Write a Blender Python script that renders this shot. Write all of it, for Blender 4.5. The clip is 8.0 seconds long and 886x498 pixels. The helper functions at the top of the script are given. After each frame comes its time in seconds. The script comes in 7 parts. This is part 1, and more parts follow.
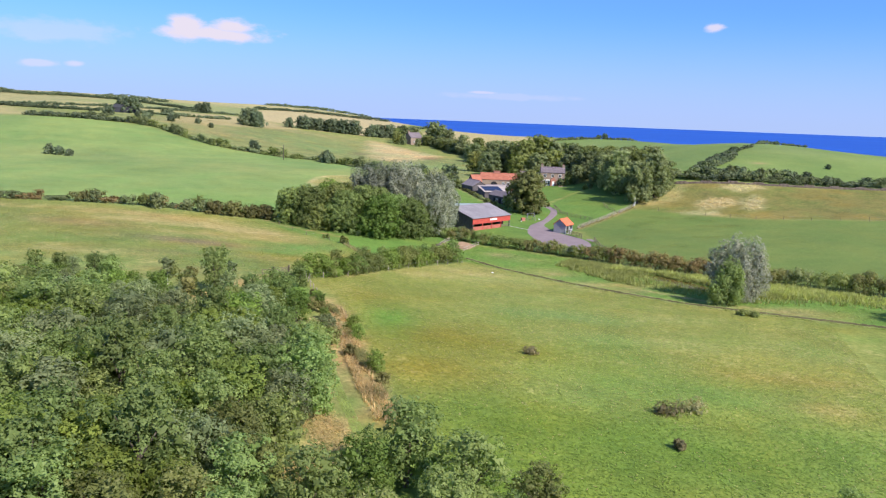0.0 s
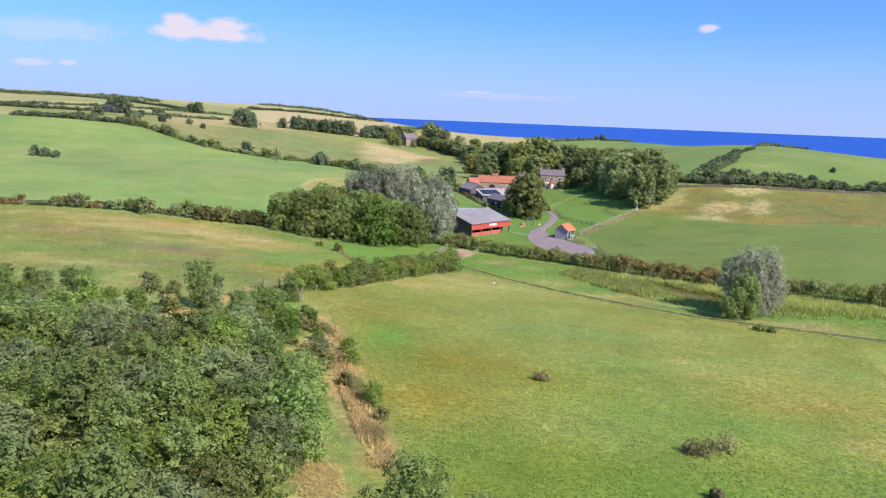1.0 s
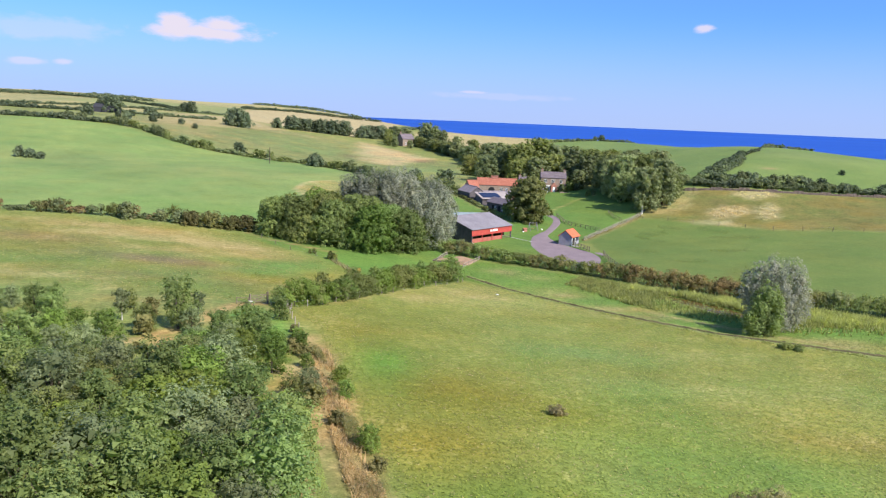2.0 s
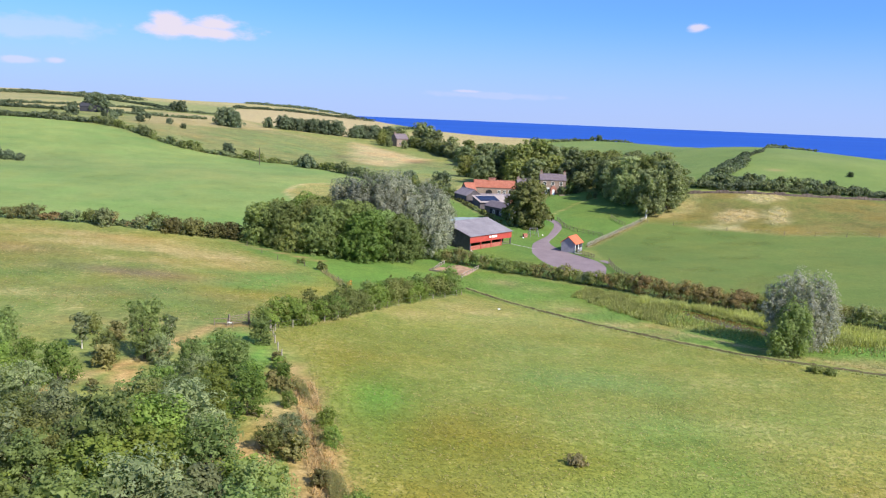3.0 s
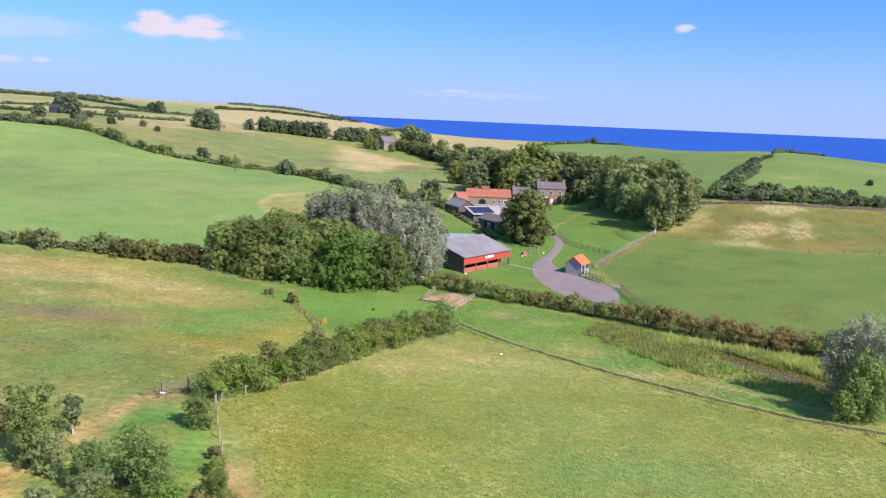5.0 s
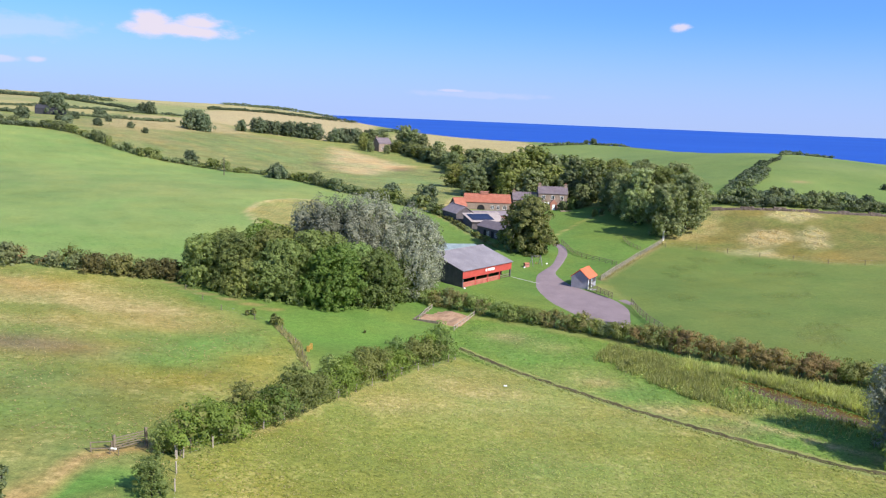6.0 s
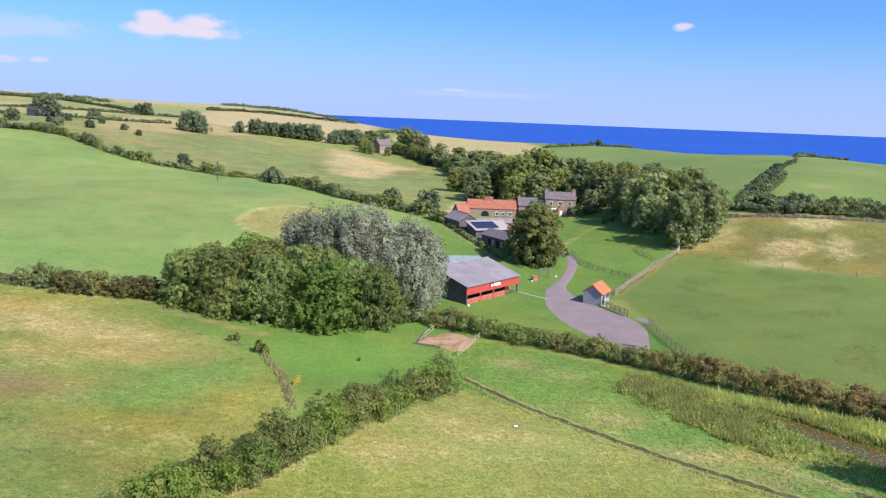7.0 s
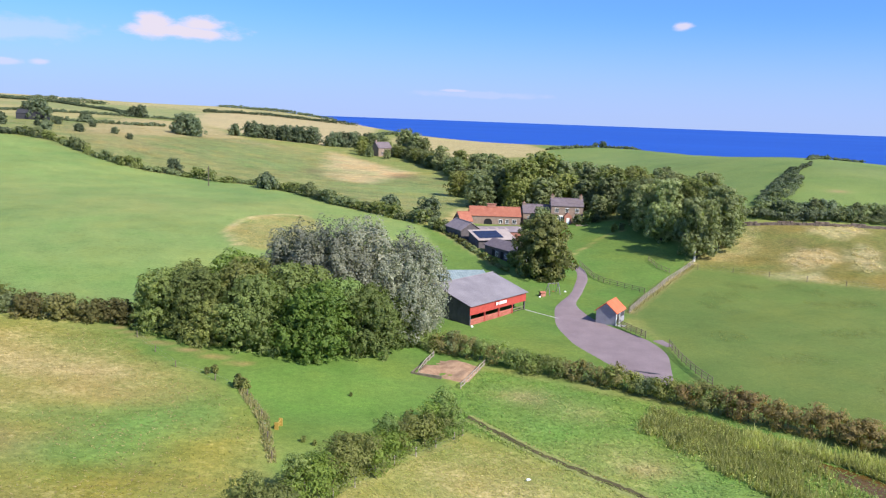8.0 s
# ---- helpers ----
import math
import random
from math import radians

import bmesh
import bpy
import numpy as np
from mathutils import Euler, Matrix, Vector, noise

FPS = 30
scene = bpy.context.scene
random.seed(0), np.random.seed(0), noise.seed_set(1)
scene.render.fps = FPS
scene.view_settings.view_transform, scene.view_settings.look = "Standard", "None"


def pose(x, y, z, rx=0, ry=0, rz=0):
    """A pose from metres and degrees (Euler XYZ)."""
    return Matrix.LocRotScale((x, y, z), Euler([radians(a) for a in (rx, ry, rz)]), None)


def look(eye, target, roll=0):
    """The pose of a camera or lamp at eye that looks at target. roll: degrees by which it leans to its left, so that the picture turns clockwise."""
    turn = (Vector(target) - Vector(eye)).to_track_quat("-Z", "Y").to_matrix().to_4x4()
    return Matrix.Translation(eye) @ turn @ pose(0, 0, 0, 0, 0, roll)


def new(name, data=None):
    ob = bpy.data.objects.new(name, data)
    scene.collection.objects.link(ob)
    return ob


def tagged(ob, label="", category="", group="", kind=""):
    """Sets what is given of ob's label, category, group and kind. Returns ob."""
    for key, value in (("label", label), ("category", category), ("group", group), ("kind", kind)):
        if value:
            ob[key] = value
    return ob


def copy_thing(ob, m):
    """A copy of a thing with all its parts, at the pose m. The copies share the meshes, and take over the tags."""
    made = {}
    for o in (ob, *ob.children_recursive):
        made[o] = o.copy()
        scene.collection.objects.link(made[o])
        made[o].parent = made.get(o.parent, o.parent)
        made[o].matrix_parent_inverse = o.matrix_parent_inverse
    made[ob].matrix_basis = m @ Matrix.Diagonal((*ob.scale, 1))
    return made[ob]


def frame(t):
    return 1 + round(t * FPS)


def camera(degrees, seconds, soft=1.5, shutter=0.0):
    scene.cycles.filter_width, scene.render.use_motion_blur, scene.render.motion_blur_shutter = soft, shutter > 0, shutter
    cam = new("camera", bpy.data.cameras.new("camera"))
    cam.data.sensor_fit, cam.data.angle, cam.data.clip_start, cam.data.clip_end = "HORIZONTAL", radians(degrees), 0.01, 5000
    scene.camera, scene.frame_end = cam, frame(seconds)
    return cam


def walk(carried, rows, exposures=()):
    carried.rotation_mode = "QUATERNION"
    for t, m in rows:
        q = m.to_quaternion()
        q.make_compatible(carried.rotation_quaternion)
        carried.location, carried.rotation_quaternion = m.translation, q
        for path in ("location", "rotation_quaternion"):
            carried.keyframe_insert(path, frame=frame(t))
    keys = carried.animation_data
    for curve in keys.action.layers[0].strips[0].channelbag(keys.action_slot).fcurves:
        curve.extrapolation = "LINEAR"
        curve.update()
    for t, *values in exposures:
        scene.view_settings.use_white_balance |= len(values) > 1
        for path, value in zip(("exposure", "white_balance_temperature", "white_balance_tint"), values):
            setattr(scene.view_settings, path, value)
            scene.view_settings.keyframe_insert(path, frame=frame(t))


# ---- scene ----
cam = camera(57.8, 8.0, soft=1.2)
PATH = [
    (0, (0.16, -1.115, 30.173), (0.162, 0.857, 29.843), 2.2),
    (0.5, (-0.333, 2.358, 30.378), (-0.326, 4.33, 30.049), 2.3),
    (1, (-0.779, 6.181, 30.652), (-0.763, 8.154, 30.322), 2.3),
    (1.5, (-1.19, 10.385, 30.776), (-1.165, 12.357, 30.446), 2.4),
    (1.7, (-1.312, 12.213, 30.803), (-1.287, 14.186, 30.473), 2.4),
    (3, (-2.045, 25.115, 31.192), (-2.004, 27.087, 30.86), 2.4),
    (3.5, (-2.128, 30.249, 31.37), (-2.077, 32.22, 31.038), 2.4),
    (4, (-2.142, 35.638, 31.681), (-2.083, 37.61, 31.35), 2.3),
    (4.5, (-2.152, 40.969, 31.968), (-2.089, 42.94, 31.637), 2.4),
    (6, (-2.016, 57.522, 32.99), (-1.938, 59.493, 32.658), 2.4),
    (6.5, (-1.841, 63.064, 33.328), (-1.763, 65.035, 32.995), 2.4),
    (7, (-1.667, 68.782, 33.721), (-1.595, 70.752, 33.388), 2.3),
    (7.5, (-1.513, 74.409, 34.026), (-1.444, 76.38, 33.693), 2.2),
    (8, (-1.374, 80.405, 34.345), (-1.304, 82.376, 34.013), 2.1),
]
walk(cam, [(t, look(eye, target, roll)) for t, eye, target, roll in PATH])

scene.view_settings.exposure = 0.75

# ---- world, sun ----
SUN_FROM = Vector((0.56, -0.52, 0.64)).normalized()
world = bpy.data.worlds.new("sky")
scene.world = world
world.use_nodes = True


def node(tree, kind, at=None, **values):
    n = tree.nodes.new(kind)
    for k, v in values.items():
        if k in n.inputs:
            n.inputs[k].default_value = v
    return n


def build_sky():
    """Clear summer sky with a few small fair-weather clouds low over the sea and the hills."""
    t = world.node_tree
    t.nodes.clear()
    L = t.links.new
    out = t.nodes.new("ShaderNodeOutputWorld")
    back = t.nodes.new("ShaderNodeBackground")
    back.inputs["Strength"].default_value = 0.15
    coord = t.nodes.new("ShaderNodeTexCoord")
    sep = t.nodes.new("ShaderNodeSeparateXYZ")
    L(coord.outputs["Generated"], sep.inputs[0])
    up = t.nodes.new("ShaderNodeMath")
    up.operation = "MAXIMUM"
    L(sep.outputs["Z"], up.inputs[0])
    up.inputs[1].default_value = 0.004
    lift = t.nodes.new("ShaderNodeMath")
    lift.operation = "MULTIPLY_ADD"
    L(up.outputs[0], lift.inputs[0])
    lift.inputs[1].default_value = 1.0
    lift.inputs[2].default_value = 0.10
    join = t.nodes.new("ShaderNodeCombineXYZ")
    L(sep.outputs["X"], join.inputs[0])
    L(sep.outputs["Y"], join.inputs[1])
    L(lift.outputs[0], join.inputs[2])
    sky = t.nodes.new("ShaderNodeTexSky")
    sky.sky_type = "NISHITA"
    sky.sun_disc = False
    sky.sun_elevation = math.asin(SUN_FROM.z)
    sky.sun_rotation = math.atan2(SUN_FROM.x, SUN_FROM.y)
    sky.air_density, sky.dust_density, sky.ozone_density = 1.0, 0.3, 2.5
    L(join.outputs[0], sky.inputs[0])
    # clouds: (azimuth from +y to +x, elevation, half width, half height, strength), degrees
    clouds = [(-16.0, 4.72, 4.8, 0.62, 1.0), (-17.6, 5.2, 1.5, 0.75, 1.0), (-14.7, 5.2, 2.0, 0.65, 1.0), (-26.6, 2.25, 1.3, 0.30, 0.5), (-24.5, 2.3, 0.75, 0.28, 0.6), (17.7, 6.3, 0.85, 0.42, 0.85),
              (2.4, 1.62, 1.3, 0.15, 0.55), (4.2, 1.4, 6.0, 0.30, 0.2), (-25.5, 4.3, 5.0, 0.9, 0.3)]
    # azimuth and elevation in degrees
    az = t.nodes.new("ShaderNodeMath")
    az.operation = "ARCTAN2"
    L(sep.outputs["X"], az.inputs[0])
    L(sep.outputs["Y"], az.inputs[1])
    el = t.nodes.new("ShaderNodeMath")
    el.operation = "ARCSINE"
    L(sep.outputs["Z"], el.inputs[0])
    ang = t.nodes.new("ShaderNodeCombineXYZ")
    L(az.outputs[0], ang.inputs[0])
    L(el.outputs[0], ang.inputs[1])
    deg = t.nodes.new("ShaderNodeVectorMath")
    deg.operation = "SCALE"
    L(ang.outputs[0], deg.inputs[0])
    deg.inputs["Scale"].default_value = 180 / math.pi
    puff = t.nodes.new("ShaderNodeTexNoise")
    puff.inputs["Scale"].default_value = 0.75
    puff.inputs["Detail"].default_value = 6
    puff.inputs["Roughness"].default_value = 0.6
    stretch = t.nodes.new("ShaderNodeMapping")
    stretch.inputs["Scale"].default_value = (0.62, 1.5, 1)
    L(deg.outputs[0], stretch.inputs[0])
    L(stretch.outputs[0], puff.inputs["Vector"])
    total = None
    for a, e, w, h, s in clouds:
        off = t.nodes.new("ShaderNodeVectorMath")
        off.operation = "SUBTRACT"
        L(deg.outputs[0], off.inputs[0])
        off.inputs[1].default_value = (a, e, 0)
        sc = t.nodes.new("ShaderNodeVectorMath")
        sc.operation = "MULTIPLY"
        L(off.outputs[0], sc.inputs[0])
        sc.inputs[1].default_value = (1 / w, 1 / h, 0)
        ln = t.nodes.new("ShaderNodeVectorMath")
        ln.operation = "LENGTH"
        L(sc.outputs[0], ln.inputs[0])
        # edge ragged by the noise
        d = t.nodes.new("ShaderNodeMath")
        d.operation = "MULTIPLY_ADD"
        L(puff.outputs["Fac"], d.inputs[0])
        d.inputs[1].default_value = -1.5
        L(ln.outputs["Value"], d.inputs[2])
        m = t.nodes.new("ShaderNodeMapRange")
        m.interpolation_type = "SMOOTHSTEP"
        m.inputs["From Min"].default_value = 0.28
        m.inputs["From Max"].default_value = -0.35
        m.inputs["To Max"].default_value = s
        L(d.outputs[0], m.inputs["Value"])
        if total is None:
            total = m.outputs[0]
        else:
            mx = t.nodes.new("ShaderNodeMath")
            mx.operation = "MAXIMUM"
            L(total, mx.inputs[0])
            L(m.outputs[0], mx.inputs[1])
            total = mx.outputs[0]
    # pale veil towards the horizon
    haze = t.nodes.new("ShaderNodeMapRange")
    haze.interpolation_type = "SMOOTHSTEP"
    haze.inputs["From Min"].default_value = 0.13
    haze.inputs["From Max"].default_value = -0.01
    haze.inputs["To Max"].default_value = 0.95
    L(sep.outputs["Z"], haze.inputs["Value"])
    veil = t.nodes.new("ShaderNodeMixRGB")
    L(haze.outputs[0], veil.inputs["Fac"])
    tint = t.nodes.new("ShaderNodeMixRGB")
    tint.blend_type = "MULTIPLY"
    low = t.nodes.new("ShaderNodeMapRange")
    low.interpolation_type = "SMOOTHSTEP"
    low.inputs["From Min"].default_value = 0.62
    low.inputs["From Max"].default_value = 0.24
    low.inputs["To Min"].default_value = 0.2
    L(sep.outputs["Z"], low.inputs["Value"])
    L(low.outputs[0], tint.inputs["Fac"])
    L(sky.outputs[0], tint.inputs["Color1"])
    tint.inputs["Color2"].default_value = (0.357, 0.56, 0.907, 1)
    L(tint.outputs[0], veil.inputs["Color1"])
    veil.inputs["Color2"].default_value = HAZE
    mix = t.nodes.new("ShaderNodeMixRGB")
    L(total, mix.inputs["Fac"])
    L(veil.outputs[0], mix.inputs["Color1"])
    mix.inputs["Color2"].default_value = CLOUD
    L(mix.outputs[0], back.inputs["Color"])
    L(back.outputs[0], out.inputs["Surface"])


HAZE = (1.83, 2.32, 3.77, 1)
CLOUD = (3.27, 3.03, 3.6, 1)
build_sky()

sun_data = bpy.data.lights.new("sun", "SUN")
sun_data.energy, sun_data.angle, sun_data.color = 4.45, radians(0.6), (1.0, 0.95, 0.86)
sun = new("sun", sun_data)
sun.matrix_world = look(SUN_FROM * 300, (0, 0, 0))

# ---- materials ----
def material(name):
    m = bpy.data.materials.new(name)
    m.use_nodes = True
    t = m.node_tree
    return m, t, t.nodes["Principled BSDF"], t.links.new


def noise_tex(t, scale, detail=4, rough=0.55, coord="Object", stretch=None):
    c = t.nodes.new("ShaderNodeTexCoord")
    n = t.nodes.new("ShaderNodeTexNoise")
    n.inputs["Scale"].default_value = scale
    n.inputs["Detail"].default_value = detail
    n.inputs["Roughness"].default_value = rough
    if stretch:
        mp = t.nodes.new("ShaderNodeMapping")
        mp.inputs["Scale"].default_value = stretch
        t.links.new(c.outputs[coord], mp.inputs[0])
        t.links.new(mp.outputs[0], n.inputs["Vector"])
    else:
        t.links.new(c.outputs[coord], n.inputs["Vector"])
    return n


def ramp(t, fac, stops):
    r = t.nodes.new("ShaderNodeValToRGB")
    e = r.color_ramp.elements
    while len(e) < len(stops):
        e.new(0.5)
    for el, (p, c) in zip(e, stops):
        el.position, el.color = p, (*c, 1)
    t.links.new(fac, r.inputs[0])
    return r


def mixed(t, fac, a, b, kind="MIX"):
    m = t.nodes.new("ShaderNodeMixRGB")
    m.blend_type = kind
    for sock, v in (("Fac", fac), ("Color1", a), ("Color2", b)):
        if isinstance(v, bpy.types.NodeSocket):
            t.links.new(v, m.inputs[sock])
        elif sock == "Fac":
            m.inputs[sock].default_value = v
        else:
            m.inputs[sock].default_value = (*v, 1)
    return m.outputs[0]


def bumped(t, shader, height, strength, distance):
    b = t.nodes.new("ShaderNodeBump")
    b.inputs["Strength"].default_value = strength
    b.inputs["Distance"].default_value = distance
    t.links.new(height, b.inputs["Height"])
    t.links.new(b.outputs[0], shader.inputs["Normal"])


def plain(name, c1, c2, scale=1.5, rough=0.8, metal=0.0, grain=20.0, bump=0.02, stretch=None, spec=0.3):
    """Worn surface: two colours mixed at two scales, with fine relief."""
    m, t, s, L = material(name)
    big = noise_tex(t, scale, 4, 0.6, stretch=stretch)
    fine = noise_tex(t, grain, 3, 0.6, stretch=stretch)
    r = ramp(t, big.outputs["Fac"], [(0.3, c1), (0.7, c2)])
    col = mixed(t, 0.35, r.outputs[0], fine.outputs["Fac"], "OVERLAY")
    L(col, s.inputs["Base Color"])
    s.inputs["Roughness"].default_value, s.inputs["Metallic"].default_value = rough, metal
    s.inputs["Specular IOR Level"].default_value = spec
    bumped(t, s, fine.outputs["Fac"], 0.5, bump)
    return m


def leafy(name, dark, light, tip=None, trans=0.42, spread=0.31):
    """Foliage: each leaf clump has its own shade between dark and light; each plant its own drift."""
    m, t, s, L = material(name)
    geo = t.nodes.new("ShaderNodeNewGeometry")
    info = t.nodes.new("ShaderNodeObjectInfo")
    dark = tuple(0.5 * a + 0.5 * b for a, b in zip(dark, light))
    tip = tuple(0.55 * a + 0.45 * b for a, b in zip(light, tip))
    stops = [(0.0, dark), (0.75, light), (1.0, tip)]
    r = ramp(t, geo.outputs["Random Per Island"], stops)
    patch = noise_tex(t, 0.45, 3, 0.6)
    pr = ramp(t, patch.outputs["Fac"], [(0.3, (0.72, 0.74, 0.72)), (0.7, (1.22, 1.2, 1.1))])
    col = mixed(t, 1.0, r.outputs[0], pr.outputs[0], "MULTIPLY")
    hsv = t.nodes.new("ShaderNodeHueSaturation")
    L(col, hsv.inputs["Color"])
    for sock, lo, hi in (("Value", 1 - spread, 1 + spread), ("Hue", 0.5 - spread * 0.05, 0.5 + spread * 0.035)):
        k = t.nodes.new("ShaderNodeMapRange")
        k.inputs["To Min"].default_value, k.inputs["To Max"].default_value = lo, hi
        if sock == "Value":
            L(info.outputs["Random"], k.inputs["Value"])
        else:
            w = t.nodes.new("ShaderNodeTexWhiteNoise")
            w.noise_dimensions = "1D"
            L(info.outputs["Random"], w.inputs["W"])
            L(w.outputs["Value"], k.inputs["Value"])
        L(k.outputs[0], hsv.inputs[sock])
    L(hsv.outputs[0], s.inputs["Base Color"])
    s.inputs["Roughness"].default_value = 0.55
    s.inputs["Specular IOR Level"].default_value = 0.18
    tr = t.nodes.new("ShaderNodeBsdfTranslucent")
    warm = mixed(t, 1.0, hsv.outputs[0], (1.15, 1.3, 0.6), "MULTIPLY")
    L(warm, tr.inputs["Color"])
    mx = t.nodes.new("ShaderNodeMixShader")
    mx.inputs[0].default_value = trans
    L(s.outputs[0], mx.inputs[1])
    L(tr.outputs[0], mx.inputs[2])
    L(mx.outputs[0], t.nodes["Material Output"].inputs["Surface"])
    return m


def land_material():
    """Grassland: the colour of each field with tussocks, straw and worn patches in it."""
    m, t, s, L = material("grassland")
    f = t.nodes.new("ShaderNodeAttribute")
    f.attribute_name = "field"
    k = t.nodes.new("ShaderNodeAttribute")
    k.attribute_name = "straw"
    rough = t.nodes.new("ShaderNodeAttribute")
    rough.attribute_name = "rough"
    n1 = noise_tex(t, 0.035, 5, 0.6)
    n2 = noise_tex(t, 0.16, 5, 0.65)
    n3 = noise_tex(t, 1.3, 5, 0.7)
    n4 = noise_tex(t, 6.0, 3, 0.7)
    broad = ramp(t, n1.outputs["Fac"], [(0.3, (0.80, 0.86, 0.85)), (0.7, (1.20, 1.12, 1.1))])
    col = mixed(t, 1.0, f.outputs["Color"], broad.outputs[0], "MULTIPLY")
    n5 = noise_tex(t, 0.085, 4, 0.6)
    hue = ramp(t, n5.outputs["Fac"], [(0.32, (0.80, 1.02, 0.86)), (0.5, (1.0, 1.0, 1.0)), (0.68, (1.2, 1.02, 0.85))])
    col = mixed(t, rough.outputs["Fac"], col, mixed(t, 1.0, col, hue.outputs[0], "MULTIPLY"))
    # straw in drifts
    d = t.nodes.new("ShaderNodeMath")
    d.operation = "MULTIPLY_ADD"
    L(n2.outputs["Fac"], d.inputs[0])
    d.inputs[1].default_value = 1.0
    half = t.nodes.new("ShaderNodeMath")
    half.operation = "MULTIPLY"
    L(n3.outputs["Fac"], half.inputs[0])
    half.inputs[1].default_value = 0.55
    L(half.outputs[0], d.inputs[2])
    e = t.nodes.new("ShaderNodeMath")
    e.operation = "ADD"
    L(d.outputs[0], e.inputs[0])
    L(k.outputs["Fac"], e.inputs[1])
    g = t.nodes.new("ShaderNodeMapRange")
    g.inputs["From Min"].default_value, g.inputs["From Max"].default_value = 1.0, 1.55
    L(e.outputs[0], g.inputs["Value"])
    straw_col = ramp(t, n3.outputs["Fac"], [(0.3, (0.30, 0.245, 0.112)), (0.7, (0.47, 0.385, 0.215))])
    col = mixed(t, g.outputs[0], col, straw_col.outputs[0])
    tuss = ramp(t, n2.outputs["Fac"], [(0.3, (0.70, 0.74, 0.66)), (0.5, (1.0, 1.0, 1.0)), (0.72, (1.22, 1.18, 1.12))])
    col = mixed(t, rough.outputs["Fac"], col, mixed(t, 1.0, col, tuss.outputs[0], "MULTIPLY"))
    # tussock grain, stronger where the grass is rough
    grain = ramp(t, n3.outputs["Fac"], [(0.25, (0.52, 0.58, 0.5)), (0.52, (1.0, 1.0, 1.0)), (0.78, (1.45, 1.38, 1.28))])
    col = mixed(t, rough.outputs["Fac"], col, mixed(t, 1.0, col, grain.outputs[0], "MULTIPLY"))
    fine = ramp(t, n4.outputs["Fac"], [(0.25, (0.68, 0.7, 0.66)), (0.75, (1.3, 1.27, 1.22))])
    col = mixed(t, 1.0, col, fine.outputs[0], "MULTIPLY")
    L(col, s.inputs["Base Color"])
    s.inputs["Roughness"].default_value = 0.9
    s.inputs["Specular IOR Level"].default_value = 0.15
    bumped(t, s, n3.outputs["Fac"], 0.45, 0.10)
    return m


def blade_material():
    """Grass blades in the colour of the field they grow in, each one a little different."""
    m, t, s, L = material("field_grass_blades")
    f = t.nodes.new("ShaderNodeAttribute")
    f.attribute_name = "tint"
    geo = t.nodes.new("ShaderNodeNewGeometry")
    r = ramp(t, geo.outputs["Random Per Island"], [(0.0, (0.70, 0.73, 0.70)), (0.55, (1.0, 1.0, 1.0)), (1.0, (1.3, 1.26, 1.2))])
    col = mixed(t, 1.0, f.outputs["Color"], r.outputs[0], "MULTIPLY")
    L(col, s.inputs["Base Color"])
    s.inputs["Roughness"].default_value = 0.7
    s.inputs["Specular IOR Level"].default_value = 0.12
    tr = t.nodes.new("ShaderNodeBsdfTranslucent")
    L(mixed(t, 1.0, col, (1.1, 1.2, 0.7), "MULTIPLY"), tr.inputs["Color"])
    mx = t.nodes.new("ShaderNodeMixShader")
    mx.inputs[0].default_value = 0.3
    L(s.outputs[0], mx.inputs[1])
    L(tr.outputs[0], mx.inputs[2])
    L(mx.outputs[0], t.nodes["Material Output"].inputs["Surface"])
    return m


def sea_material():
    m, t, s, L = material("sea_water")
    n = noise_tex(t, 0.012, 6, 0.65, stretch=(0.35, 1, 1))
    n2 = noise_tex(t, 0.0012, 4, 0.6, stretch=(0.5, 1.6, 1))
    r = ramp(t, n2.outputs["Fac"], [(0.3, (0.010, 0.058, 0.33)), (0.7, (0.018, 0.082, 0.40))])
    L(r.outputs[0], s.inputs["Base Color"])
    s.inputs["Roughness"].default_value = 0.5
    s.inputs["Specular IOR Level"].default_value = 0.1
    bumped(t, s, n.outputs["Fac"], 0.6, 3.0)
    return m


M_LAND = land_material()
M_SEA = sea_material()
M_BLADE = blade_material()
M_ROAD = plain("pale_asphalt", (0.195, 0.145, 0.156), (0.25, 0.192, 0.203), 0.25, 0.9, grain=9, bump=0.01)
M_CONCRETE = plain("concrete", (0.30, 0.29, 0.28), (0.40, 0.385, 0.37), 0.8, 0.9)
M_EARTH = plain("reddish_earth", (0.24, 0.14, 0.085), (0.40, 0.26, 0.165), 0.9, 0.95, grain=5, bump=0.06)
# ditch soil, darkened so its colour paints the thin shadow line
M_DITCH_SHADE = plain("shadow_dark_soil", (0.07, 0.06, 0.03), (0.125, 0.105, 0.05), 0.8, 0.9, grain=6)
M_BANK = plain("rank_bank_grass", (0.18, 0.205, 0.055), (0.25, 0.26, 0.085), 0.8, 0.95, grain=4, bump=0.08)
M_WATER = plain("peaty_water", (0.085, 0.042, 0.010), (0.13, 0.068, 0.018), 0.3, 0.14, spec=0.3)
M_BARK = plain("bark", (0.07, 0.055, 0.04), (0.14, 0.115, 0.085), 2.0, 0.95, grain=14, bump=0.03, stretch=(1, 1, 0.3))
M_BIRCH = plain("pale_bark", (0.42, 0.38, 0.33), (0.6, 0.57, 0.5), 2.0, 0.9, grain=9)
M_TIMBER = plain("weathered_timber", (0.125, 0.10, 0.07), (0.235, 0.19, 0.14), 2.5, 0.9, grain=25)
M_PALEWOOD = plain("bleached_timber", (0.27, 0.225, 0.185), (0.42, 0.36, 0.30), 2.5, 0.9, grain=25)
M_DARKWOOD = plain("dark_stained_boards", (0.080, 0.068, 0.074), (0.125, 0.108, 0.115), 1.0, 0.8, grain=20)
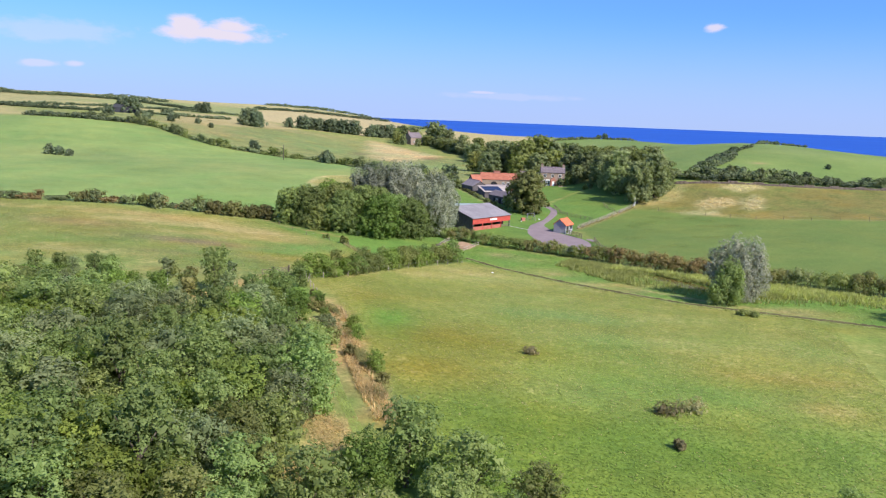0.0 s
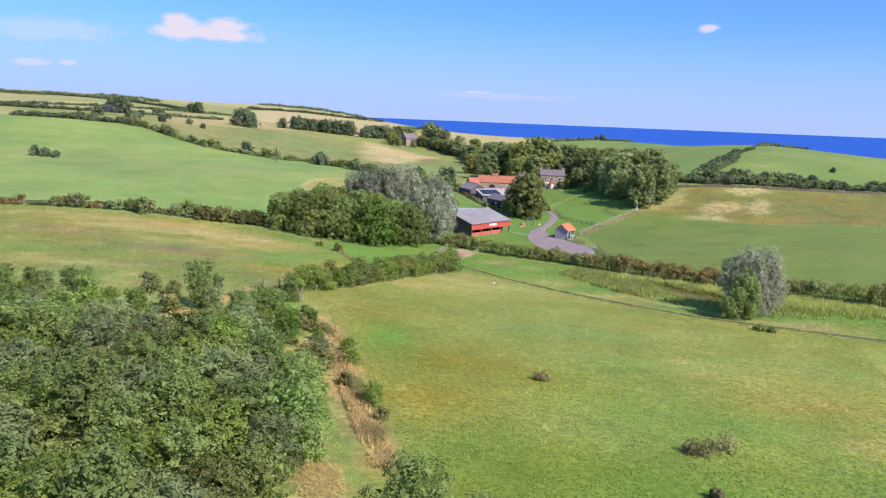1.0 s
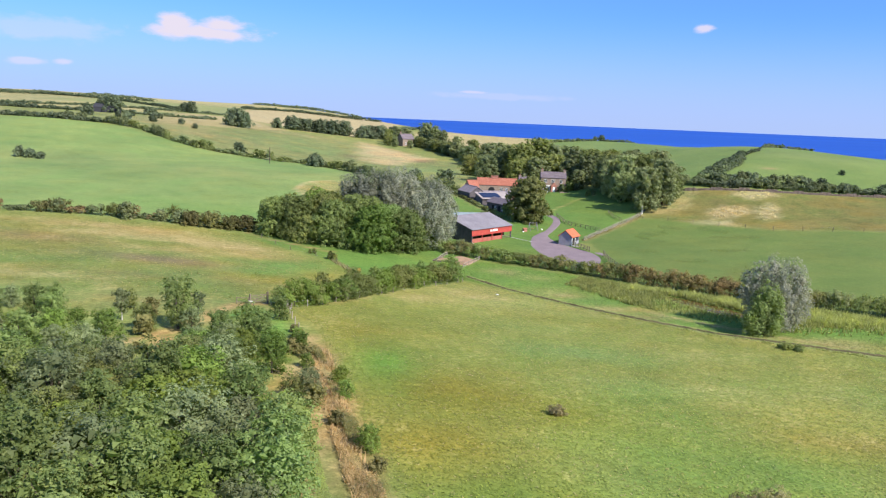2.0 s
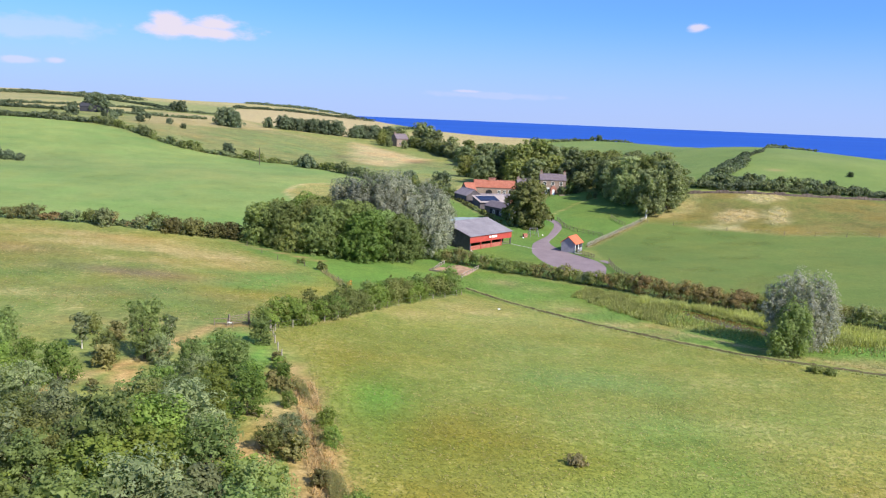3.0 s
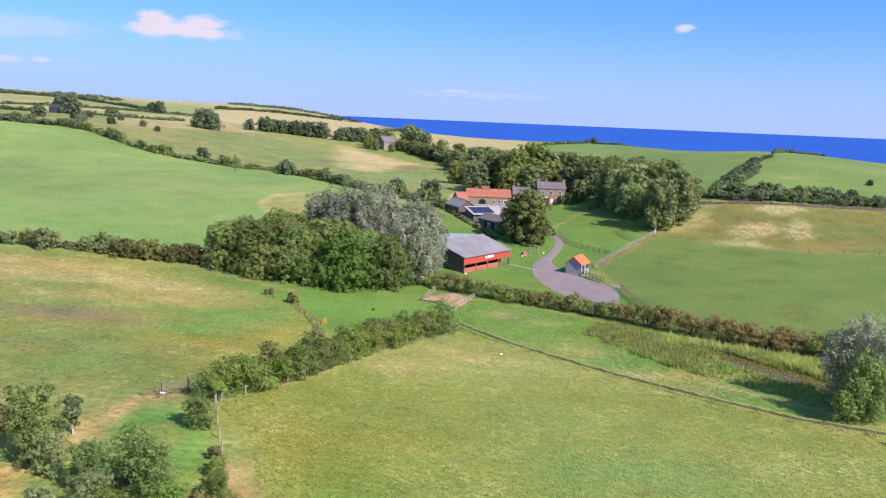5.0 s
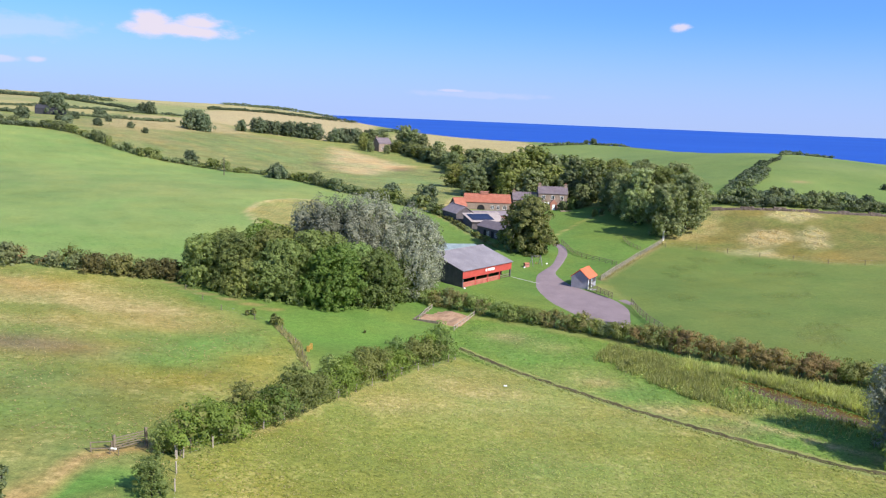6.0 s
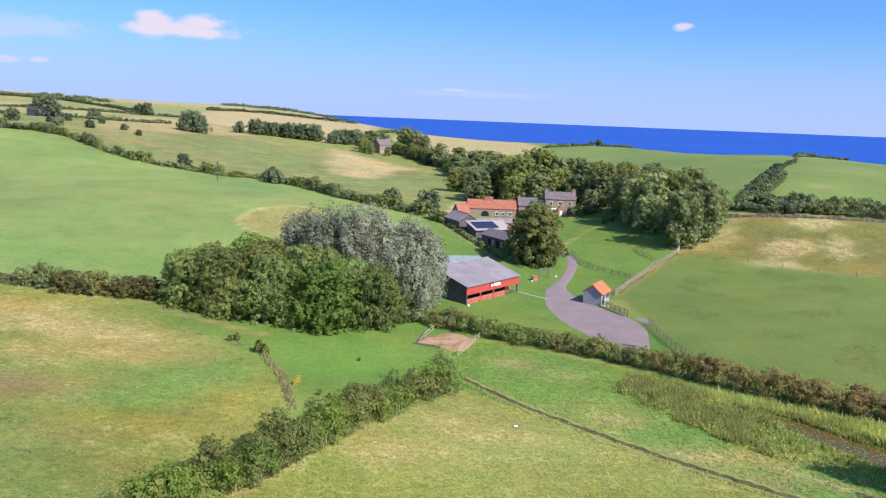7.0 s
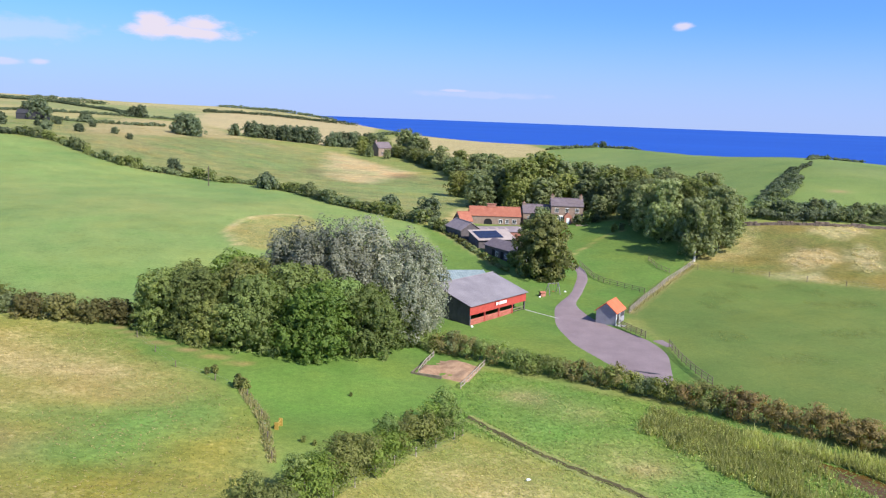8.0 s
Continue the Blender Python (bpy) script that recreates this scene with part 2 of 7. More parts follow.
M_RED = plain("red_paint", (0.34, 0.045, 0.035), (0.44, 0.075, 0.055), 0.8, 0.7, grain=12)
M_REDBOARD = plain("faded_red_boards", (0.32, 0.085, 0.06), (0.45, 0.15, 0.11), 1.2, 0.8, grain=10)
M_SHEET = plain("grey_cement_sheet", (0.185, 0.165, 0.185), (0.25, 0.225, 0.245), 0.35, 0.8, grain=5)
M_BLUESHEET = plain("weathered_blue_grey_sheet", (0.18, 0.23, 0.24), (0.30, 0.35, 0.35), 0.9, 0.7, grain=4)
M_SLATE = plain("grey_slate", (0.125, 0.098, 0.112), (0.19, 0.152, 0.166), 1.0, 0.7, grain=6)
M_PANTILE = plain("orange_pantile", (0.30, 0.100, 0.066), (0.39, 0.150, 0.098), 0.9, 0.85, grain=5)
M_NEWTILE = plain("bright_orange_tile", (0.52, 0.125, 0.06), (0.61, 0.17, 0.085), 0.9, 0.85, grain=6)
M_STONE = plain("sandstone_wall", (0.20, 0.145, 0.115), (0.31, 0.235, 0.185), 1.6, 0.95, grain=4, bump=0.04)
M_RUBBLE = plain("brown_rubble_stone", (0.10, 0.076, 0.062), (0.22, 0.168, 0.138), 1.2, 0.95, grain=3, bump=0.05)
M_BRICK = plain("old_brick", (0.30, 0.12, 0.085), (0.42, 0.2, 0.15), 1.6, 0.95, grain=6)
M_WHITE = plain("white_paint", (0.72, 0.72, 0.70), (0.82, 0.82, 0.80), 1.0, 0.6, grain=8)
M_GREYWALL = plain("grey_render", (0.24, 0.23, 0.26), (0.32, 0.31, 0.34), 0.8, 0.9)
M_PANEL = plain("solar_cells", (0.012, 0.014, 0.04), (0.02, 0.024, 0.06), 2.0, 0.15, grain=3, spec=0.5)
M_CREAM = plain("pale_sheet_roof", (0.31, 0.25, 0.235), (0.40, 0.33, 0.305), 0.6, 0.7)
# near-black colour that paints the shade of openings onto closed walls
M_OPENING_SHADE = plain("opening_shade", (0.012, 0.012, 0.014), (0.02, 0.02, 0.022), 1.0, 0.9)
M_GLASS = plain("window_glass", (0.03, 0.035, 0.04), (0.05, 0.055, 0.06), 1.0, 0.08, spec=0.6)
M_YELLOW = plain("yellow_paint", (0.36, 0.23, 0.05), (0.43, 0.29, 0.07), 1.0, 0.6)
M_TAR = plain("tarred_boards", (0.03, 0.03, 0.036), (0.05, 0.05, 0.06), 1.0, 0.9)
M_LILAC = plain("weathered_lilac_sheet", (0.205, 0.165, 0.180), (0.29, 0.235, 0.245), 0.5, 0.85, grain=4)
M_WIRE = plain("galvanised_wire", (0.3, 0.3, 0.3), (0.4, 0.4, 0.4), 3.0, 0.5, metal=0.6)

LEAF = {
    "deep": leafy("deep_green_leaves", (0.108, 0.150, 0.050), (0.208, 0.268, 0.090), (0.322, 0.375, 0.142)),
    "fresh": leafy("fresh_green_leaves", (0.105, 0.160, 0.035), (0.190, 0.265, 0.062), (0.290, 0.360, 0.100)),
    "lime": leafy("yellow_green_leaves", (0.125, 0.168, 0.035), (0.215, 0.270, 0.058), (0.300, 0.355, 0.090)),
    "chestnut": leafy("chestnut_leaves", (0.050, 0.055, 0.020), (0.168, 0.171, 0.062), (0.325, 0.308, 0.146)),
    "bramble": leafy("bramble_leaves", (0.115, 0.119, 0.044), (0.216, 0.196, 0.081), (0.338, 0.280, 0.125)),
    "pale": leafy("pale_poplar_leaves", (0.230, 0.232, 0.195), (0.455, 0.448, 0.395), (0.66, 0.64, 0.585)),
    "olive": leafy("olive_green_leaves", (0.111, 0.136, 0.042), (0.222, 0.244, 0.082), (0.339, 0.328, 0.142)),
    "grey": leafy("grey_green_leaves", (0.120, 0.152, 0.074), (0.228, 0.260, 0.132), (0.360, 0.380, 0.215)),
    "silver": leafy("silver_poplar_leaves", (0.134, 0.144, 0.112), (0.278, 0.278, 0.230), (0.450, 0.436, 0.380)),
    "dusky": leafy("dusky_far_leaves", (0.119, 0.149, 0.078), (0.230, 0.258, 0.128), (0.332, 0.351, 0.193)),
    "russet": leafy("russet_hawthorn_leaves", (0.165, 0.122, 0.058), (0.265, 0.190, 0.092), (0.350, 0.250, 0.125)),
    "reed_willow": leafy("fresh_willow_leaves", (0.135, 0.175, 0.062), (0.245, 0.295, 0.105), (0.365, 0.405, 0.165)),
    "reed": leafy("reed_leaves", (0.275, 0.30, 0.11), (0.43, 0.445, 0.185), (0.58, 0.56, 0.29), trans=0.5),
    "lush": leafy("lush_grass_blades", (0.172, 0.235, 0.064), (0.264, 0.330, 0.102), (0.421, 0.423, 0.205)),
    "hay": leafy("dry_grass_blades", (0.37, 0.25, 0.12), (0.53, 0.385, 0.205), (0.64, 0.50, 0.30), trans=0.4),
    "straw": leafy("straw_blades", (0.34, 0.28, 0.11), (0.46, 0.38, 0.19), (0.60, 0.50, 0.30), trans=0.4),
    "bleached": leafy("bleached_grass_blades", (0.42, 0.34, 0.19), (0.60, 0.50, 0.32), (0.74, 0.64, 0.45), trans=0.4),
    # paler, greyer green with the haze of distance mixed into the colour
    "far": leafy("hazed_hedge_leaves", (0.082, 0.111, 0.071), (0.158, 0.192, 0.118), (0.244, 0.267, 0.171)),
    "grove": leafy("grove_leaves", (0.150, 0.174, 0.082), (0.295, 0.328, 0.160), (0.440, 0.458, 0.262)),
    "rush": leafy("rush_stems", (0.20, 0.175, 0.09), (0.30, 0.26, 0.14), (0.42, 0.36, 0.20), trans=0.45),
}


# ---- the lie of the land ----
# rises (+) and hollows (-) of the land: x, y, reach, height
NEAR_LAND = [
    (-60, 0, 90, 0.1),
    (50, 20, 80, -2.7),
    (-100, 110, 70, -4.2),
    (-30, 120, 60, 3.7),
    (60, 90, 60, -2.6),
    (30, 170, 60, -13.5),
    (-40, 200, 60, -1.0),
    (-110, 240, 80, -2.7),
    (90, 190, 60, 9.8),
    (20, 250, 55, -2.5),
    (70, 265, 45, -6.7),
    (110, 290, 60, 5.7),
    (150, 200, 70, -1.7),
    (-60, 300, 70, 3.2),
    (0, 340, 60, 0.8),
    (-130, 380, 80, -7.0),
    (60, 340, 60, -7.5),
    (135, 360, 60, 8.8),
    (200, 380, 80, 8.7),
    (-180, 480, 110, 7.2),
    (20, 430, 80, -6.8),
    (100, 480, 90, 2.6),
    (-100, 560, 110, -1.0),
]
FAR_LAND = [
    (0, 580, 110, -5.4),
    (110, 580, 90, 6.4),
    (-230, 300, 110, -0.8),
    (-300, 600, 160, 4.9),
    (-200, 750, 180, 3.3),
    (-420, 820, 200, 11.5),
    (-200, 930, 140, 4.0),
    (-40, 720, 120, 1.8),
    (240, 280, 100, -6.3),
    (-500, 900, 140, 14.4),
    (-165, 405, 60, 8.3),
    (166, 420, 40, 0.8),
    (205, 370, 45, -4.4),
    (-70, 345, 40, -1.1),
    (-200, 960, 80, 9.6),
    (-125, 950, 60, 1.2),
    (90, 225, 35, -3.6),
    (80, -40, 60, -4.2),
    (150, 140, 60, -10.0),
    (125, 275, 35, -4.9),
    (90, 285, 30, 6.9),
    (-330, 900, 90, 1.7),
    (-260, 960, 60, -3.4),
]


def height(x, y):
    """Height of the open land at x, y (numbers or arrays)."""
    x, y = np.asarray(x, float), np.asarray(y, float)
    z = np.full(np.broadcast(x, y).shape, 11.60)
    for cx, cy, reach, rise in NEAR_LAND + FAR_LAND:
        z = z + rise * np.exp(-((x - cx) ** 2 + (y - cy) ** 2) / (2 * reach ** 2))
    # the coast: the land falls away behind the last crests
    coast = np.interp(x, [-900, -130, -60, 0, 60, 120, 160, 260, 600], [1010, 990, 880, 745, 665, 590, 470, 430, 420])
    drop = np.clip((y - coast) / 120, 0, 1)
    return z - 45 * drop ** 2 * (3 - 2 * drop)


# ---- building helpers ----
def ground_z(x, y):
    return float(height(x, y))


def mesh_of(name, verts, faces, mat, smooth=False):
    """A mesh from arrays: faces is an (n, 3) or (n, 4) array, or a list of lists."""
    me = bpy.data.meshes.new(name)
    if isinstance(faces, np.ndarray):
        n, k = faces.shape
        me.vertices.add(len(verts))
        me.vertices.foreach_set("co", np.asarray(verts, np.float32).ravel())
        me.loops.add(n * k)
        me.loops.foreach_set("vertex_index", faces.astype(np.int32).ravel())
        me.polygons.add(n)
        me.polygons.foreach_set("loop_start", np.arange(0, n * k, k, dtype=np.int32))
        me.update(calc_edges=True)
    else:
        me.from_pydata([tuple(v) for v in verts], [], faces)
        me.update()
    for m in (mat if isinstance(mat, (list, tuple)) else [mat]):
        me.materials.append(m)
    if smooth:
        me.polygons.foreach_set("use_smooth", np.ones(len(me.polygons), bool))
    return me


def part(name, geo, mat, parent, label=""):
    """One mesh object under a thing or a part. geo: a bmesh or a mesh."""
    if isinstance(geo, bmesh.types.BMesh):
        me = bpy.data.meshes.new(name)
        geo.normal_update()
        geo.to_mesh(me)
        geo.free()
        me.materials.append(mat)
    else:
        me = geo
    ob = new(name, me)
    ob.parent = parent
    return tagged(ob, label) if label else ob


def thing(name, x, y, z, rz, label, category, group="", kind=""):
    ob = new(name)
    ob.matrix_basis = pose(x, y, z, 0, 0, rz)
    ob.empty_display_size = 0.3
    return tagged(ob, label, category, group, kind)


def boxes(*items, bevel=0.0):
    """A bmesh of boxes: (x0, y0, z0, x1, y1, z1) each."""
    bm = bmesh.new()
    for x0, y0, z0, x1, y1, z1 in items:
        bmesh.ops.create_cube(bm, size=1.0, matrix=Matrix.LocRotScale(((x0 + x1) / 2, (y0 + y1) / 2, (z0 + z1) / 2), None, (abs(x1 - x0), abs(y1 - y0), abs(z1 - z0))))
    if bevel:
        bmesh.ops.bevel(bm, geom=bm.edges[:], offset=bevel, segments=1, affect="EDGES")
    return bm


def prism(outline, axis, a, b):
    """A solid from an outline of (p, z) pairs, pushed along x or y from a to b."""
    bm = bmesh.new()
    if axis == "x":
        r1, r2 = [bm.verts.new((a, p, z)) for p, z in outline], [bm.verts.new((b, p, z)) for p, z in outline]
    else:
        r1, r2 = [bm.verts.new((p, a, z)) for p, z in outline], [bm.verts.new((p, b, z)) for p, z in outline]
    n = len(outline)
    bm.faces.new(r1)
    bm.faces.new(r2)
    for i in range(n):
        bm.faces.new((r1[i], r1[(i + 1) % n], r2[(i + 1) % n], r2[i]))
    bmesh.ops.recalc_face_normals(bm, faces=bm.faces[:])
    return bm


def tubes(lines, sides=6):
    """Tapered tubes as arrays: each line is (points, radii)."""
    verts, faces = [], []
    for pts, radii in lines:
        pts = [Vector(p) for p in pts]
        base = len(verts)
        for i, p in enumerate(pts):
            d = (pts[min(i + 1, len(pts) - 1)] - pts[max(i - 1, 0)]).normalized()
            a = d.orthogonal().normalized()
            b = d.cross(a)
            for k in range(sides):
                w = 2 * math.pi * k / sides
                verts.append(p + radii[i] * (math.cos(w) * a + math.sin(w) * b))
        for i in range(len(pts) - 1):
            for k in range(sides):
                q, r = base + i * sides, (k + 1) % sides
                faces.append((q + k, q + r, q + sides + r, q + sides + k))
    return np.array(verts), np.array(faces)


def inside(px, py, poly):
    """Which points lie inside the outline."""
    px, py = np.asarray(px, float), np.asarray(py, float)
    res = np.zeros(px.shape, bool)
    n = len(poly)
    for i in range(n):
        (x1, y1), (x2, y2) = poly[i], poly[(i + 1) % n]
        if y1 == y2:
            continue
        c = ((y1 > py) != (y2 > py)) & (px < (x2 - x1) * (py - y1) / (y2 - y1) + x1)
        res ^= c
    return res


def edge_distance(px, py, poly, closed=True):
    """Distance of points to an outline or a line."""
    best = np.full(np.shape(px), 1e9)
    n = len(poly)
    for i in range(n if closed else n - 1):
        (x1, y1), (x2, y2) = poly[i], poly[(i + 1) % n]
        dx, dy = x2 - x1, y2 - y1
        s = np.clip(((px - x1) * dx + (py - y1) * dy) / (dx * dx + dy * dy + 1e-9), 0, 1)
        best = np.minimum(best, np.hypot(px - x1 - s * dx, py - y1 - s * dy))
    return best


def along(line, step, jitter=0.0, rng=None):
    """Points every step metres along a line of (x, y)."""
    out, left = [], 0.0
    for (x1, y1), (x2, y2) in zip(line, line[1:]):
        n = math.hypot(x2 - x1, y2 - y1)
        s = left
        while s < n:
            j = rng.uniform(-jitter, jitter) if rng else 0.0
            out.append((x1 + (x2 - x1) * s / n + j, y1 + (y2 - y1) * s / n + (rng.uniform(-jitter, jitter) if rng else 0.0)))
            s += step
        left = s - n
    return out


# ---- fields: outline, colour of the sward, straw, roughness, width of the soft edge ----
STRIP = [(-15.6, 104), (-12.4, 95), (-10.2, 84), (-7.4, 72.5), (-5.3, 64), (-3.6, 57.5)]
LANE = [(-12.2, 81), (-10.4, 73), (-8.3, 64.5), (-6.5, 58.5), (-5.5, 55)]
MEADOW = [(-20, 119), (-12, 139), (4, 163), (11, 159), (23, 146), (41, 130), (75, 112), (140, 90), (140, -90), (2, -90), (1, 40), (-1, 50), (-2, 58), (-3.3, 64), (-5.6, 72.5), (-8.8, 83), (-12.3, 98), (-15, 110)]
WETLAND = [(4, 164), (3, 178), (9, 187), (20, 181), (35, 172), (50, 158), (68, 144), (120, 115), (140, 90), (75, 112), (41, 130), (23, 146), (11, 159)]
PLANTING = [(-20, 119), (-26, 121), (-120, 121), (-150, -90), (2, -90), (1, 40), (-1, 50), (-2, 58), (-3.3, 64), (-5.6, 72.5), (-8.8, 83), (-12.3, 98), (-15, 110)]
WEST_MEADOW = [(-26, 121), (-20, 121), (-13, 140), (-15, 155), (-18, 165), (-22, 171), (-32, 177), (-40, 187), (-52, 191), (-104, 188), (-300, 175), (-300, 121)]
LAWN = [(-12, 139), (4, 163), (3, 182), (8, 189), (22, 184), (36, 176), (39, 190), (37, 204), (34, 212), (38, 219), (44, 230), (52, 243), (60, 254), (62, 270), (56, 298), (46, 302), (28, 300), (10, 300), (0, 292), (4, 262), (-4, 215), (-30, 196), (-44, 192), (-36, 180), (-22, 171), (-17, 163), (-13, 148)]
PASTURE = [(-44, 193), (-104, 190), (-300, 178), (-420, 330), (-300, 420), (-198, 408), (-157, 404), (-125, 384), (-96, 366), (-57, 358), (-41, 343), (-24, 313), (-7, 298), (1, 290), (5, 262), (-3, 218), (-20, 205)]
PADDOCK = [(36, 176), (50, 158), (68, 145), (120, 115), (170, 95), (200, 150), (180, 200), (91, 230), (75, 241), (60, 251), (52, 242), (44, 229), (38, 219), (38, 199), (38, 186)]
BANK = [(60, 252), (75, 242), (91, 231), (180, 201), (260, 215), (200, 262), (137, 269), (109, 270), (80, 277), (66, 266)]
EAST_HILL = [(80, 280), (109, 272), (137, 270), (260, 262), (400, 300), (400, 640), (112, 640), (70, 600), (62, 560), (60, 420), (66, 330)]
ROUGH_SLOPE = [(-57, 360), (-96, 368), (-125, 386), (-157, 406), (-230, 440), (-170, 520), (-100, 540), (-40, 500), (-15, 470), (10, 440), (20, 400), (12, 350), (6, 300), (-7, 300), (-24, 316), (-41, 345)]
STRAW_SLOPE = [(-49, 520), (-45, 478), (-43, 424), (-31, 405), (-20, 403), (-13, 432), (-4, 456), (-15, 470), (-36, 502)]
FIELDS = [
    (MEADOW, (0.215, 0.238, 0.056), 0.18, 0.8, 1.0),
    (WETLAND, (0.142, 0.232, 0.052), 0.0, 0.9, 1.0),
    (PLANTING, (0.185, 0.215, 0.066), 0.1, 1.0, 1.5),
    (WEST_MEADOW, (0.192, 0.212, 0.058), 0.17, 0.8, 1.5),
    (PASTURE, (0.186, 0.252, 0.082), 0.0, 0.42, 1.0),
    (PADDOCK, (0.128, 0.174, 0.046), 0.0, 0.35, 1.0),
    (BANK, (0.192, 0.168, 0.055), 0.06, 0.9, 1.2),
    (EAST_HILL, (0.150, 0.208, 0.062), -0.1, 0.2, 1.0),
    (ROUGH_SLOPE, (0.205, 0.215, 0.085), 0.14, 0.9, 3.0),
    (STRAW_SLOPE, (0.46, 0.345, 0.20), 0.35, 1.0, 5.0),
    (LAWN, (0.112, 0.186, 0.043), -0.3, 0.55, 0.6),
    # tall dry grass left standing in the pasture
    ([(-43.5, 258), (-44.3, 272), (-41.5, 281), (-36, 287.5), (-30, 288.5), (-24.5, 280), (-24, 262), (-29, 246), (-38.4, 246.5)], (0.265, 0.25, 0.095), 0.2, 1.0, 1.0),
    # far fields on the western hills
    ([(-200, 420), (-230, 445), (-320, 580), (-420, 640), (-480, 480), (-330, 430)], (0.33, 0.285, 0.125), 0.35, 0.3, 4.0),
    ([(-150, 430), (-175, 520), (-195, 620), (-150, 640), (-110, 560), (-100, 545)], (0.31, 0.255, 0.125), 0.45, 0.5, 5.0),
    ([(-900, 640), (-200, 640), (-60, 700), (-40, 900), (-60, 1100), (-900, 1100)], (0.285, 0.262, 0.125), 0.3, 0.4, 6.0),
    ([(-195, 520), (-205, 640), (-300, 700), (-330, 590)], (0.31, 0.28, 0.12), 0.3, 0.3, 5.0),
    ([(-150, 640), (-90, 560), (-40, 560), (-40, 900), (-100, 870), (-160, 840), (-190, 760)], (0.41, 0.315, 0.20), 0.6, 0.4, 6.0),
    ([(-200, 640), (-160, 660), (-190, 800), (-300, 790), (-330, 710)], (0.235, 0.25, 0.105), 0.15, 0.3, 5.0),
    ([(-300, 790), (-500, 760), (-520, 880), (-180, 930), (-160, 860)], (0.34, 0.30, 0.145), 0.35, 0.3, 5.0),
    ([(0, 520), (60, 520), (75, 560), (70, 680), (-10, 740), (-20, 640)], (0.38, 0.30, 0.13), 0.7, 0.5, 4.0),
    # pale tussocks and worn ground on the bank
    ([(79.5, 246), (81.5, 253.5), (86, 257.6), (91.6, 256.4), (92.2, 250.5), (86.5, 247.6)], (0.36, 0.295, 0.158), 0.42, 1.0, 2.2),
    ([(93.5, 247.4), (96.6, 255.7), (100.6, 258.4), (102, 254), (97, 244), (92, 240.2)], (0.36, 0.295, 0.158), 0.42, 1.0, 2.0),
    ([(93.5, 267.5), (95.5, 271), (104.5, 271.6), (107, 267), (97, 263.5)], (0.36, 0.295, 0.158), 0.42, 1.0, 2.2),
    ([(62, 257), (69, 266.5), (77.5, 275.5), (83, 273.5), (76, 258), (69, 254.5)], (0.33, 0.28, 0.125), 0.15, 1.0, 2.0),
    ([(73, 244.5), (83, 243), (84, 238.5), (76, 240.2)], (0.40, 0.34, 0.18), 0.15, 1.0, 1.6),
    # farmyard and rough ground round it
    ([(2, 292), (6, 300), (12, 330), (20, 345), (26, 330), (12, 306)], (0.34, 0.27, 0.11), 0.6, 0.9, 2.0),
    ([(12, 272), (9, 283), (10, 296), (28, 301), (30, 270), (22, 259)], (0.20, 0.17, 0.13), 0.2, 0.6, 1.0),
]


# mown path curving from the gate past the young trees
MOWN = [(-26.0, 111), (-25.2, 114), (-23.6, 115.6), (-21.8, 114.6), (-20.2, 111), (-19.2, 107), (-18.3, 103), (-17.5, 99.5)]
TRACKS = [
    # mown green lanes, dry strips and worn ground: line, half width, colour, straw, soft edge
    ([(-14.5, 90), (-12.6, 82), (-11, 74), (-9.2, 65), (-7.8, 57), (-7.6, 50)], 1.7, (0.29, 0.235, 0.10), 0.28, 1.4),
    (LANE, 0.1, (0.15, 0.21, 0.055), -0.1, 0.8),
    (STRIP, 1.5, (0.37, 0.245, 0.125), 0.35, 1.0),
        ([(-22, 122.5), (-25, 121.6), (-27.6, 118), (-28.4, 112), (-28.6, 106), (-30.4, 98.5), (-28.4, 93.5), (-24, 91)], 0.95, (0.41, 0.25, 0.11), 0.3, 1.0),
    ([(-32, 96), (-34, 88)], 0.6, (0.36, 0.245, 0.115), 0.3, 1.0),
    (MOWN, 1.25, (0.125, 0.225, 0.05), -0.3, 0.7),
    ([(-24, 92), (-16, 80), (-11, 72)], 1.4, (0.36, 0.23, 0.10), 0.4, 1.4),
    ([(-16.5, 80), (-12.5, 81)], 1.9, (0.42, 0.29, 0.14), 0.4, 1.0),
    ([(-7.6, 56), (-6.6, 51), (-7.2, 47)], 1.7, (0.42, 0.29, 0.14), 0.4, 1.2),
    ([(-38.4, 246.8), (-43.2, 258), (-44, 272), (-41.3, 280.6), (-36, 287), (-30, 288)], 0.5, (0.42, 0.35, 0.18), 0.4, 0.9),
    ([(3, 291), (7.0, 281), (10.4, 270.5), (13.6, 261), (16.6, 252)], 0.9, (0.27, 0.23, 0.105), 0.3, 1.2),
    ([(-16.0, 126.6), (-10.2, 139.3), (-2.5, 152.9), (4.4, 162.3)], 0.35, (0.35, 0.305, 0.135), 0.35, 1.0),
    ([(34.5, 262), (37, 268), (40.6, 273), (45.6, 281), (49, 284.5), (52.5, 286)], 0.35, (0.30, 0.26, 0.10), 0.3, 0.6),
    ([(37.4, 219.4), (42.8, 229.1), (51.2, 242.4), (60.4, 253.8)], 0.6, (0.31, 0.235, 0.115), 0.4, 1.0),
    ([(-42.6, 190.6), (-37.1, 186.0), (-30.4, 183.4), (-23, 180.4)], 0.5, (0.30, 0.21, 0.105), 0.3, 1.0),
    ([(32.6, 147.4), (36.5, 142.4), (42, 136.6), (49, 130.5), (58, 124)], 0.7, (0.36, 0.30, 0.14), 0.4, 1.0),
]
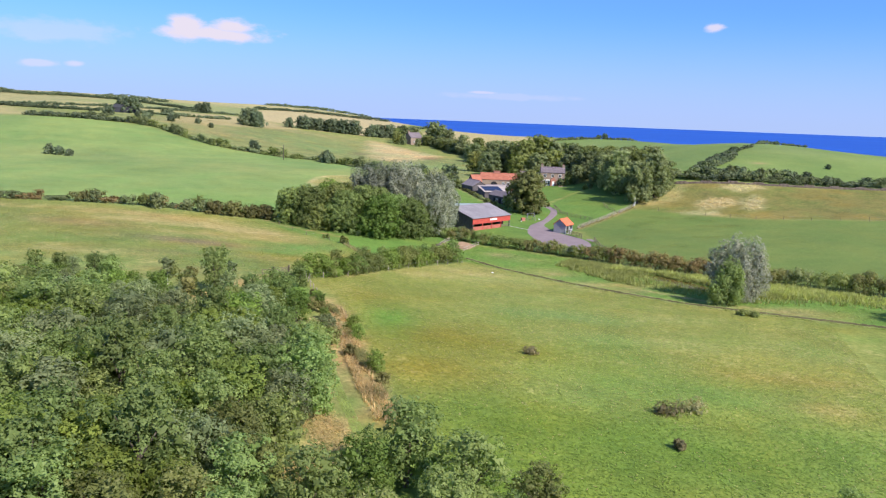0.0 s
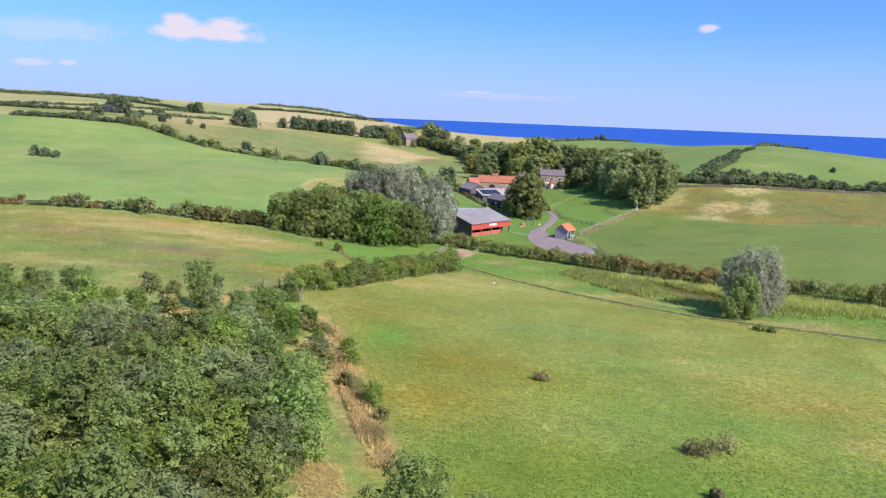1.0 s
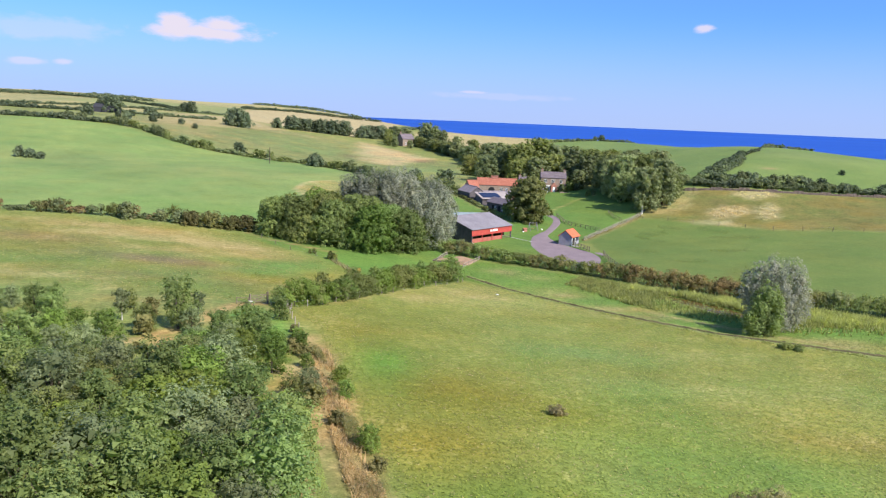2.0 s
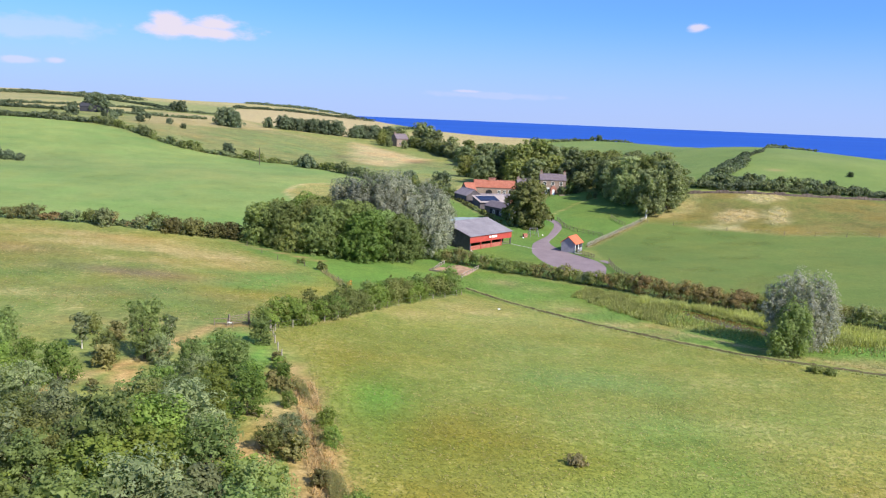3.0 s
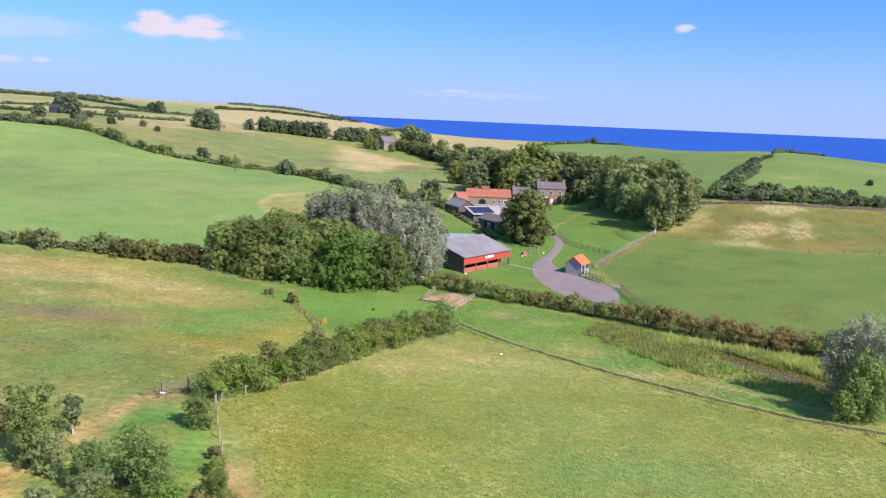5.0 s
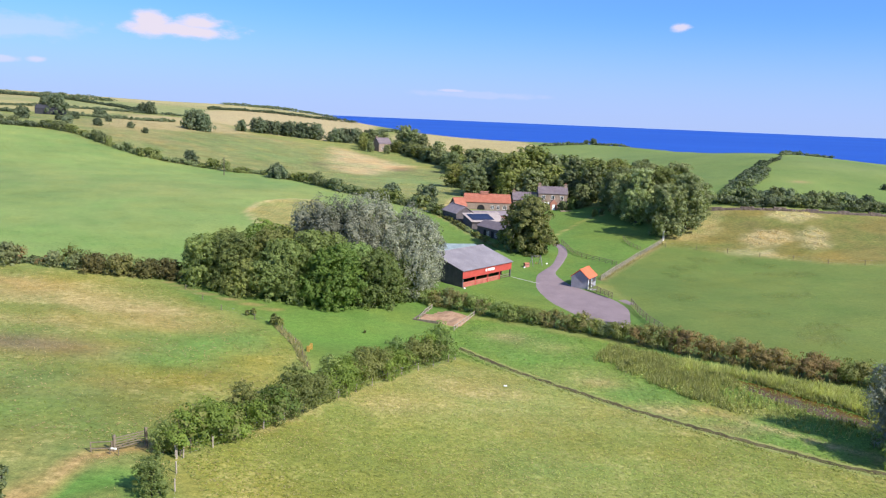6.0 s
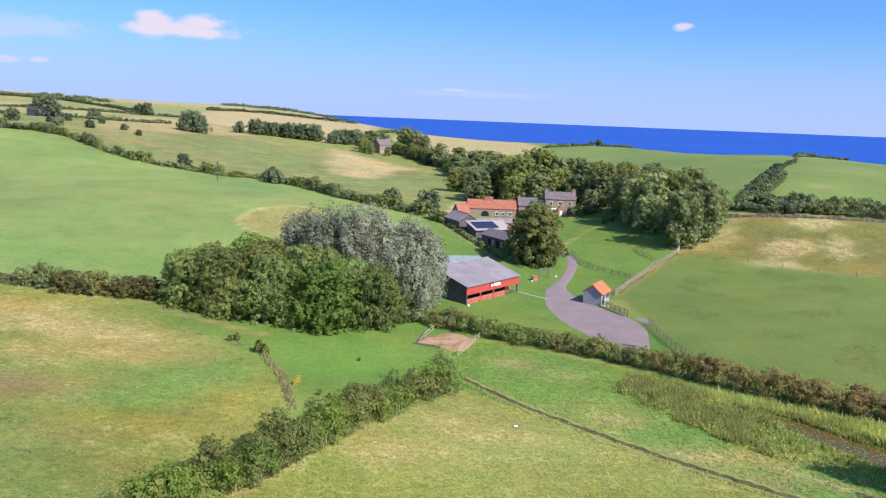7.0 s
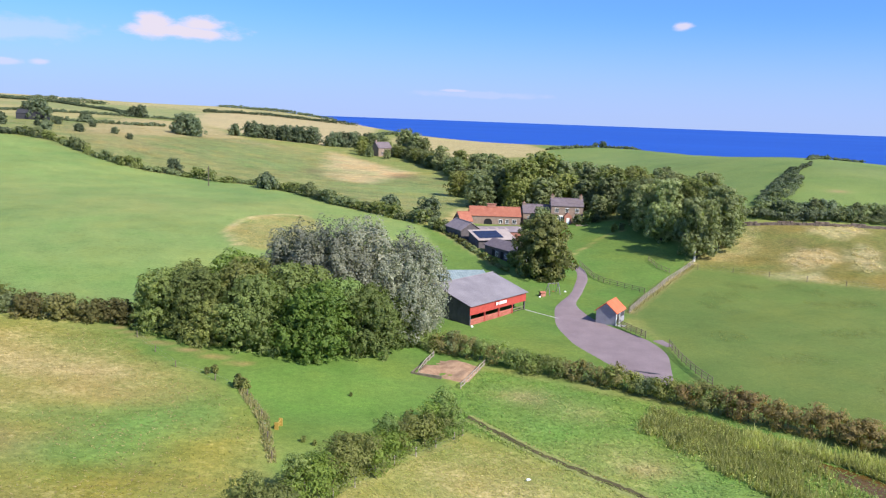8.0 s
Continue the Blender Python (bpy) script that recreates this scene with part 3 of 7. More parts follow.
# drifts of another sward: centre, reach in x and y, colour, straw, strength
DRIFTS = [
    # hay meadow: pale and straw-coloured far off, olive and lush green nearer
    (8, 147, 22, 12, (0.295, 0.300, 0.098), 0.24, 0.85), (6, 150, 7, 6, (0.37, 0.315, 0.113), 0.5, 0.6), (-3, 141, 4, 4, (0.36, 0.31, 0.109), 0.45, 0.6),
    (34, 118, 22, 12, (0.235, 0.258, 0.074), 0.22, 0.7), (17, 111, 11, 5, (0.20, 0.275, 0.090), 0.1, 0.7), (24, 97, 12, 5, (0.235, 0.29, 0.090), 0.2, 0.6), (46, 98, 18, 12, (0.235, 0.258, 0.074), 0.22, 0.7),
    (1.5, 87, 9, 7, (0.205, 0.175, 0.027), 0.1, 0.85), (-0.5, 74, 6, 7, (0.205, 0.185, 0.031), 0.1, 0.8), (12, 84, 6, 5, (0.19, 0.22, 0.039), 0.05, 0.6), (-10, 108, 6, 12, (0.22, 0.21, 0.039), 0.15, 0.7),
    (29, 73, 8, 6, (0.140, 0.235, 0.056), -0.1, 0.7), (20, 78, 8, 6, (0.175, 0.25, 0.056), 0.05, 0.7), (22, 56, 12, 8, (0.112, 0.188, 0.032), -0.1, 0.85), (8, 60, 11, 8, (0.135, 0.20, 0.031), -0.1, 0.85), (5, 48, 14, 9, (0.12, 0.185, 0.027), -0.15, 0.8),
    (38, 83, 8, 3, (0.235, 0.205, 0.051), 0.15, 0.75), (37, 72, 4, 3, (0.30, 0.25, 0.078), 0.3, 0.7), (-6, 96, 3, 8, (0.135, 0.24, 0.043), -0.2, 0.8), (14, 70, 5, 4, (0.23, 0.275, 0.078), 0.1, 0.6),
    (33, 60, 9, 8, (0.135, 0.205, 0.040), 0.0, 0.8), (-3, 128, 6, 6, (0.21, 0.24, 0.055), 0.1, 0.6), (12, 125, 8, 5, (0.26, 0.29, 0.090), 0.2, 0.5),
    # wet meadow: pale sedge and darker rank grass
    (13, 177, 5, 3, (0.22, 0.25, 0.086), 0.25, 0.7), (19, 172, 4, 4, (0.24, 0.25, 0.090), 0.3, 0.7), (21, 160, 5, 3, (0.25, 0.25, 0.086), 0.3, 0.6), (26, 152, 5, 3, (0.13, 0.22, 0.058), 0, 0.7), (12, 167, 5, 3, (0.13, 0.22, 0.058), 0, 0.7),
    (37, 146, 6, 2.5, (0.30, 0.265, 0.094), 0.3, 0.7), (60, 124, 8, 3, (0.30, 0.27, 0.094), 0.3, 0.6),
    # west meadow
    (-30, 150, 7, 5, (0.15, 0.235, 0.065), 0.0, 0.65), (-38, 158, 8, 4, (0.16, 0.235, 0.065), 0.05, 0.55), (-22, 152, 6, 4, (0.25, 0.225, 0.047), 0.15, 0.8), (-29, 143, 7, 4, (0.24, 0.215, 0.043), 0.15, 0.7), (-44, 134, 9, 3, (0.21, 0.155, 0.070), 0.0, 0.75), (-33, 138, 8, 3, (0.20, 0.15, 0.066), 0.0, 0.6),
    (-36, 170, 9, 5, (0.36, 0.265, 0.094), 0.35, 0.8), (-48, 164, 10, 4, (0.27, 0.225, 0.066), 0.2, 0.7), (-40, 128, 10, 3, (0.16, 0.23, 0.058), 0.0, 0.7), (-56, 176, 12, 5, (0.35, 0.26, 0.094), 0.35, 0.8), (-24, 163, 4, 5, (0.15, 0.235, 0.062), 0.0, 0.7),
    # lawn worn yellow before the barn
    (19, 197, 7, 5, (0.165, 0.195, 0.043), 0.05, 0.8), (14, 205, 5, 4, (0.15, 0.19, 0.039), 0.0, 0.7), (-12, 172, 11, 11, (0.135, 0.232, 0.045), -0.3, 0.85), (55, 262, 6, 6, (0.15, 0.19, 0.043), 0.0, 0.6), (46, 279, 8, 7, (0.14, 0.19, 0.039), 0.0, 0.6),
    # heathy and green patches on the rough slope, and red-brown shadow painted by the straw hump
    (-60, 435, 26, 16, (0.165, 0.225, 0.085), 0.0, 0.8), (-85, 470, 24, 20, (0.185, 0.225, 0.085), 0.05, 0.7), (-6, 385, 16, 22, (0.185, 0.25, 0.095), 0.05, 0.8), (-8, 440, 6, 9, (0.20, 0.135, 0.085), 0.1, 0.85), (-46, 430, 5, 12, (0.21, 0.15, 0.08), 0.1, 0.7),
    (-120, 420, 26, 14, (0.25, 0.215, 0.10), 0.15, 0.7), (-140, 450, 22, 16, (0.27, 0.225, 0.11), 0.2, 0.7), (-95, 520, 30, 14, (0.27, 0.235, 0.115), 0.25, 0.7),
    # east hill
    (105, 330, 14, 30, (0.15, 0.21, 0.065), -0.1, 0.7), (150, 340, 18, 18, (0.19, 0.225, 0.085), 0.0, 0.6), (92, 480, 24, 50, (0.185, 0.235, 0.08), 0, 0.6), (120, 308, 3, 2, (0.3, 0.22, 0.12), 0.3, 0.7),
    # other fields
    (30, 166, 5, 4, (0.15, 0.24, 0.06), 0, 0.5), (14, 176, 3, 3, (0.25, 0.25, 0.1), 0.5, 0.8),
    (-28, 158, 5, 8, (0.13, 0.24, 0.06), -0.3, 0.7),
    (-40, 136, 8, 5, (0.16, 0.25, 0.07), -0.1, 0.6),
    (-48, 150, 12, 4, (0.23, 0.16, 0.10), 0.05, 0.85),
    (-26, 142, 5, 5, (0.25, 0.2, 0.04), 0.2, 0.7),
    (-23, 132, 4, 4, (0.27, 0.21, 0.05), 0.3, 0.6),
    (-34, 166, 7, 4, (0.34, 0.25, 0.10), 0.25, 0.8),
    (-70, 180, 18, 4, (0.36, 0.26, 0.11), 0.3, 0.8),
    (-30, 150, 5, 3, (0.17, 0.25, 0.06), -0.1, 0.7),
    (-50, 160, 9, 3, (0.34, 0.27, 0.11), 0.4, 0.6),
    (-56, 128, 10, 4, (0.33, 0.27, 0.11), 0.4, 0.6),
    (-62, 140, 9, 4, (0.15, 0.22, 0.06), 0, 0.6),
    (-60, 172, 14, 4, (0.34, 0.27, 0.115), 0.4, 0.8),
    (-40, 172, 9, 4, (0.35, 0.265, 0.115), 0.4, 0.8),
    (-40, 117, 10, 5, (0.33, 0.25, 0.10), 0.3, 0.4),
    (-120, 178, 20, 6, (0.26, 0.19, 0.1), 0.5, 0.7),
    (-75, 162, 12, 6, (0.23, 0.17, 0.08), 0.2, 0.7), (27.8, 145.2, 4, 2.4, (0.32, 0.27, 0.13), 0.35, 0.7), (33, 140, 4, 2.0, (0.32, 0.27, 0.13), 0.35, 0.7), (22.6, 155.8, 3, 2.0, (0.34, 0.28, 0.14), 0.35, 0.7), (57, 127, 6, 3, (0.30, 0.26, 0.12), 0.35, 0.6), (46, 128.5, 4, 2, (0.30, 0.26, 0.12), 0.3, 0.6), (57.5, 230.6, 2.08, 1.7, (0.085, 0.125, 0.035), -0.1, 0.34), (61.5, 231.6, 1.92, 1.5, (0.09, 0.13, 0.035), -0.1, 0.32), (63.2, 239.8, 1.76, 1.3, (0.085, 0.125, 0.035), 0, 0.32), (66.4, 237.4, 1.92, 1.3, (0.09, 0.125, 0.035), 0, 0.32), (73.6, 235.6, 2.24, 1.2, (0.085, 0.12, 0.035), 0, 0.32), (77.6, 231, 1.92, 1.3, (0.085, 0.125, 0.035), 0, 0.32), (54.4, 225.6, 1.6, 1.8, (0.1, 0.13, 0.04), 0, 0.32), (56, 220.8, 2.4, 1.4, (0.1, 0.13, 0.045), 0, 0.32), (80, 222.5, 3.2, 1.4, (0.1, 0.13, 0.04), 0, 0.27), (73.4, 224, 2.4, 1.3, (0.1, 0.13, 0.04), 0, 0.27), (62, 176, 4, 2, (0.18, 0.16, 0.07), 0.3, 0.23), (56, 192, 5.6, 1.5, (0.13, 0.15, 0.05), 0.1, 0.23), (70, 205, 6.4, 1.4, (0.115, 0.14, 0.045), 0.1, 0.23), (50, 205, 3.2, 1.6, (0.105, 0.14, 0.04), 0, 0.23), (66, 182, 5.6, 1.2, (0.17, 0.15, 0.06), 0.2, 0.23), (85.7, 263, 4, 2.6, (0.14, 0.115, 0.05), 0, 0.6), (70, 249, 7, 2, (0.12, 0.165, 0.045), -0.1, 0.7), (92, 241, 6, 2.5, (0.15, 0.175, 0.045), -0.1, 0.6),
    (-70, 285, 26, 22, (0.23, 0.25, 0.09), 0.12, 0.5),
    (-140, 300, 40, 24, (0.225, 0.25, 0.095), 0.1, 0.5),
    (-38, 300, 14, 10, (0.23, 0.25, 0.085), 0.12, 0.5),
    (-55, 215, 30, 10, (0.14, 0.235, 0.06), 0, 0.5),
    (-110, 250, 40, 20, (0.19, 0.26, 0.085), 0.05, 0.5),
    (-60, 330, 30, 12, (0.16, 0.25, 0.08), 0, 0.4),
]


def field_at(X, Y):
    """Colour of the sward, its straw and its roughness at X, Y."""
    col = np.empty((*X.shape, 3))
    col[:] = (0.20, 0.22, 0.07)
    straw = np.full(X.shape, 0.2)
    rough = np.full(X.shape, 0.6)
    # uneven field edges
    wob = 1.1 * np.sin(X * 0.9 + 2 * np.sin(Y * 0.37)) * np.sin(Y * 0.7 + 1.3 * np.sin(X * 0.41))
    for poly, c, s, r, soft in FIELDS:
        d = edge_distance(X, Y, poly)
        d = np.where(inside(X, Y, poly), d, -d) + wob * min(soft, 2.0) * 0.5
        w = np.clip(d / (2 * soft) + 0.5, 0, 1)
        col += w[..., None] * (np.array(c) - col)
        straw += w * (s - straw)
        rough += w * (r - rough)
    for line, half, c, s, soft in TRACKS:
        w = np.clip((half - edge_distance(X, Y, line, closed=False)) / soft + 0.5, 0, 1)
        col += w[..., None] * (np.array(c) - col)
        straw += w * (s - straw)
    for cx, cy, rx, ry, c, s, k in DRIFTS:
        w = k * np.exp(-(((X - cx) / rx) ** 2 + ((Y - cy) / ry) ** 2))
        col += w[..., None] * (np.array(c) - col)
        straw += w * (s - straw)
    return col, straw, rough


def build_ground():
    xs = np.concatenate([-np.geomspace(116, 1500, 46)[::-1], np.arange(-114, 142, 1.6), np.geomspace(142.5, 1500, 44)])
    ys = np.concatenate([np.linspace(-900, 0, 24)[:-1], np.arange(0, 30, 3), np.arange(30, 310, 1.6), np.geomspace(310, 1180, 170)])
    X, Y = np.meshgrid(xs, ys)
    Z = height(X, Y)
    col, straw, rough = field_at(X, Y)
    ny, nx = X.shape
    idx = np.arange(nx * ny).reshape(ny, nx)
    f = np.stack([idx[:-1, :-1], idx[:-1, 1:], idx[1:, 1:], idx[1:, :-1]], -1).reshape(-1, 4)
    me = mesh_of("ground", np.stack([X, Y, Z], -1).reshape(-1, 3), f, M_LAND, smooth=True)
    a = me.attributes.new("field", "FLOAT_COLOR", "POINT")
    a.data.foreach_set("color", np.concatenate([col, np.ones((*X.shape, 1))], -1).astype(np.float32).ravel())
    for nm, arr in (("straw", straw), ("rough", rough)):
        a = me.attributes.new(nm, "FLOAT", "POINT")
        a.data.foreach_set("value", arr.astype(np.float32).ravel())
    return tagged(new("ground", me), "rolling farmland of meadows, pasture and rough grass", "ground", kind="structure")


build_ground()

# the sea, out to the horizon
sea_z = -5.0
sx, sy = np.linspace(-7000, 7000, 29), np.concatenate([np.linspace(380, 1400, 12), np.linspace(1700, 5600, 12)])
SX, SY = np.meshgrid(sx, sy)
si = np.arange(SX.size).reshape(SX.shape)
sea_faces = np.stack([si[:-1, :-1], si[:-1, 1:], si[1:, 1:], si[1:, :-1]], -1).reshape(-1, 4)
tagged(new("water", mesh_of("water", np.stack([SX, SY, np.full(SX.shape, sea_z)], -1).reshape(-1, 3), sea_faces, M_SEA)), "deep blue open sea reaching to the horizon", "sea", kind="structure")


def ribbon(name, left, right, mat, lift, steps=60, across=8, label="", category="", kind="structure"):
    """A paved strip between two edges that lies on the land."""
    def walk_line(line):
        p = np.array(line, float)
        s = np.concatenate([[0], np.cumsum(np.hypot(*np.diff(p, axis=0).T))])
        u = np.linspace(0, s[-1], steps)
        x, y = np.interp(u, s, p[:, 0]), np.interp(u, s, p[:, 1])
        for _ in range(3):
            x[1:-1], y[1:-1] = (x[:-2] + 2 * x[1:-1] + x[2:]) / 4, (y[:-2] + 2 * y[1:-1] + y[2:]) / 4
        return np.stack([x, y], -1)
    a, b = walk_line(left), walk_line(right)
    k = np.linspace(0, 1, across)[None, :, None]
    P = a[:, None] * (1 - k) + b[:, None] * k
    Z = height(P[..., 0], P[..., 1]) + lift
    Z[:, 0] -= lift + 0.05
    Z[:, -1] -= lift + 0.05
    V = np.concatenate([P, Z[..., None]], -1).reshape(-1, 3)
    i = np.arange(steps * across).reshape(steps, across)
    F = np.stack([i[:-1, :-1], i[:-1, 1:], i[1:, 1:], i[1:, :-1]], -1).reshape(-1, 4)
    return tagged(new(name, mesh_of(name, V, F, mat, smooth=True)), label, category, kind=kind)


ribbon("road", [(27, 268), (31.5, 259), (34.0, 252.3), (33.0, 246), (29.3, 232.8), (23.9, 222), (21.7, 210), (22.6, 200.3), (25.9, 192.2), (29.5, 183)],
       [(29.5, 269.5), (34, 260.5), (36.3, 253), (35.4, 244.5), (31.6, 232.5), (28.6, 224.2), (30.4, 214.6), (33.0, 210.3), (37.4, 203.2), (38.3, 196), (34.2, 182.0)],
       M_ROAD, 0.05, label="pale lilac-grey tarmac drive widening into a turning area", category="driveway")
ribbon("path", [(18.6, 219.2), (24.2, 214.1)], [(18.75, 219.5), (24.35, 214.45)], M_CONCRETE, 0.05, steps=12, across=4, label="narrow pale path across the lawn to the barn", category="path")
ribbon("pavement", [(36.6, 202.6), (38.0, 199.2)], [(38.8, 203.2), (39.6, 200.0)], M_ROAD, 0.06, steps=6, across=5, label="pale tarmac apron at the field gate", category="pavement")


# ---- foliage ----
def unit(v):
    return v / np.maximum(np.linalg.norm(v, axis=-1, keepdims=True), 1e-9)


def leaf_arrays(P, N, size, rng, slim=0.62, fold=0.22):
    """One pointed leaf spray per point, facing along its normal."""
    n = len(P)
    N = unit(N)
    r = unit(rng.normal(size=(n, 3)))
    a = unit(np.cross(N, r))
    b = np.cross(N, a)
    s = (size * rng.uniform(0.6, 1.35, n))[:, None]
    V = np.empty((n, 3, 3))
    V[:, 0] = P + a * s + N * s * fold
    V[:, 1] = P - a * s * 0.7 + b * s * slim * 1.1
    V[:, 2] = P - a * s * 0.7 - b * s * slim * 1.1
    return V.reshape(-1, 3), np.arange(3 * n).reshape(n, 3)


def lobe_points(lobes, n, rng, deep=0.45, droop=0.0, per_lobe=9, grain=0.36):
    """Points and normals over a cluster of ellipsoid lobes (centre, radii): each lobe carries rounded leaf clumps with gaps between."""
    C = np.array([l[0] for l in lobes], float)
    R = np.array([l[1] for l in lobes], float)
    area = (R[:, 0] * R[:, 1] + R[:, 0] * R[:, 2] + R[:, 1] * R[:, 2])
    k = rng.choice(len(lobes), n, p=area / area.sum())
    # clumps on each lobe
    cd = unit(rng.normal(size=(len(lobes), per_lobe, 3)) + np.array([0, 0, 0.25]))
    cr = grain * rng.uniform(0.7, 1.3, (len(lobes), per_lobe))
    c = rng.integers(0, per_lobe, n)
    d = cd[k, c]
    e = unit(rng.normal(size=(n, 3)) + 0.75 * d + np.array([0, 0, 0.2]))
    q = 1 - deep * rng.random(n) ** 2.5 + 0.06 * rng.normal(size=n)
    P = C[k] + R[k] * (0.80 * d + e * (cr[k, c] * q)[:, None])
    N = 0.9 * e + 0.45 * d + 0.24 * rng.normal(size=(n, 3)) + np.array([0, 0, 0.30 - droop])
    return P, N, k


def inner_blockers(lobes, n, size, rng):
    """Oversized leaf sprays added in the heart of a crown to block light and darken its gaps."""
    C = np.array([l[0] for l in lobes], float)
    R = np.array([l[1] for l in lobes], float)
    k = rng.integers(0, len(lobes), n)
    P = C[k] + R[k] * unit(rng.normal(size=(n, 3))) * rng.uniform(0.05, 0.55, (n, 1))
    return leaf_arrays(P, rng.normal(size=(n, 3)) + np.array([0, 0, 0.3]), size, rng, 0.7)


def joined(*sets):
    """Several arrays of vertices and faces as one."""
    V, F, base = [], [], 0
    for v, f in sets:
        V.append(v)
        F.append(f + base)
        base += len(v)
    return np.concatenate(V), np.concatenate(F)


def crown_mesh(name, lobes, n, size, mat, seed, deep=0.45, droop=0.0, slim=0.62, per_lobe=9, grain=0.36, core=3.0):
    rng = np.random.default_rng(seed)
    P, N, _ = lobe_points(lobes, n, rng, deep, droop, per_lobe, grain)
    V, F = joined(leaf_arrays(P, N, size, rng, slim), inner_blockers(lobes, n // 34, size * core, rng))
    return mesh_of(name, V, F, mat)


def make_lobes(rng, h, r, base, count, shape):
    """Lobes of a crown of height h and radius r, from height base up."""
    out = []
    for i in range(count):
        f = (i + 0.5) / count
        z = base + (h - base) * f
        if shape == "dome":
            w = math.sqrt(max(0.02, 1 - (max(0.0, f - 0.3) / 0.72) ** 2)) * (0.72 + 0.28 * min(1, f / 0.25))
        elif shape == "plume":
            # several upright boughs, each a stack of narrowing lobes
            k, m = i % 5, i // 5
            rows = max(1, count // 5)
            g = (m + 0.5) / rows
            a = k * 1.257 + 0.4
            lean = (0.12 if k == 0 else 0.62) * r * (0.75 + 0.45 * math.sin(math.pi * min(1, g * 0.9)))
            reach = h * (1.0 if k == 0 else (0.97, 0.90, 1.0, 0.86)[k - 1])
            rad = r * 0.50 * (0.55 + 0.6 * math.sin(math.pi * (0.18 + 0.75 * g)))
            out.append(((lean * math.cos(a) + rng.uniform(-0.3, 0.3), lean * math.sin(a) + rng.uniform(-0.3, 0.3), base + rad * 0.5 + (reach - base - 1.4 * rad) * g), (rad, rad, rad * 1.35)))
            continue
        elif shape == "spire":
            w = (1 - f) ** 0.65 * (0.55 + 0.45 * min(1, f / 0.2)) + 0.1
        else:
            w = math.sin(math.pi * (0.12 + 0.82 * f)) ** 0.6
        a = i * 2.4 + rng.uniform(-0.6, 0.6)
        off = r * w * rng.uniform(0.30, 0.72)
        rad = r * rng.uniform(0.34, 0.52) * (0.75 + 0.3 * w)
        out.append(((off * math.cos(a), off * math.sin(a), min(z, h - 0.6 * rad)), (rad, rad, rad * rng.uniform(0.75, 1.05))))
    out.append(((0, 0, base + (h - base) * 0.5), (r * 0.55, r * 0.55, (h - base) * 0.42)))
    return out


def limb_lines(rng, h, base, lobes, girth):
    bend = rng.uniform(-0.05, 0.05, 2) * h
    top = (bend[0], bend[1], base + (h - base) * 0.62)
    trunk = [((0, 0, -0.25), (bend[0] * 0.2, bend[1] * 0.2, base * 0.5), (bend[0] * 0.5, bend[1] * 0.5, base + 0.1 * h), top), (girth * 1.35, girth, girth * 0.8, girth * 0.25)]
    lines = [trunk]
    for (c, rad) in lobes[:-1][::max(1, len(lobes) // 9)]:
        s = rng.uniform(0.25, 0.75)
        p0 = (bend[0] * s, bend[1] * s, base * 0.8 + (min(c[2], top[2]) - base * 0.8) * 0.55)
        mid = tuple((p0[i] + c[i]) / 2 + (0.06 * h if i == 2 else 0) * 0.4 for i in range(3))
        lines.append(((p0, mid, c), (girth * 0.42, girth * 0.28, girth * 0.08)))
    return lines


def plume_lobes(stems, rng):
    """Upright plumes side by side: (x, y, height, radius) each, with gaps between their tips."""
    out = []
    for x, y, h, r in stems:
        n = 9
        for j in range(n):
            g = (j + 0.4) / n
            rad = r * (0.42 + 0.62 * math.sin(math.pi * (0.22 + 0.66 * g)))
            spread = 0.32 * rad
            out.append(((x * (0.62 + 0.42 * min(1, 1.6 * g)) + rng.uniform(-spread, spread), y * (0.62 + 0.42 * min(1, 1.6 * g)) + rng.uniform(-spread, spread), 0.3 + (h - 0.3 - rad) * g + 0.25 * rad), (rad, rad, rad * 1.35)))
        out.append(((x, y, h - 0.75 * r), (0.42 * r, 0.42 * r, 0.9 * r)))
    out.append(((0, 0, 4.0), (2.2, 2.2, 3.4)))
    return out


def tree_kind(species, h, r, base, leaf, n, size, seed, shape="dome", lobes=14, girth=None, bark=None, deep=0.45, droop=0.0, label="", category="tree", slim=0.62, name="tree", plumes=None, per_lobe=9, grain=0.36, core=3.0):
    """A tree with its trunk and crown, standing at the origin."""
    rng = np.random.default_rng(seed)
    ob = thing(name, 0, 0, 0, 0, label, category)
    L = plume_lobes(plumes, rng) if plumes else make_lobes(rng, h, r, base, lobes, shape)
    V, F = tubes(limb_lines(rng, h, base, L, girth or h * 0.028), 5)
    part("trunk", mesh_of("trunk", V, F, bark or M_BARK, smooth=True), None, ob)
    part("crown", crown_mesh("crown", L, n, size, LEAF[leaf], seed + 1, deep, droop, slim, per_lobe, grain, core), None, ob)
    return ob


USED = set()


def plant(proto, x, y, scale=1.0, turn=None, label="", group="", sink=0.0, wide=1.0):
    """Stands a tree on the land: the first use takes the original, later ones a copy."""
    turn = turn if turn is not None else (x * 37.7 + y * 19.3) % 360
    m = pose(x, y, ground_z(x, y) - sink, 0, 0, turn)
    if proto.name not in USED:
        USED.add(proto.name)
        ob = proto
        ob.matrix_basis = m
    else:
        ob = copy_thing(proto, m)
    ob.scale = (scale * wide, scale * wide, scale)
    return tagged(ob, label, group=group)


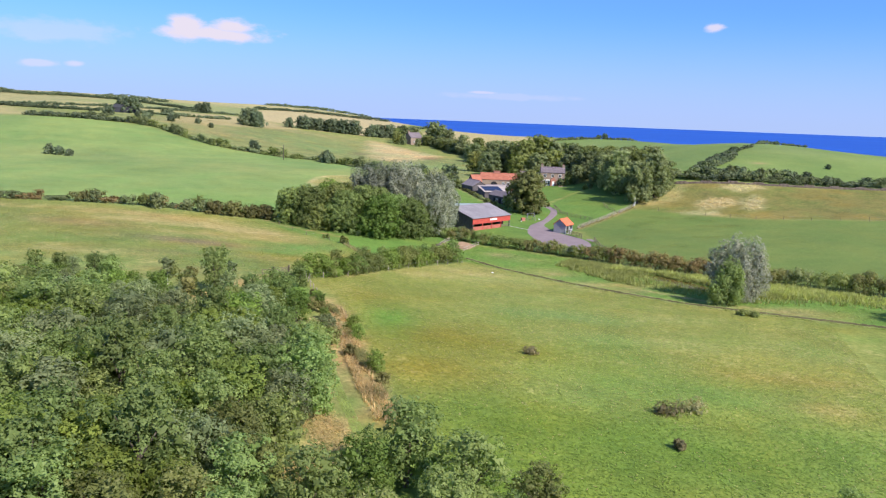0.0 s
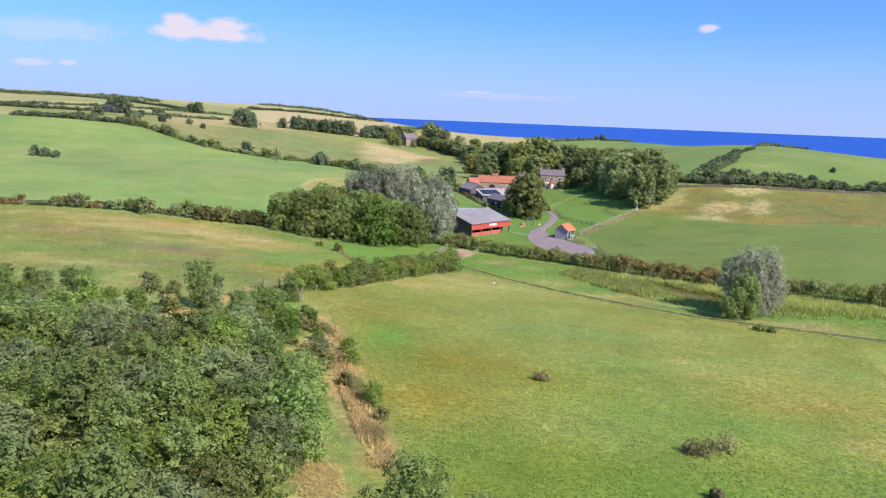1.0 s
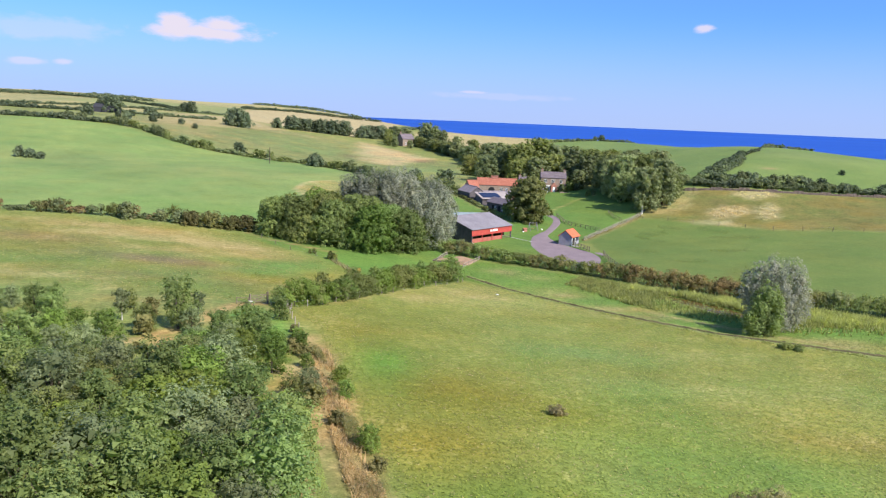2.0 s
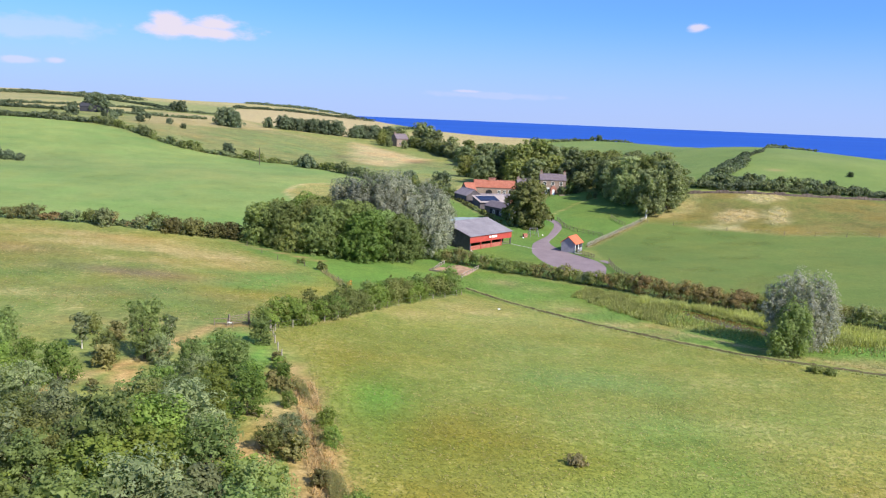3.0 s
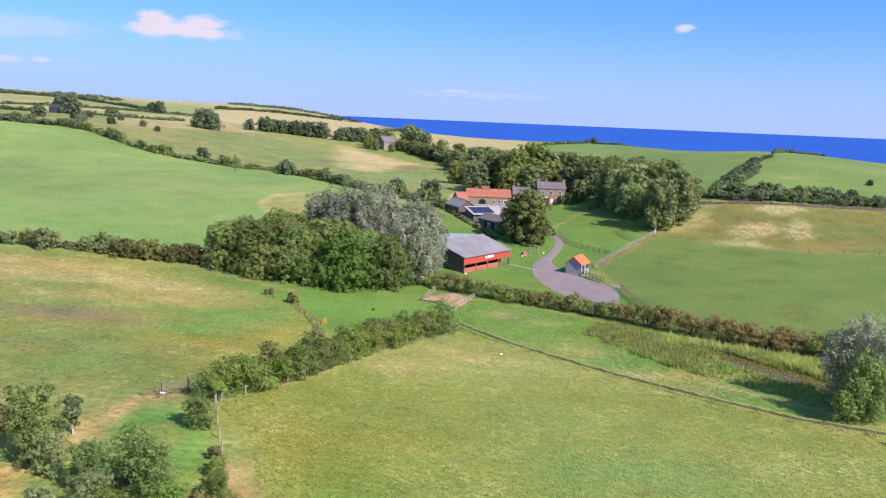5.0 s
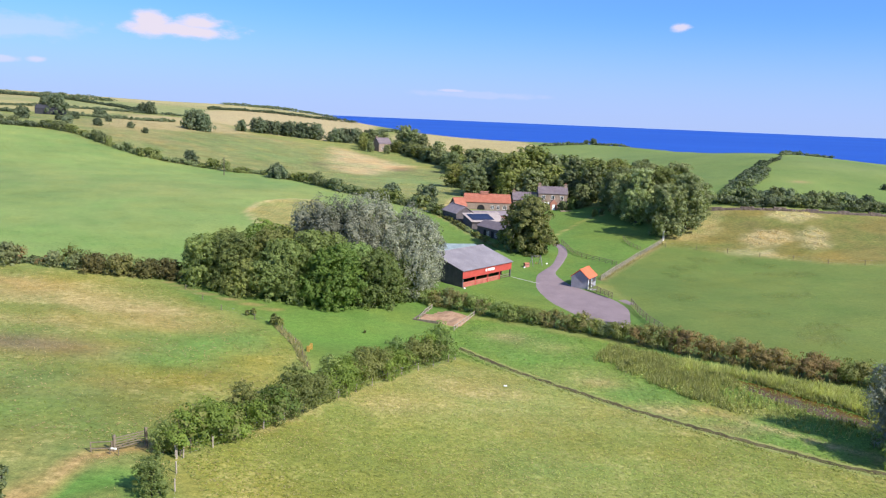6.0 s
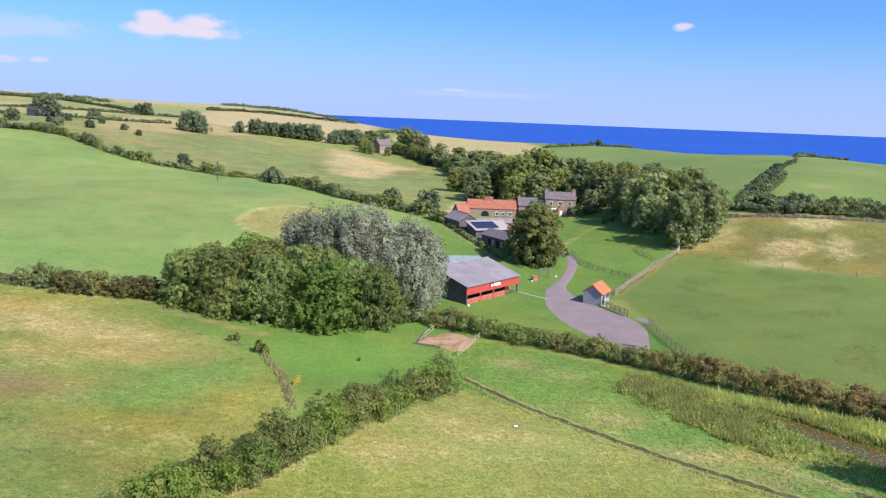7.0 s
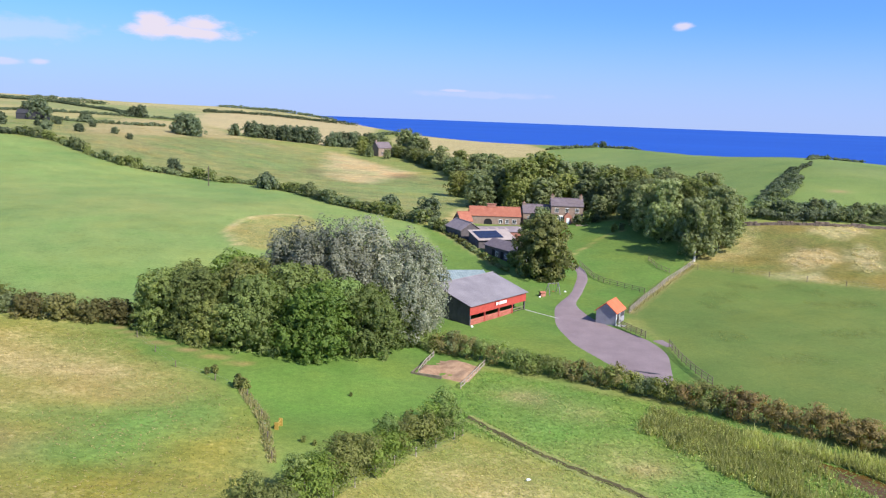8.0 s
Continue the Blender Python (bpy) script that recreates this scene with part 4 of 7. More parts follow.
# ---- the great clump beside the barn ----
CLUMP = "trees of the clump beside the barn"
dark_trees = [tree_kind("sycamore", 10.0, 5.9, 0.2, "deep", 18000, 0.195, 100 + i, lobes=30, deep=0.3, per_lobe=34, grain=0.21, label="dense dark green broadleaf tree in a clump") for i in range(3)]
lime_tree = tree_kind("lime", 9.5, 5.6, 0.2, "fresh", 18000, 0.195, 110, lobes=30, deep=0.3, per_lobe=34, grain=0.21, label="bright green bushy broadleaf tree at the clump's edge")
olive_tree = tree_kind("maple", 9.0, 5.6, 0.2, "olive", 18000, 0.195, 113, lobes=28, deep=0.3, per_lobe=34, grain=0.21, label="olive green broadleaf tree in a clump")
silver_trees = [tree_kind("poplar", 15.6, 5.6, 0.9, "silver", 26000, 0.18, 120 + i, shape="plume", lobes=45, deep=0.35, per_lobe=16, grain=0.30, label="tall silvery white poplar with upright leafy boughs", name="poplar_tree") for i in range(2)]
for proto, x, y, s in ((dark_trees[0], -37, 191.5, 0.80), (dark_trees[1], -31.5, 190, 0.92), (olive_tree, -34, 196.5, 0.92), (olive_tree, -25.5, 194.5, 1.12), (dark_trees[2], -23.0, 188.0, 0.95),
                       (lime_tree, -15.0, 186.5, 1.0), (dark_trees[1], -18.0, 193, 1.08), (dark_trees[0], -8.0, 190.5, 0.90), (dark_trees[2], -3.6, 195.5, 0.80), (lime_tree, -27.5, 198.5, 1.05), (dark_trees[2], -11.5, 192.5, 0.95), (olive_tree, -29, 187.2, 0.62)):
    plant(proto, x, y, s, group=CLUMP, sink=0.1)
for k, x, y, s in ((0, -15.0, 201, 1.08), (1, -8.5, 203, 1.12), (0, -2.6, 202.5, 1.0), (1, -2.4, 197.5, 0.88), (1, -19.5, 205, 0.92), (0, -11.5, 198.5, 0.92)):
    plant(silver_trees[k], x, y, s, group=CLUMP)

# ---- the lone poplar by the pond, and its neighbour past the edge of the meadow ----
lone = tree_kind("poplar", 12.4, 4.3, 0.6, "pale", 34000, 0.125, 131, deep=0.4, per_lobe=14, grain=0.32, plumes=((-0.4, 0.6, 12.3, 2.1), (-2.0, -0.4, 11.2, 1.8), (-3.7, 0.2, 9.8, 1.5), (2.7, 0.2, 12.0, 2.3), (4.0, -0.8, 9.8, 1.8), (1.3, -2.2, 10.4, 1.9), (4.6, 1.4, 6.8, 1.5), (0.6, 2.8, 11.2, 1.9), (-2.6, 1.8, 8.4, 1.8)), label="silvery poplar standing alone beside a reedy pond", name="poplar_tree")
plant(lone, 50.6, 134.5, 0.94, turn=-22)
under = tree_kind("willow", 7.8, 3.0, 0.1, "reed_willow", 14000, 0.12, 133, deep=0.4, per_lobe=14, grain=0.3, plumes=((0, 0, 7.6, 1.7), (-1.5, -0.3, 5.6, 1.4), (1.5, 0, 5.8, 1.4), (-2.6, -0.2, 3.4, 1.1), (0.4, -1.3, 6.2, 1.4)), slim=0.5, label="green bushy willow growing under the poplar", name="willow_tree")
plant(under, 48.2, 130.6, 1.08)
plant(copy_thing(lone, Matrix.Identity(4)), 80.5, 117.0, 0.95)

# ---- the big tree in front of the farmhouse ----
chestnut = tree_kind("chestnut", 12.6, 6.5, 0.3, "chestnut", 20000, 0.28, 140, lobes=36, deep=0.3, per_lobe=18, grain=0.27, label="broad olive-green horse chestnut beside the drive", name="chestnut_tree")
plant(chestnut, 25.6, 244.2, 1.0)

# ---- grove over the garden ----
grove = [tree_kind("ash", 13.5, 5.4, 1.4, "grove", 11000, 0.25, 150, lobes=28, deep=0.32, per_lobe=18, grain=0.27, label="tall grey-green ash tree at the garden's edge"),
         tree_kind("oak", 12.5, 6.2, 1.0, "olive", 11000, 0.25, 151, lobes=28, deep=0.32, per_lobe=18, grain=0.27, label="dark green oak in the grove above the garden"),
         tree_kind("maple", 11.5, 6.0, 0.9, "grove", 11000, 0.25, 152, lobes=28, deep=0.32, per_lobe=18, grain=0.27, label="olive-green field maple in the grove")]
for k, x, y, s in ((0, 62.5, 258.5, 0.98), (0, 69.0, 263, 1.05), (2, 72.5, 269, 0.95), (1, 66, 276, 1.05), (0, 61.5, 277, 1.0), (1, 63, 288, 0.85), (0, 72, 281, 0.95), (2, 66, 292, 1.0), (2, 58.8, 273.0, 0.80), (0, 57.4, 281.5, 0.88), (2, 58.0, 291, 1.0)):
    plant(grove[k], x, y, s, group="trees of the grove")

# ---- wood behind the farm ----
wood = [tree_kind("sycamore", 12.5, 5.6, 0.8, "olive", 3600, 0.40, 160, lobes=22, label="dark green tree in the wood behind the farm"),
        tree_kind("ash", 12.5, 5.2, 0.8, "dusky", 3600, 0.40, 161, lobes=20, label="dusky green tree in the wood behind the farm"),
        tree_kind("oak", 11.5, 5.8, 0.6, "dusky", 3600, 0.40, 162, lobes=20, label="olive green tree in the wood behind the farm")]
WOOD = "trees of the wood behind the farm"
rng = np.random.default_rng(7)
for x, y, s, k in ((19, 338, 0.95, 2), (26, 345, 1.15, 1), (33, 338, 1.35, 0), (40, 344, 1.5, 0), (47, 340, 1.3, 2), (53, 330, 1.1, 1), (49, 318, 0.9, 2), (55, 312, 0.95, 1), (58, 322, 1.05, 0), (30, 326, 0.85, 0), (37, 322, 0.95, 1), (44, 326, 1.0, 0), (24, 352, 0.9, 1),
                   (61, 335, 1.0, 1), (66, 326, 0.9, 0), (70, 315, 0.85, 1), (64, 308, 0.9, 0), (72, 302, 0.85, 2), (55, 350, 1.1, 1), (64, 352, 0.9, 0), (46, 360, 1.1, 1), (36, 362, 1.0, 2), (22, 366, 0.85, 1), (14, 372, 0.8, 0), (29, 376, 1.0, 0), (58, 300, 0.75, 2), (50.5, 304, 0.62, 2), (76, 330, 0.8, 1), (70, 342, 0.85, 0)):
    plant(wood[k], x, y, s * 0.9, group=WOOD, wide=1.22)
# wooded gully running up to the cottage
GULLY = [(-24, 537), (-13, 524), (-3, 503), (6, 481), (14, 466), (19, 440), (20, 412), (21, 386)]
for x, y in along(GULLY, 4.2, 2.2, rng):
    plant(wood[int(rng.integers(3))], x, y, float(rng.uniform(0.42, 0.62)), group=WOOD, wide=1.6, sink=0.3)
for x, y in along([(26, 470), (32, 440), (32, 410), (30, 388)], 6.5, 2.5, rng):
    plant(wood[int(rng.integers(3))], x, y, float(rng.uniform(0.6, 0.85)), group=WOOD, wide=1.4, sink=0.3)
for x, y, s, k in ((-27, 511, 0.5, 1), (-31.5, 517, 0.62, 0), (-17.5, 507, 0.42, 2), (-20, 527, 0.8, 1), (-8, 528, 1.2, 2), (-3, 520, 1.05, 1), (2, 512, 0.9, 1), (-27, 540, 0.8, 1), (-32, 532, 0.7, 0), (10, 470, 0.9, 1), (18, 450, 0.9, 0), (16, 430, 0.8, 1), (26, 420, 0.9, 2), (34, 410, 0.9, 1), (44, 400, 0.9, 0), (52, 385, 0.9, 1), (60, 375, 0.8, 1)):
    plant(wood[k], x, y, s, group=WOOD)

# ---- young planting in the foreground ----
YOUNG = "young trees of the planting"
young = [tree_kind("alder", 5.6, 2.5, 0.3, "deep", 5600, 0.100, 170, shape="dome", lobes=20, label="young dark green alder in a dense planting"),
         tree_kind("alder", 6.0, 2.3, 0.4, "deep", 5600, 0.100, 171, shape="oval", lobes=20, label="young dark green alder in a dense planting"),
         tree_kind("hazel", 4.9, 2.5, 0.2, "fresh", 5300, 0.100, 172, shape="dome", lobes=18, label="young bright green hazel in a dense planting"),
         tree_kind("willow", 5.1, 2.7, 0.2, "grey", 4400, 0.125, 173, shape="dome", lobes=20, label="young grey-green willow in a dense planting", slim=0.42),
         tree_kind("oak", 4.8, 2.4, 0.3, "olive", 5300, 0.100, 174, shape="dome", lobes=18, label="young olive-green oak in a dense planting"),
         tree_kind("whitebeam", 4.8, 2.0, 0.3, "grey", 3900, 0.12, 175, shape="dome", lobes=16, label="young grey-leaved whitebeam in a dense planting"),
         tree_kind("rowan", 3.6, 1.15, 0.9, "grey", 1300, 0.12, 176, shape="oval", lobes=9, bark=M_BIRCH, girth=0.07, label="thin young rowan with a pale stem"),
         tree_kind("thorn", 2.3, 1.3, 0.2, "bramble", 1700, 0.11, 177, shape="dome", lobes=9, label="low brown-green bramble bush in dry grass", category="bush", name="bush"),
         tree_kind("maple", 4.4, 2.3, 0.2, "lime", 5600, 0.100, 178, shape="dome", lobes=18, label="young yellow-green maple in a dense planting")]
spots = [(-36.3, 103.6, 6, 1.00), (-31.7, 97.6, 7, 1.00), (-29.4, 101.9, 1, 0.98), (-27.4, 100.2, 3, 0.60), (-29.0, 108.2, 6, 0.90), (-33.2, 91.6, 2, 0.78), (-34.8, 87.6, 8, 0.75), (-37.8, 90.6, 2, 0.75), (-37.6, 95.0, 2, 0.6), (-32.4, 84.4, 3, 0.8), (-31.0, 86.6, 5, 0.45), (-29.9, 90.6, 7, 0.50), (-44.5, 100.5, 0, 0.72), (-44.5, 105, 0, 0.60), (-41, 97, 0, 0.75), (-35.4, 85.2, 5, 0.70), (-38.5, 86, 0, 0.80),
         (-23.8, 98.4, 0, 0.62), (-21.5, 100.4, 0, 0.72), (-19.5, 97.9, 0, 0.70), (-22.0, 94.5, 3, 0.58), (-23.6, 89.6, 2, 0.61), (-24.5, 92.5, 5, 0.55), (-17.2, 93.6, 2, 0.62), (-20.0, 90.8, 8, 0.74), (-16.2, 88.0, 2, 0.74), (-18.8, 86.2, 8, 0.80),
         (-22.5, 82.0, 0, 0.85), (-26.2, 76.5, 3, 1.00), (-11.9, 82.2, 3, 0.5), (-15.6, 100.4, 7, 0.62), (-15.2, 98.4, 2, 0.40), (-14.3, 95.0, 7, 0.6), (-16.3, 102.4, 2, 0.30), (-13.4, 91.0, 2, 0.3), (-16.4, 103.6, 7, 0.50), (-15.8, 96.4, 7, 0.70), (-17.2, 105.8, 7, 0.45), (-20.2, 112.6, 0, 0.56), (-21.9, 120.8, 0, 0.50),
         (-32.5, 100, 4, 0.60), (-34.5, 108, 7, 0.90), (-50, 106, 3, 0.50), (-48.5, 99, 1, 0.65), (-53, 102, 1, 0.60), (-38, 110, 4, 0.50),
         (-10.8, 66.5, 0, 0.92), (-10.9, 62.2, 0, 1.0), (-9.9, 58.2, 0, 0.98), (-12.4, 69.8, 2, 0.80), (-11.6, 72.6, 8, 0.45), (-10.9, 54.0, 3, 0.88), (-10.6, 49.6, 4, 0.85), (-15.2, 72.8, 0, 0.90), (-13.0, 80.5, 4, 0.45), (-5.6, 70.6, 2, 0.42), (-4.6, 67.0, 7, 0.50), (-8.6, 82.5, 2, 0.35), (-9.6, 86.5, 8, 0.40), (-10.9, 79.6, 7, 0.80), (-8.6, 75.6, 7, 0.50),
         (-1.6, 46.5, 0, 1.00), (-4.2, 43.5, 2, 0.85), (2.4, 43.0, 0, 0.95), (6.4, 43.0, 4, 0.75), (-6.5, 39.5, 0, 0.90), (0.5, 38.5, 1, 0.80), (-2.5, 36, 4, 0.90), (4.5, 37.5, 0, 0.75), (26.6, 46.5, 0, 0.45), (14.5, 44, 7, 0.60), (9.5, 40, 3, 0.60)]
taken = [(x, y) for x, y, _, _ in spots]
for x, y, k, s in spots:
    plant(young[k], x, y, s, group=YOUNG, sink=0.05, wide=1.15 if x > -26 else 1.0)
rng = np.random.default_rng(11)
mix = [0, 0, 0, 1, 1, 2, 2, 3, 3, 4, 4, 8, 8, 5, 2]
tries = 0
while len(taken) < 240 and tries < 20000:
    tries += 1
    y = rng.uniform(35, 101)
    x = rng.uniform(-74, -9)
    if x < -0.58 * y - 5:
        continue
    right = float(np.interp(y, [26, 44, 52, 60, 70, 76, 82, 95, 118], [-9.0, -10.5, -12.0, -12.0, -13.4, -17.5, -19.0, -24, -40]))
    if edge_distance(np.array(x), np.array(y), [(-6.5, 55.5), (-6.4, 50)], closed=False) < 3.2:
        continue
    if y > 92 and x < -39:
        continue
    if x > right or (y > 77 and x > -39 and x < -23.5) or (y > 85 and x > -42) or (y > 104 and x > -50):
        continue
    if edge_distance(np.array(x), np.array(y), [(-24, 92), (-16, 80), (-11, 72)], closed=False) < 1.6:
        continue
    gap = 2.75 if y < 90 else 3.0
    if min(math.hypot(x - a, y - b) for a, b in taken) < gap:
        continue
    taken.append((x, y))
    k = mix[int(rng.integers(len(mix)))]
    plant(young[k], x, y, float(rng.uniform(0.78, 1.12)) * (0.78 if y > 80 else 1.0), group=YOUNG, sink=0.05, wide=1.2)

# ---- scattered trees and bushes over the far fields ----
FAR = "field trees on the far hills"
field_tree = [tree_kind("oak", 9.0, 5.6, 0.2, "far", 1900, 0.495, 180, lobes=16, label="dark round tree standing in far fields"),
              tree_kind("thorn", 5.5, 4.0, 0.0, "far", 1300, 0.450, 181, lobes=12, label="dark spreading thorn bush in far fields", category="bush", name="bush")]
for x, y, k, s in ((-123, 512, 0, 1.2), (-127, 515, 0, 1.1), (-119, 510, 0, 1.0), (-108, 556, 1, 1.1), (-100, 562, 1, 1.5), (-96, 560, 1, 1.3), (-196, 505, 0, 1.15), (-203, 508, 0, 1.0), (-190, 640, 0, 0.9), (-196, 642, 1, 1.2), (-148, 300, 1, 0.62), (-143.5, 298, 1, 0.55), (-139, 297, 1, 0.42),
                   (-88, 370, 0, 0.55), (-52, 352, 1, 0.9), (-50, 350, 1, 0.7), (2, 298, 0, 0.72), (-9, 312, 1, 0.8), (-178, 520, 1, 0.8), (-160, 432, 1, 0.7), (-150, 440, 1, 0.6), (-172, 470, 1, 0.6), (-140, 455, 1, 0.5), (-128, 440, 1, 0.45), (-182, 436, 1, 0.9), (-160, 480, 1, 0.5), (-185, 530, 1, 0.7), (-170, 445, 1, 0.5),
                   (126, 279, 1, 0.55), (114, 582, 1, 0.7), (111, 590, 1, 0.5), (96, 574, 1, 0.4), (143, 300, 1, 0.3)):
    plant(field_tree[k], x, y, s, group=FAR)
for i in range(34):
    # shelter belt of trees below the western crest
    f = i / 33
    x, y = -92 + 70 * f + rng.uniform(-2, 2), 568 - 14 * f + rng.uniform(-5, 5)
    if 0.48 < f < 0.56:
        continue
    plant(field_tree[int(i % 2)], x, y, float(rng.uniform(0.75, 1.1)), group="shelter belt")


# ---- hedges ----
def hedge(line, tall, wide, leaves, size, label, seed, per=60, gaps=0.0, ragged=0.35, step=1.1, name="hedge"):
    """A hedgerow along a line: rounded bushes of the given leaf kinds, each with its own height and width, on thin stems."""
    rng = np.random.default_rng(seed)
    pts = along(line, step, 0.16 * wide, rng)
    sets = [[] for _ in leaves]
    stems = []
    at, end, h0, w0, k = 0.0, 0.0, tall, 1.0, 0
    span = 1.0
    for x, y in pts:
        at += step
        if at > end:
            span = wide * rng.uniform(0.75, 1.5)
            end = at + span
            h0, w0 = tall * (1 + ragged * rng.uniform(-1.1, 0.9)), rng.uniform(0.85, 1.2)
            k = int(rng.integers(len(leaves)))
        if rng.random() < gaps:
            continue
        u = 2 * (end - at) / span - 1
        h = h0 * (0.82 + 0.20 * math.sqrt(max(0.0, 1 - u * u))) * rng.uniform(0.94, 1.06)
        w = wide * w0 * rng.uniform(0.42, 0.56)
        z = ground_z(x, y)
        j = k if rng.random() < 0.88 else int(rng.integers(len(leaves)))
        sets[j].append(((x, y, z + h * 0.42), (w, w, h * 0.52)))
        sets[j].append(((x + rng.uniform(-w, w) * 0.5, y + rng.uniform(-w, w) * 0.5, z + h * rng.uniform(0.58, 0.78)), (w * 0.6, w * 0.6, h * 0.3)))
        stems.append((((x, y, z - 0.2), (x + rng.uniform(-0.2, 0.2), y, z + 0.4 * h), (x + rng.uniform(-0.4, 0.4), y, z + 0.8 * h)), (0.06, 0.05, 0.02)))
    ob = thing(name, line[0][0], line[0][1], 0, 0, label, name)
    shift = np.array([line[0][0], line[0][1], 0])
    V, F = tubes(stems, 4)
    tagged(part("underwood", mesh_of("underwood", V - shift, F, M_BARK), None, ob), kind="stuff")
    for lobes, lf in zip(sets, leaves):
        if lobes:
            P, N, _ = lobe_points(lobes, per * len(lobes), rng, 0.4, per_lobe=12, grain=0.34)
            V, F = joined(leaf_arrays(P, N, size, rng), inner_blockers(lobes, per * len(lobes) // 26, size * 3.2, rng))
            part("foliage", mesh_of("foliage", V - shift, F, LEAF[lf]), None, ob)
    return ob


hedge([(-21.2, 120.6), (-17.4, 127.4), (-11.7, 140.0), (-4.0, 153.9), (3.5, 165.0)], 3.5, 4.4, ("olive", "lime", "olive", "fresh", "reed_willow"), 0.12, "thick green mixed hedge of shrubs beside the meadow", 201, per=320, ragged=0.22, step=0.9)
hedge([(-1.5, 196.5), (4.1, 192.9), (15.3, 187.2), (25.6, 181.4), (30, 178)], 3.0, 3.7, ("olive", "dusky", "bramble", "deep", "olive"), 0.115, "thick dark green hedge between lawn and wet meadow", 202, per=360, ragged=0.14, step=0.9)
hedge([(30, 178), (34.5, 174), (42, 166.8), (50, 160.4), (57.2, 155.2), (67.6, 147), (90, 133), (120, 117)], 3.5, 3.8, ("olive", "bramble", "russet", "grove", "olive", "russet"), 0.115, "russet and olive hawthorn hedge beside the paddock", 203, per=360, ragged=0.16, step=0.9)
hedge([(-140, 184), (-104.4, 188.4), (-87.7, 191.4), (-76, 192.7), (-63.9, 193.1), (-52.5, 192), (-42, 193.2)], 2.6, 3.4, ("dusky", "olive", "russet", "bramble"), 0.15, "bushy field hedge with gaps and rounded shrubs", 204, per=182, gaps=0.1, ragged=0.55)
round_bush = tree_kind("hawthorn", 3.4, 2.1, 0.0, "dusky", 3800, 0.135, 190, lobes=16, label="rounded hawthorn bush in the field hedge", category="bush", name="bush")
for x, y, s in ((97, 276.5, 0.9), (104, 276, 0.8), (93, 279, 1.0), (114, 275.5, 0.85), (122, 275.5, 0.8), (109.5, 278, 1.1), (86, 281, 1.0), (131, 275, 0.85), (100, 281, 1.15)):
    plant(round_bush, x, y, s, label="dense rounded thorn bush above the field wall")
brown_bush = tree_kind("hawthorn", 3.2, 2.3, 0.0, "bramble", 3800, 0.125, 191, lobes=16, label="brownish rounded hawthorn bush in the field hedge", category="bush", name="bush")
for x, y, s in ((-55.0, 191.0, 0.95), (-50.5, 190.8, 1.1), (-46.5, 191.5, 0.95), (-43.0, 191.8, 1.05)):
    plant(brown_bush, x, y, s, wide=1.15)
for x, y, s in ((-69.0, 190.6, 1.05), (-58.0, 191.4, 0.8), (-62, 192, 0.75), (-84, 191.5, 0.85)):
    plant(round_bush, x, y, s)
hedge([(-200, 409), (-157, 406), (-141, 400), (-125, 386), (-110, 374), (-96, 368), (-88, 367), (-72, 360), (-57, 361), (-41, 345), (-24, 316), (-7, 300), (2, 292)], 3.0, 4.2, ("dusky", "dusky", "olive"), 0.3, "dark overgrown hedge between pasture and rough slope", 205, per=84, gaps=0.06, ragged=0.55, step=1.6)
hedge([(76, 285), (80.5, 284.5), (91, 277.6), (109, 274.6), (137.5, 273.3), (180, 270)], 2.9, 4.8, ("far", "grey", "dusky", "far", "far"), 0.24, "scrubby hedge of thorn and elder above a stone wall", 206, per=140, ragged=0.4, step=1.4)
hedge([(78, 290), (88, 285), (100, 281), (112, 279), (128, 277)], 3.1, 4.2, ("dusky", "far", "far"), 0.3, "tall grey-green scrub behind the field wall", 211, per=112, ragged=0.5, step=1.6, gaps=0.1)
hedge([(122, 341), (129, 350), (136.6, 359.5)], 1.1, 1.8, ("far", "far"), 0.24, "thin end of the hill hedge near the crest", 213, per=90, ragged=0.3, step=1.2)
hedge([(91, 292), (100, 306), (111.9, 325.7), (122, 341)], 2.1, 3.6, ("far", "far", "far"), 0.28, "dark gorse-grown hedge climbing the hill", 207, per=112, ragged=0.3, step=1.5)
hedge([(96, 297), (102, 302), (109, 313.5), (116, 326)], 2.3, 4.6, ("far", "far", "dusky"), 0.28, "dark gorse scrub spreading beside the hill hedge", 212, per=112, ragged=0.4, step=1.5, gaps=0.08)
hedge([(148, 384), (156, 396), (166, 404), (180, 402)], 1.3, 2.6, ("far", "far"), 0.26, "wind-bent scrub along the hilltop", 208, per=98, ragged=0.5, step=1.4, gaps=0.3)
hedge([(116, 580), (140, 556), (160, 540)], 1.5, 2.2, ("far",), 0.30, "low dark hedge on the far hill", 209, per=70, step=1.6, ragged=0.05)
hedge([(76, 560), (92, 572), (108, 582)], 1.8, 3.2, ("far", "dusky"), 0.32, "dark scrub at the edge of the far hill", 210, per=70, step=2.0)
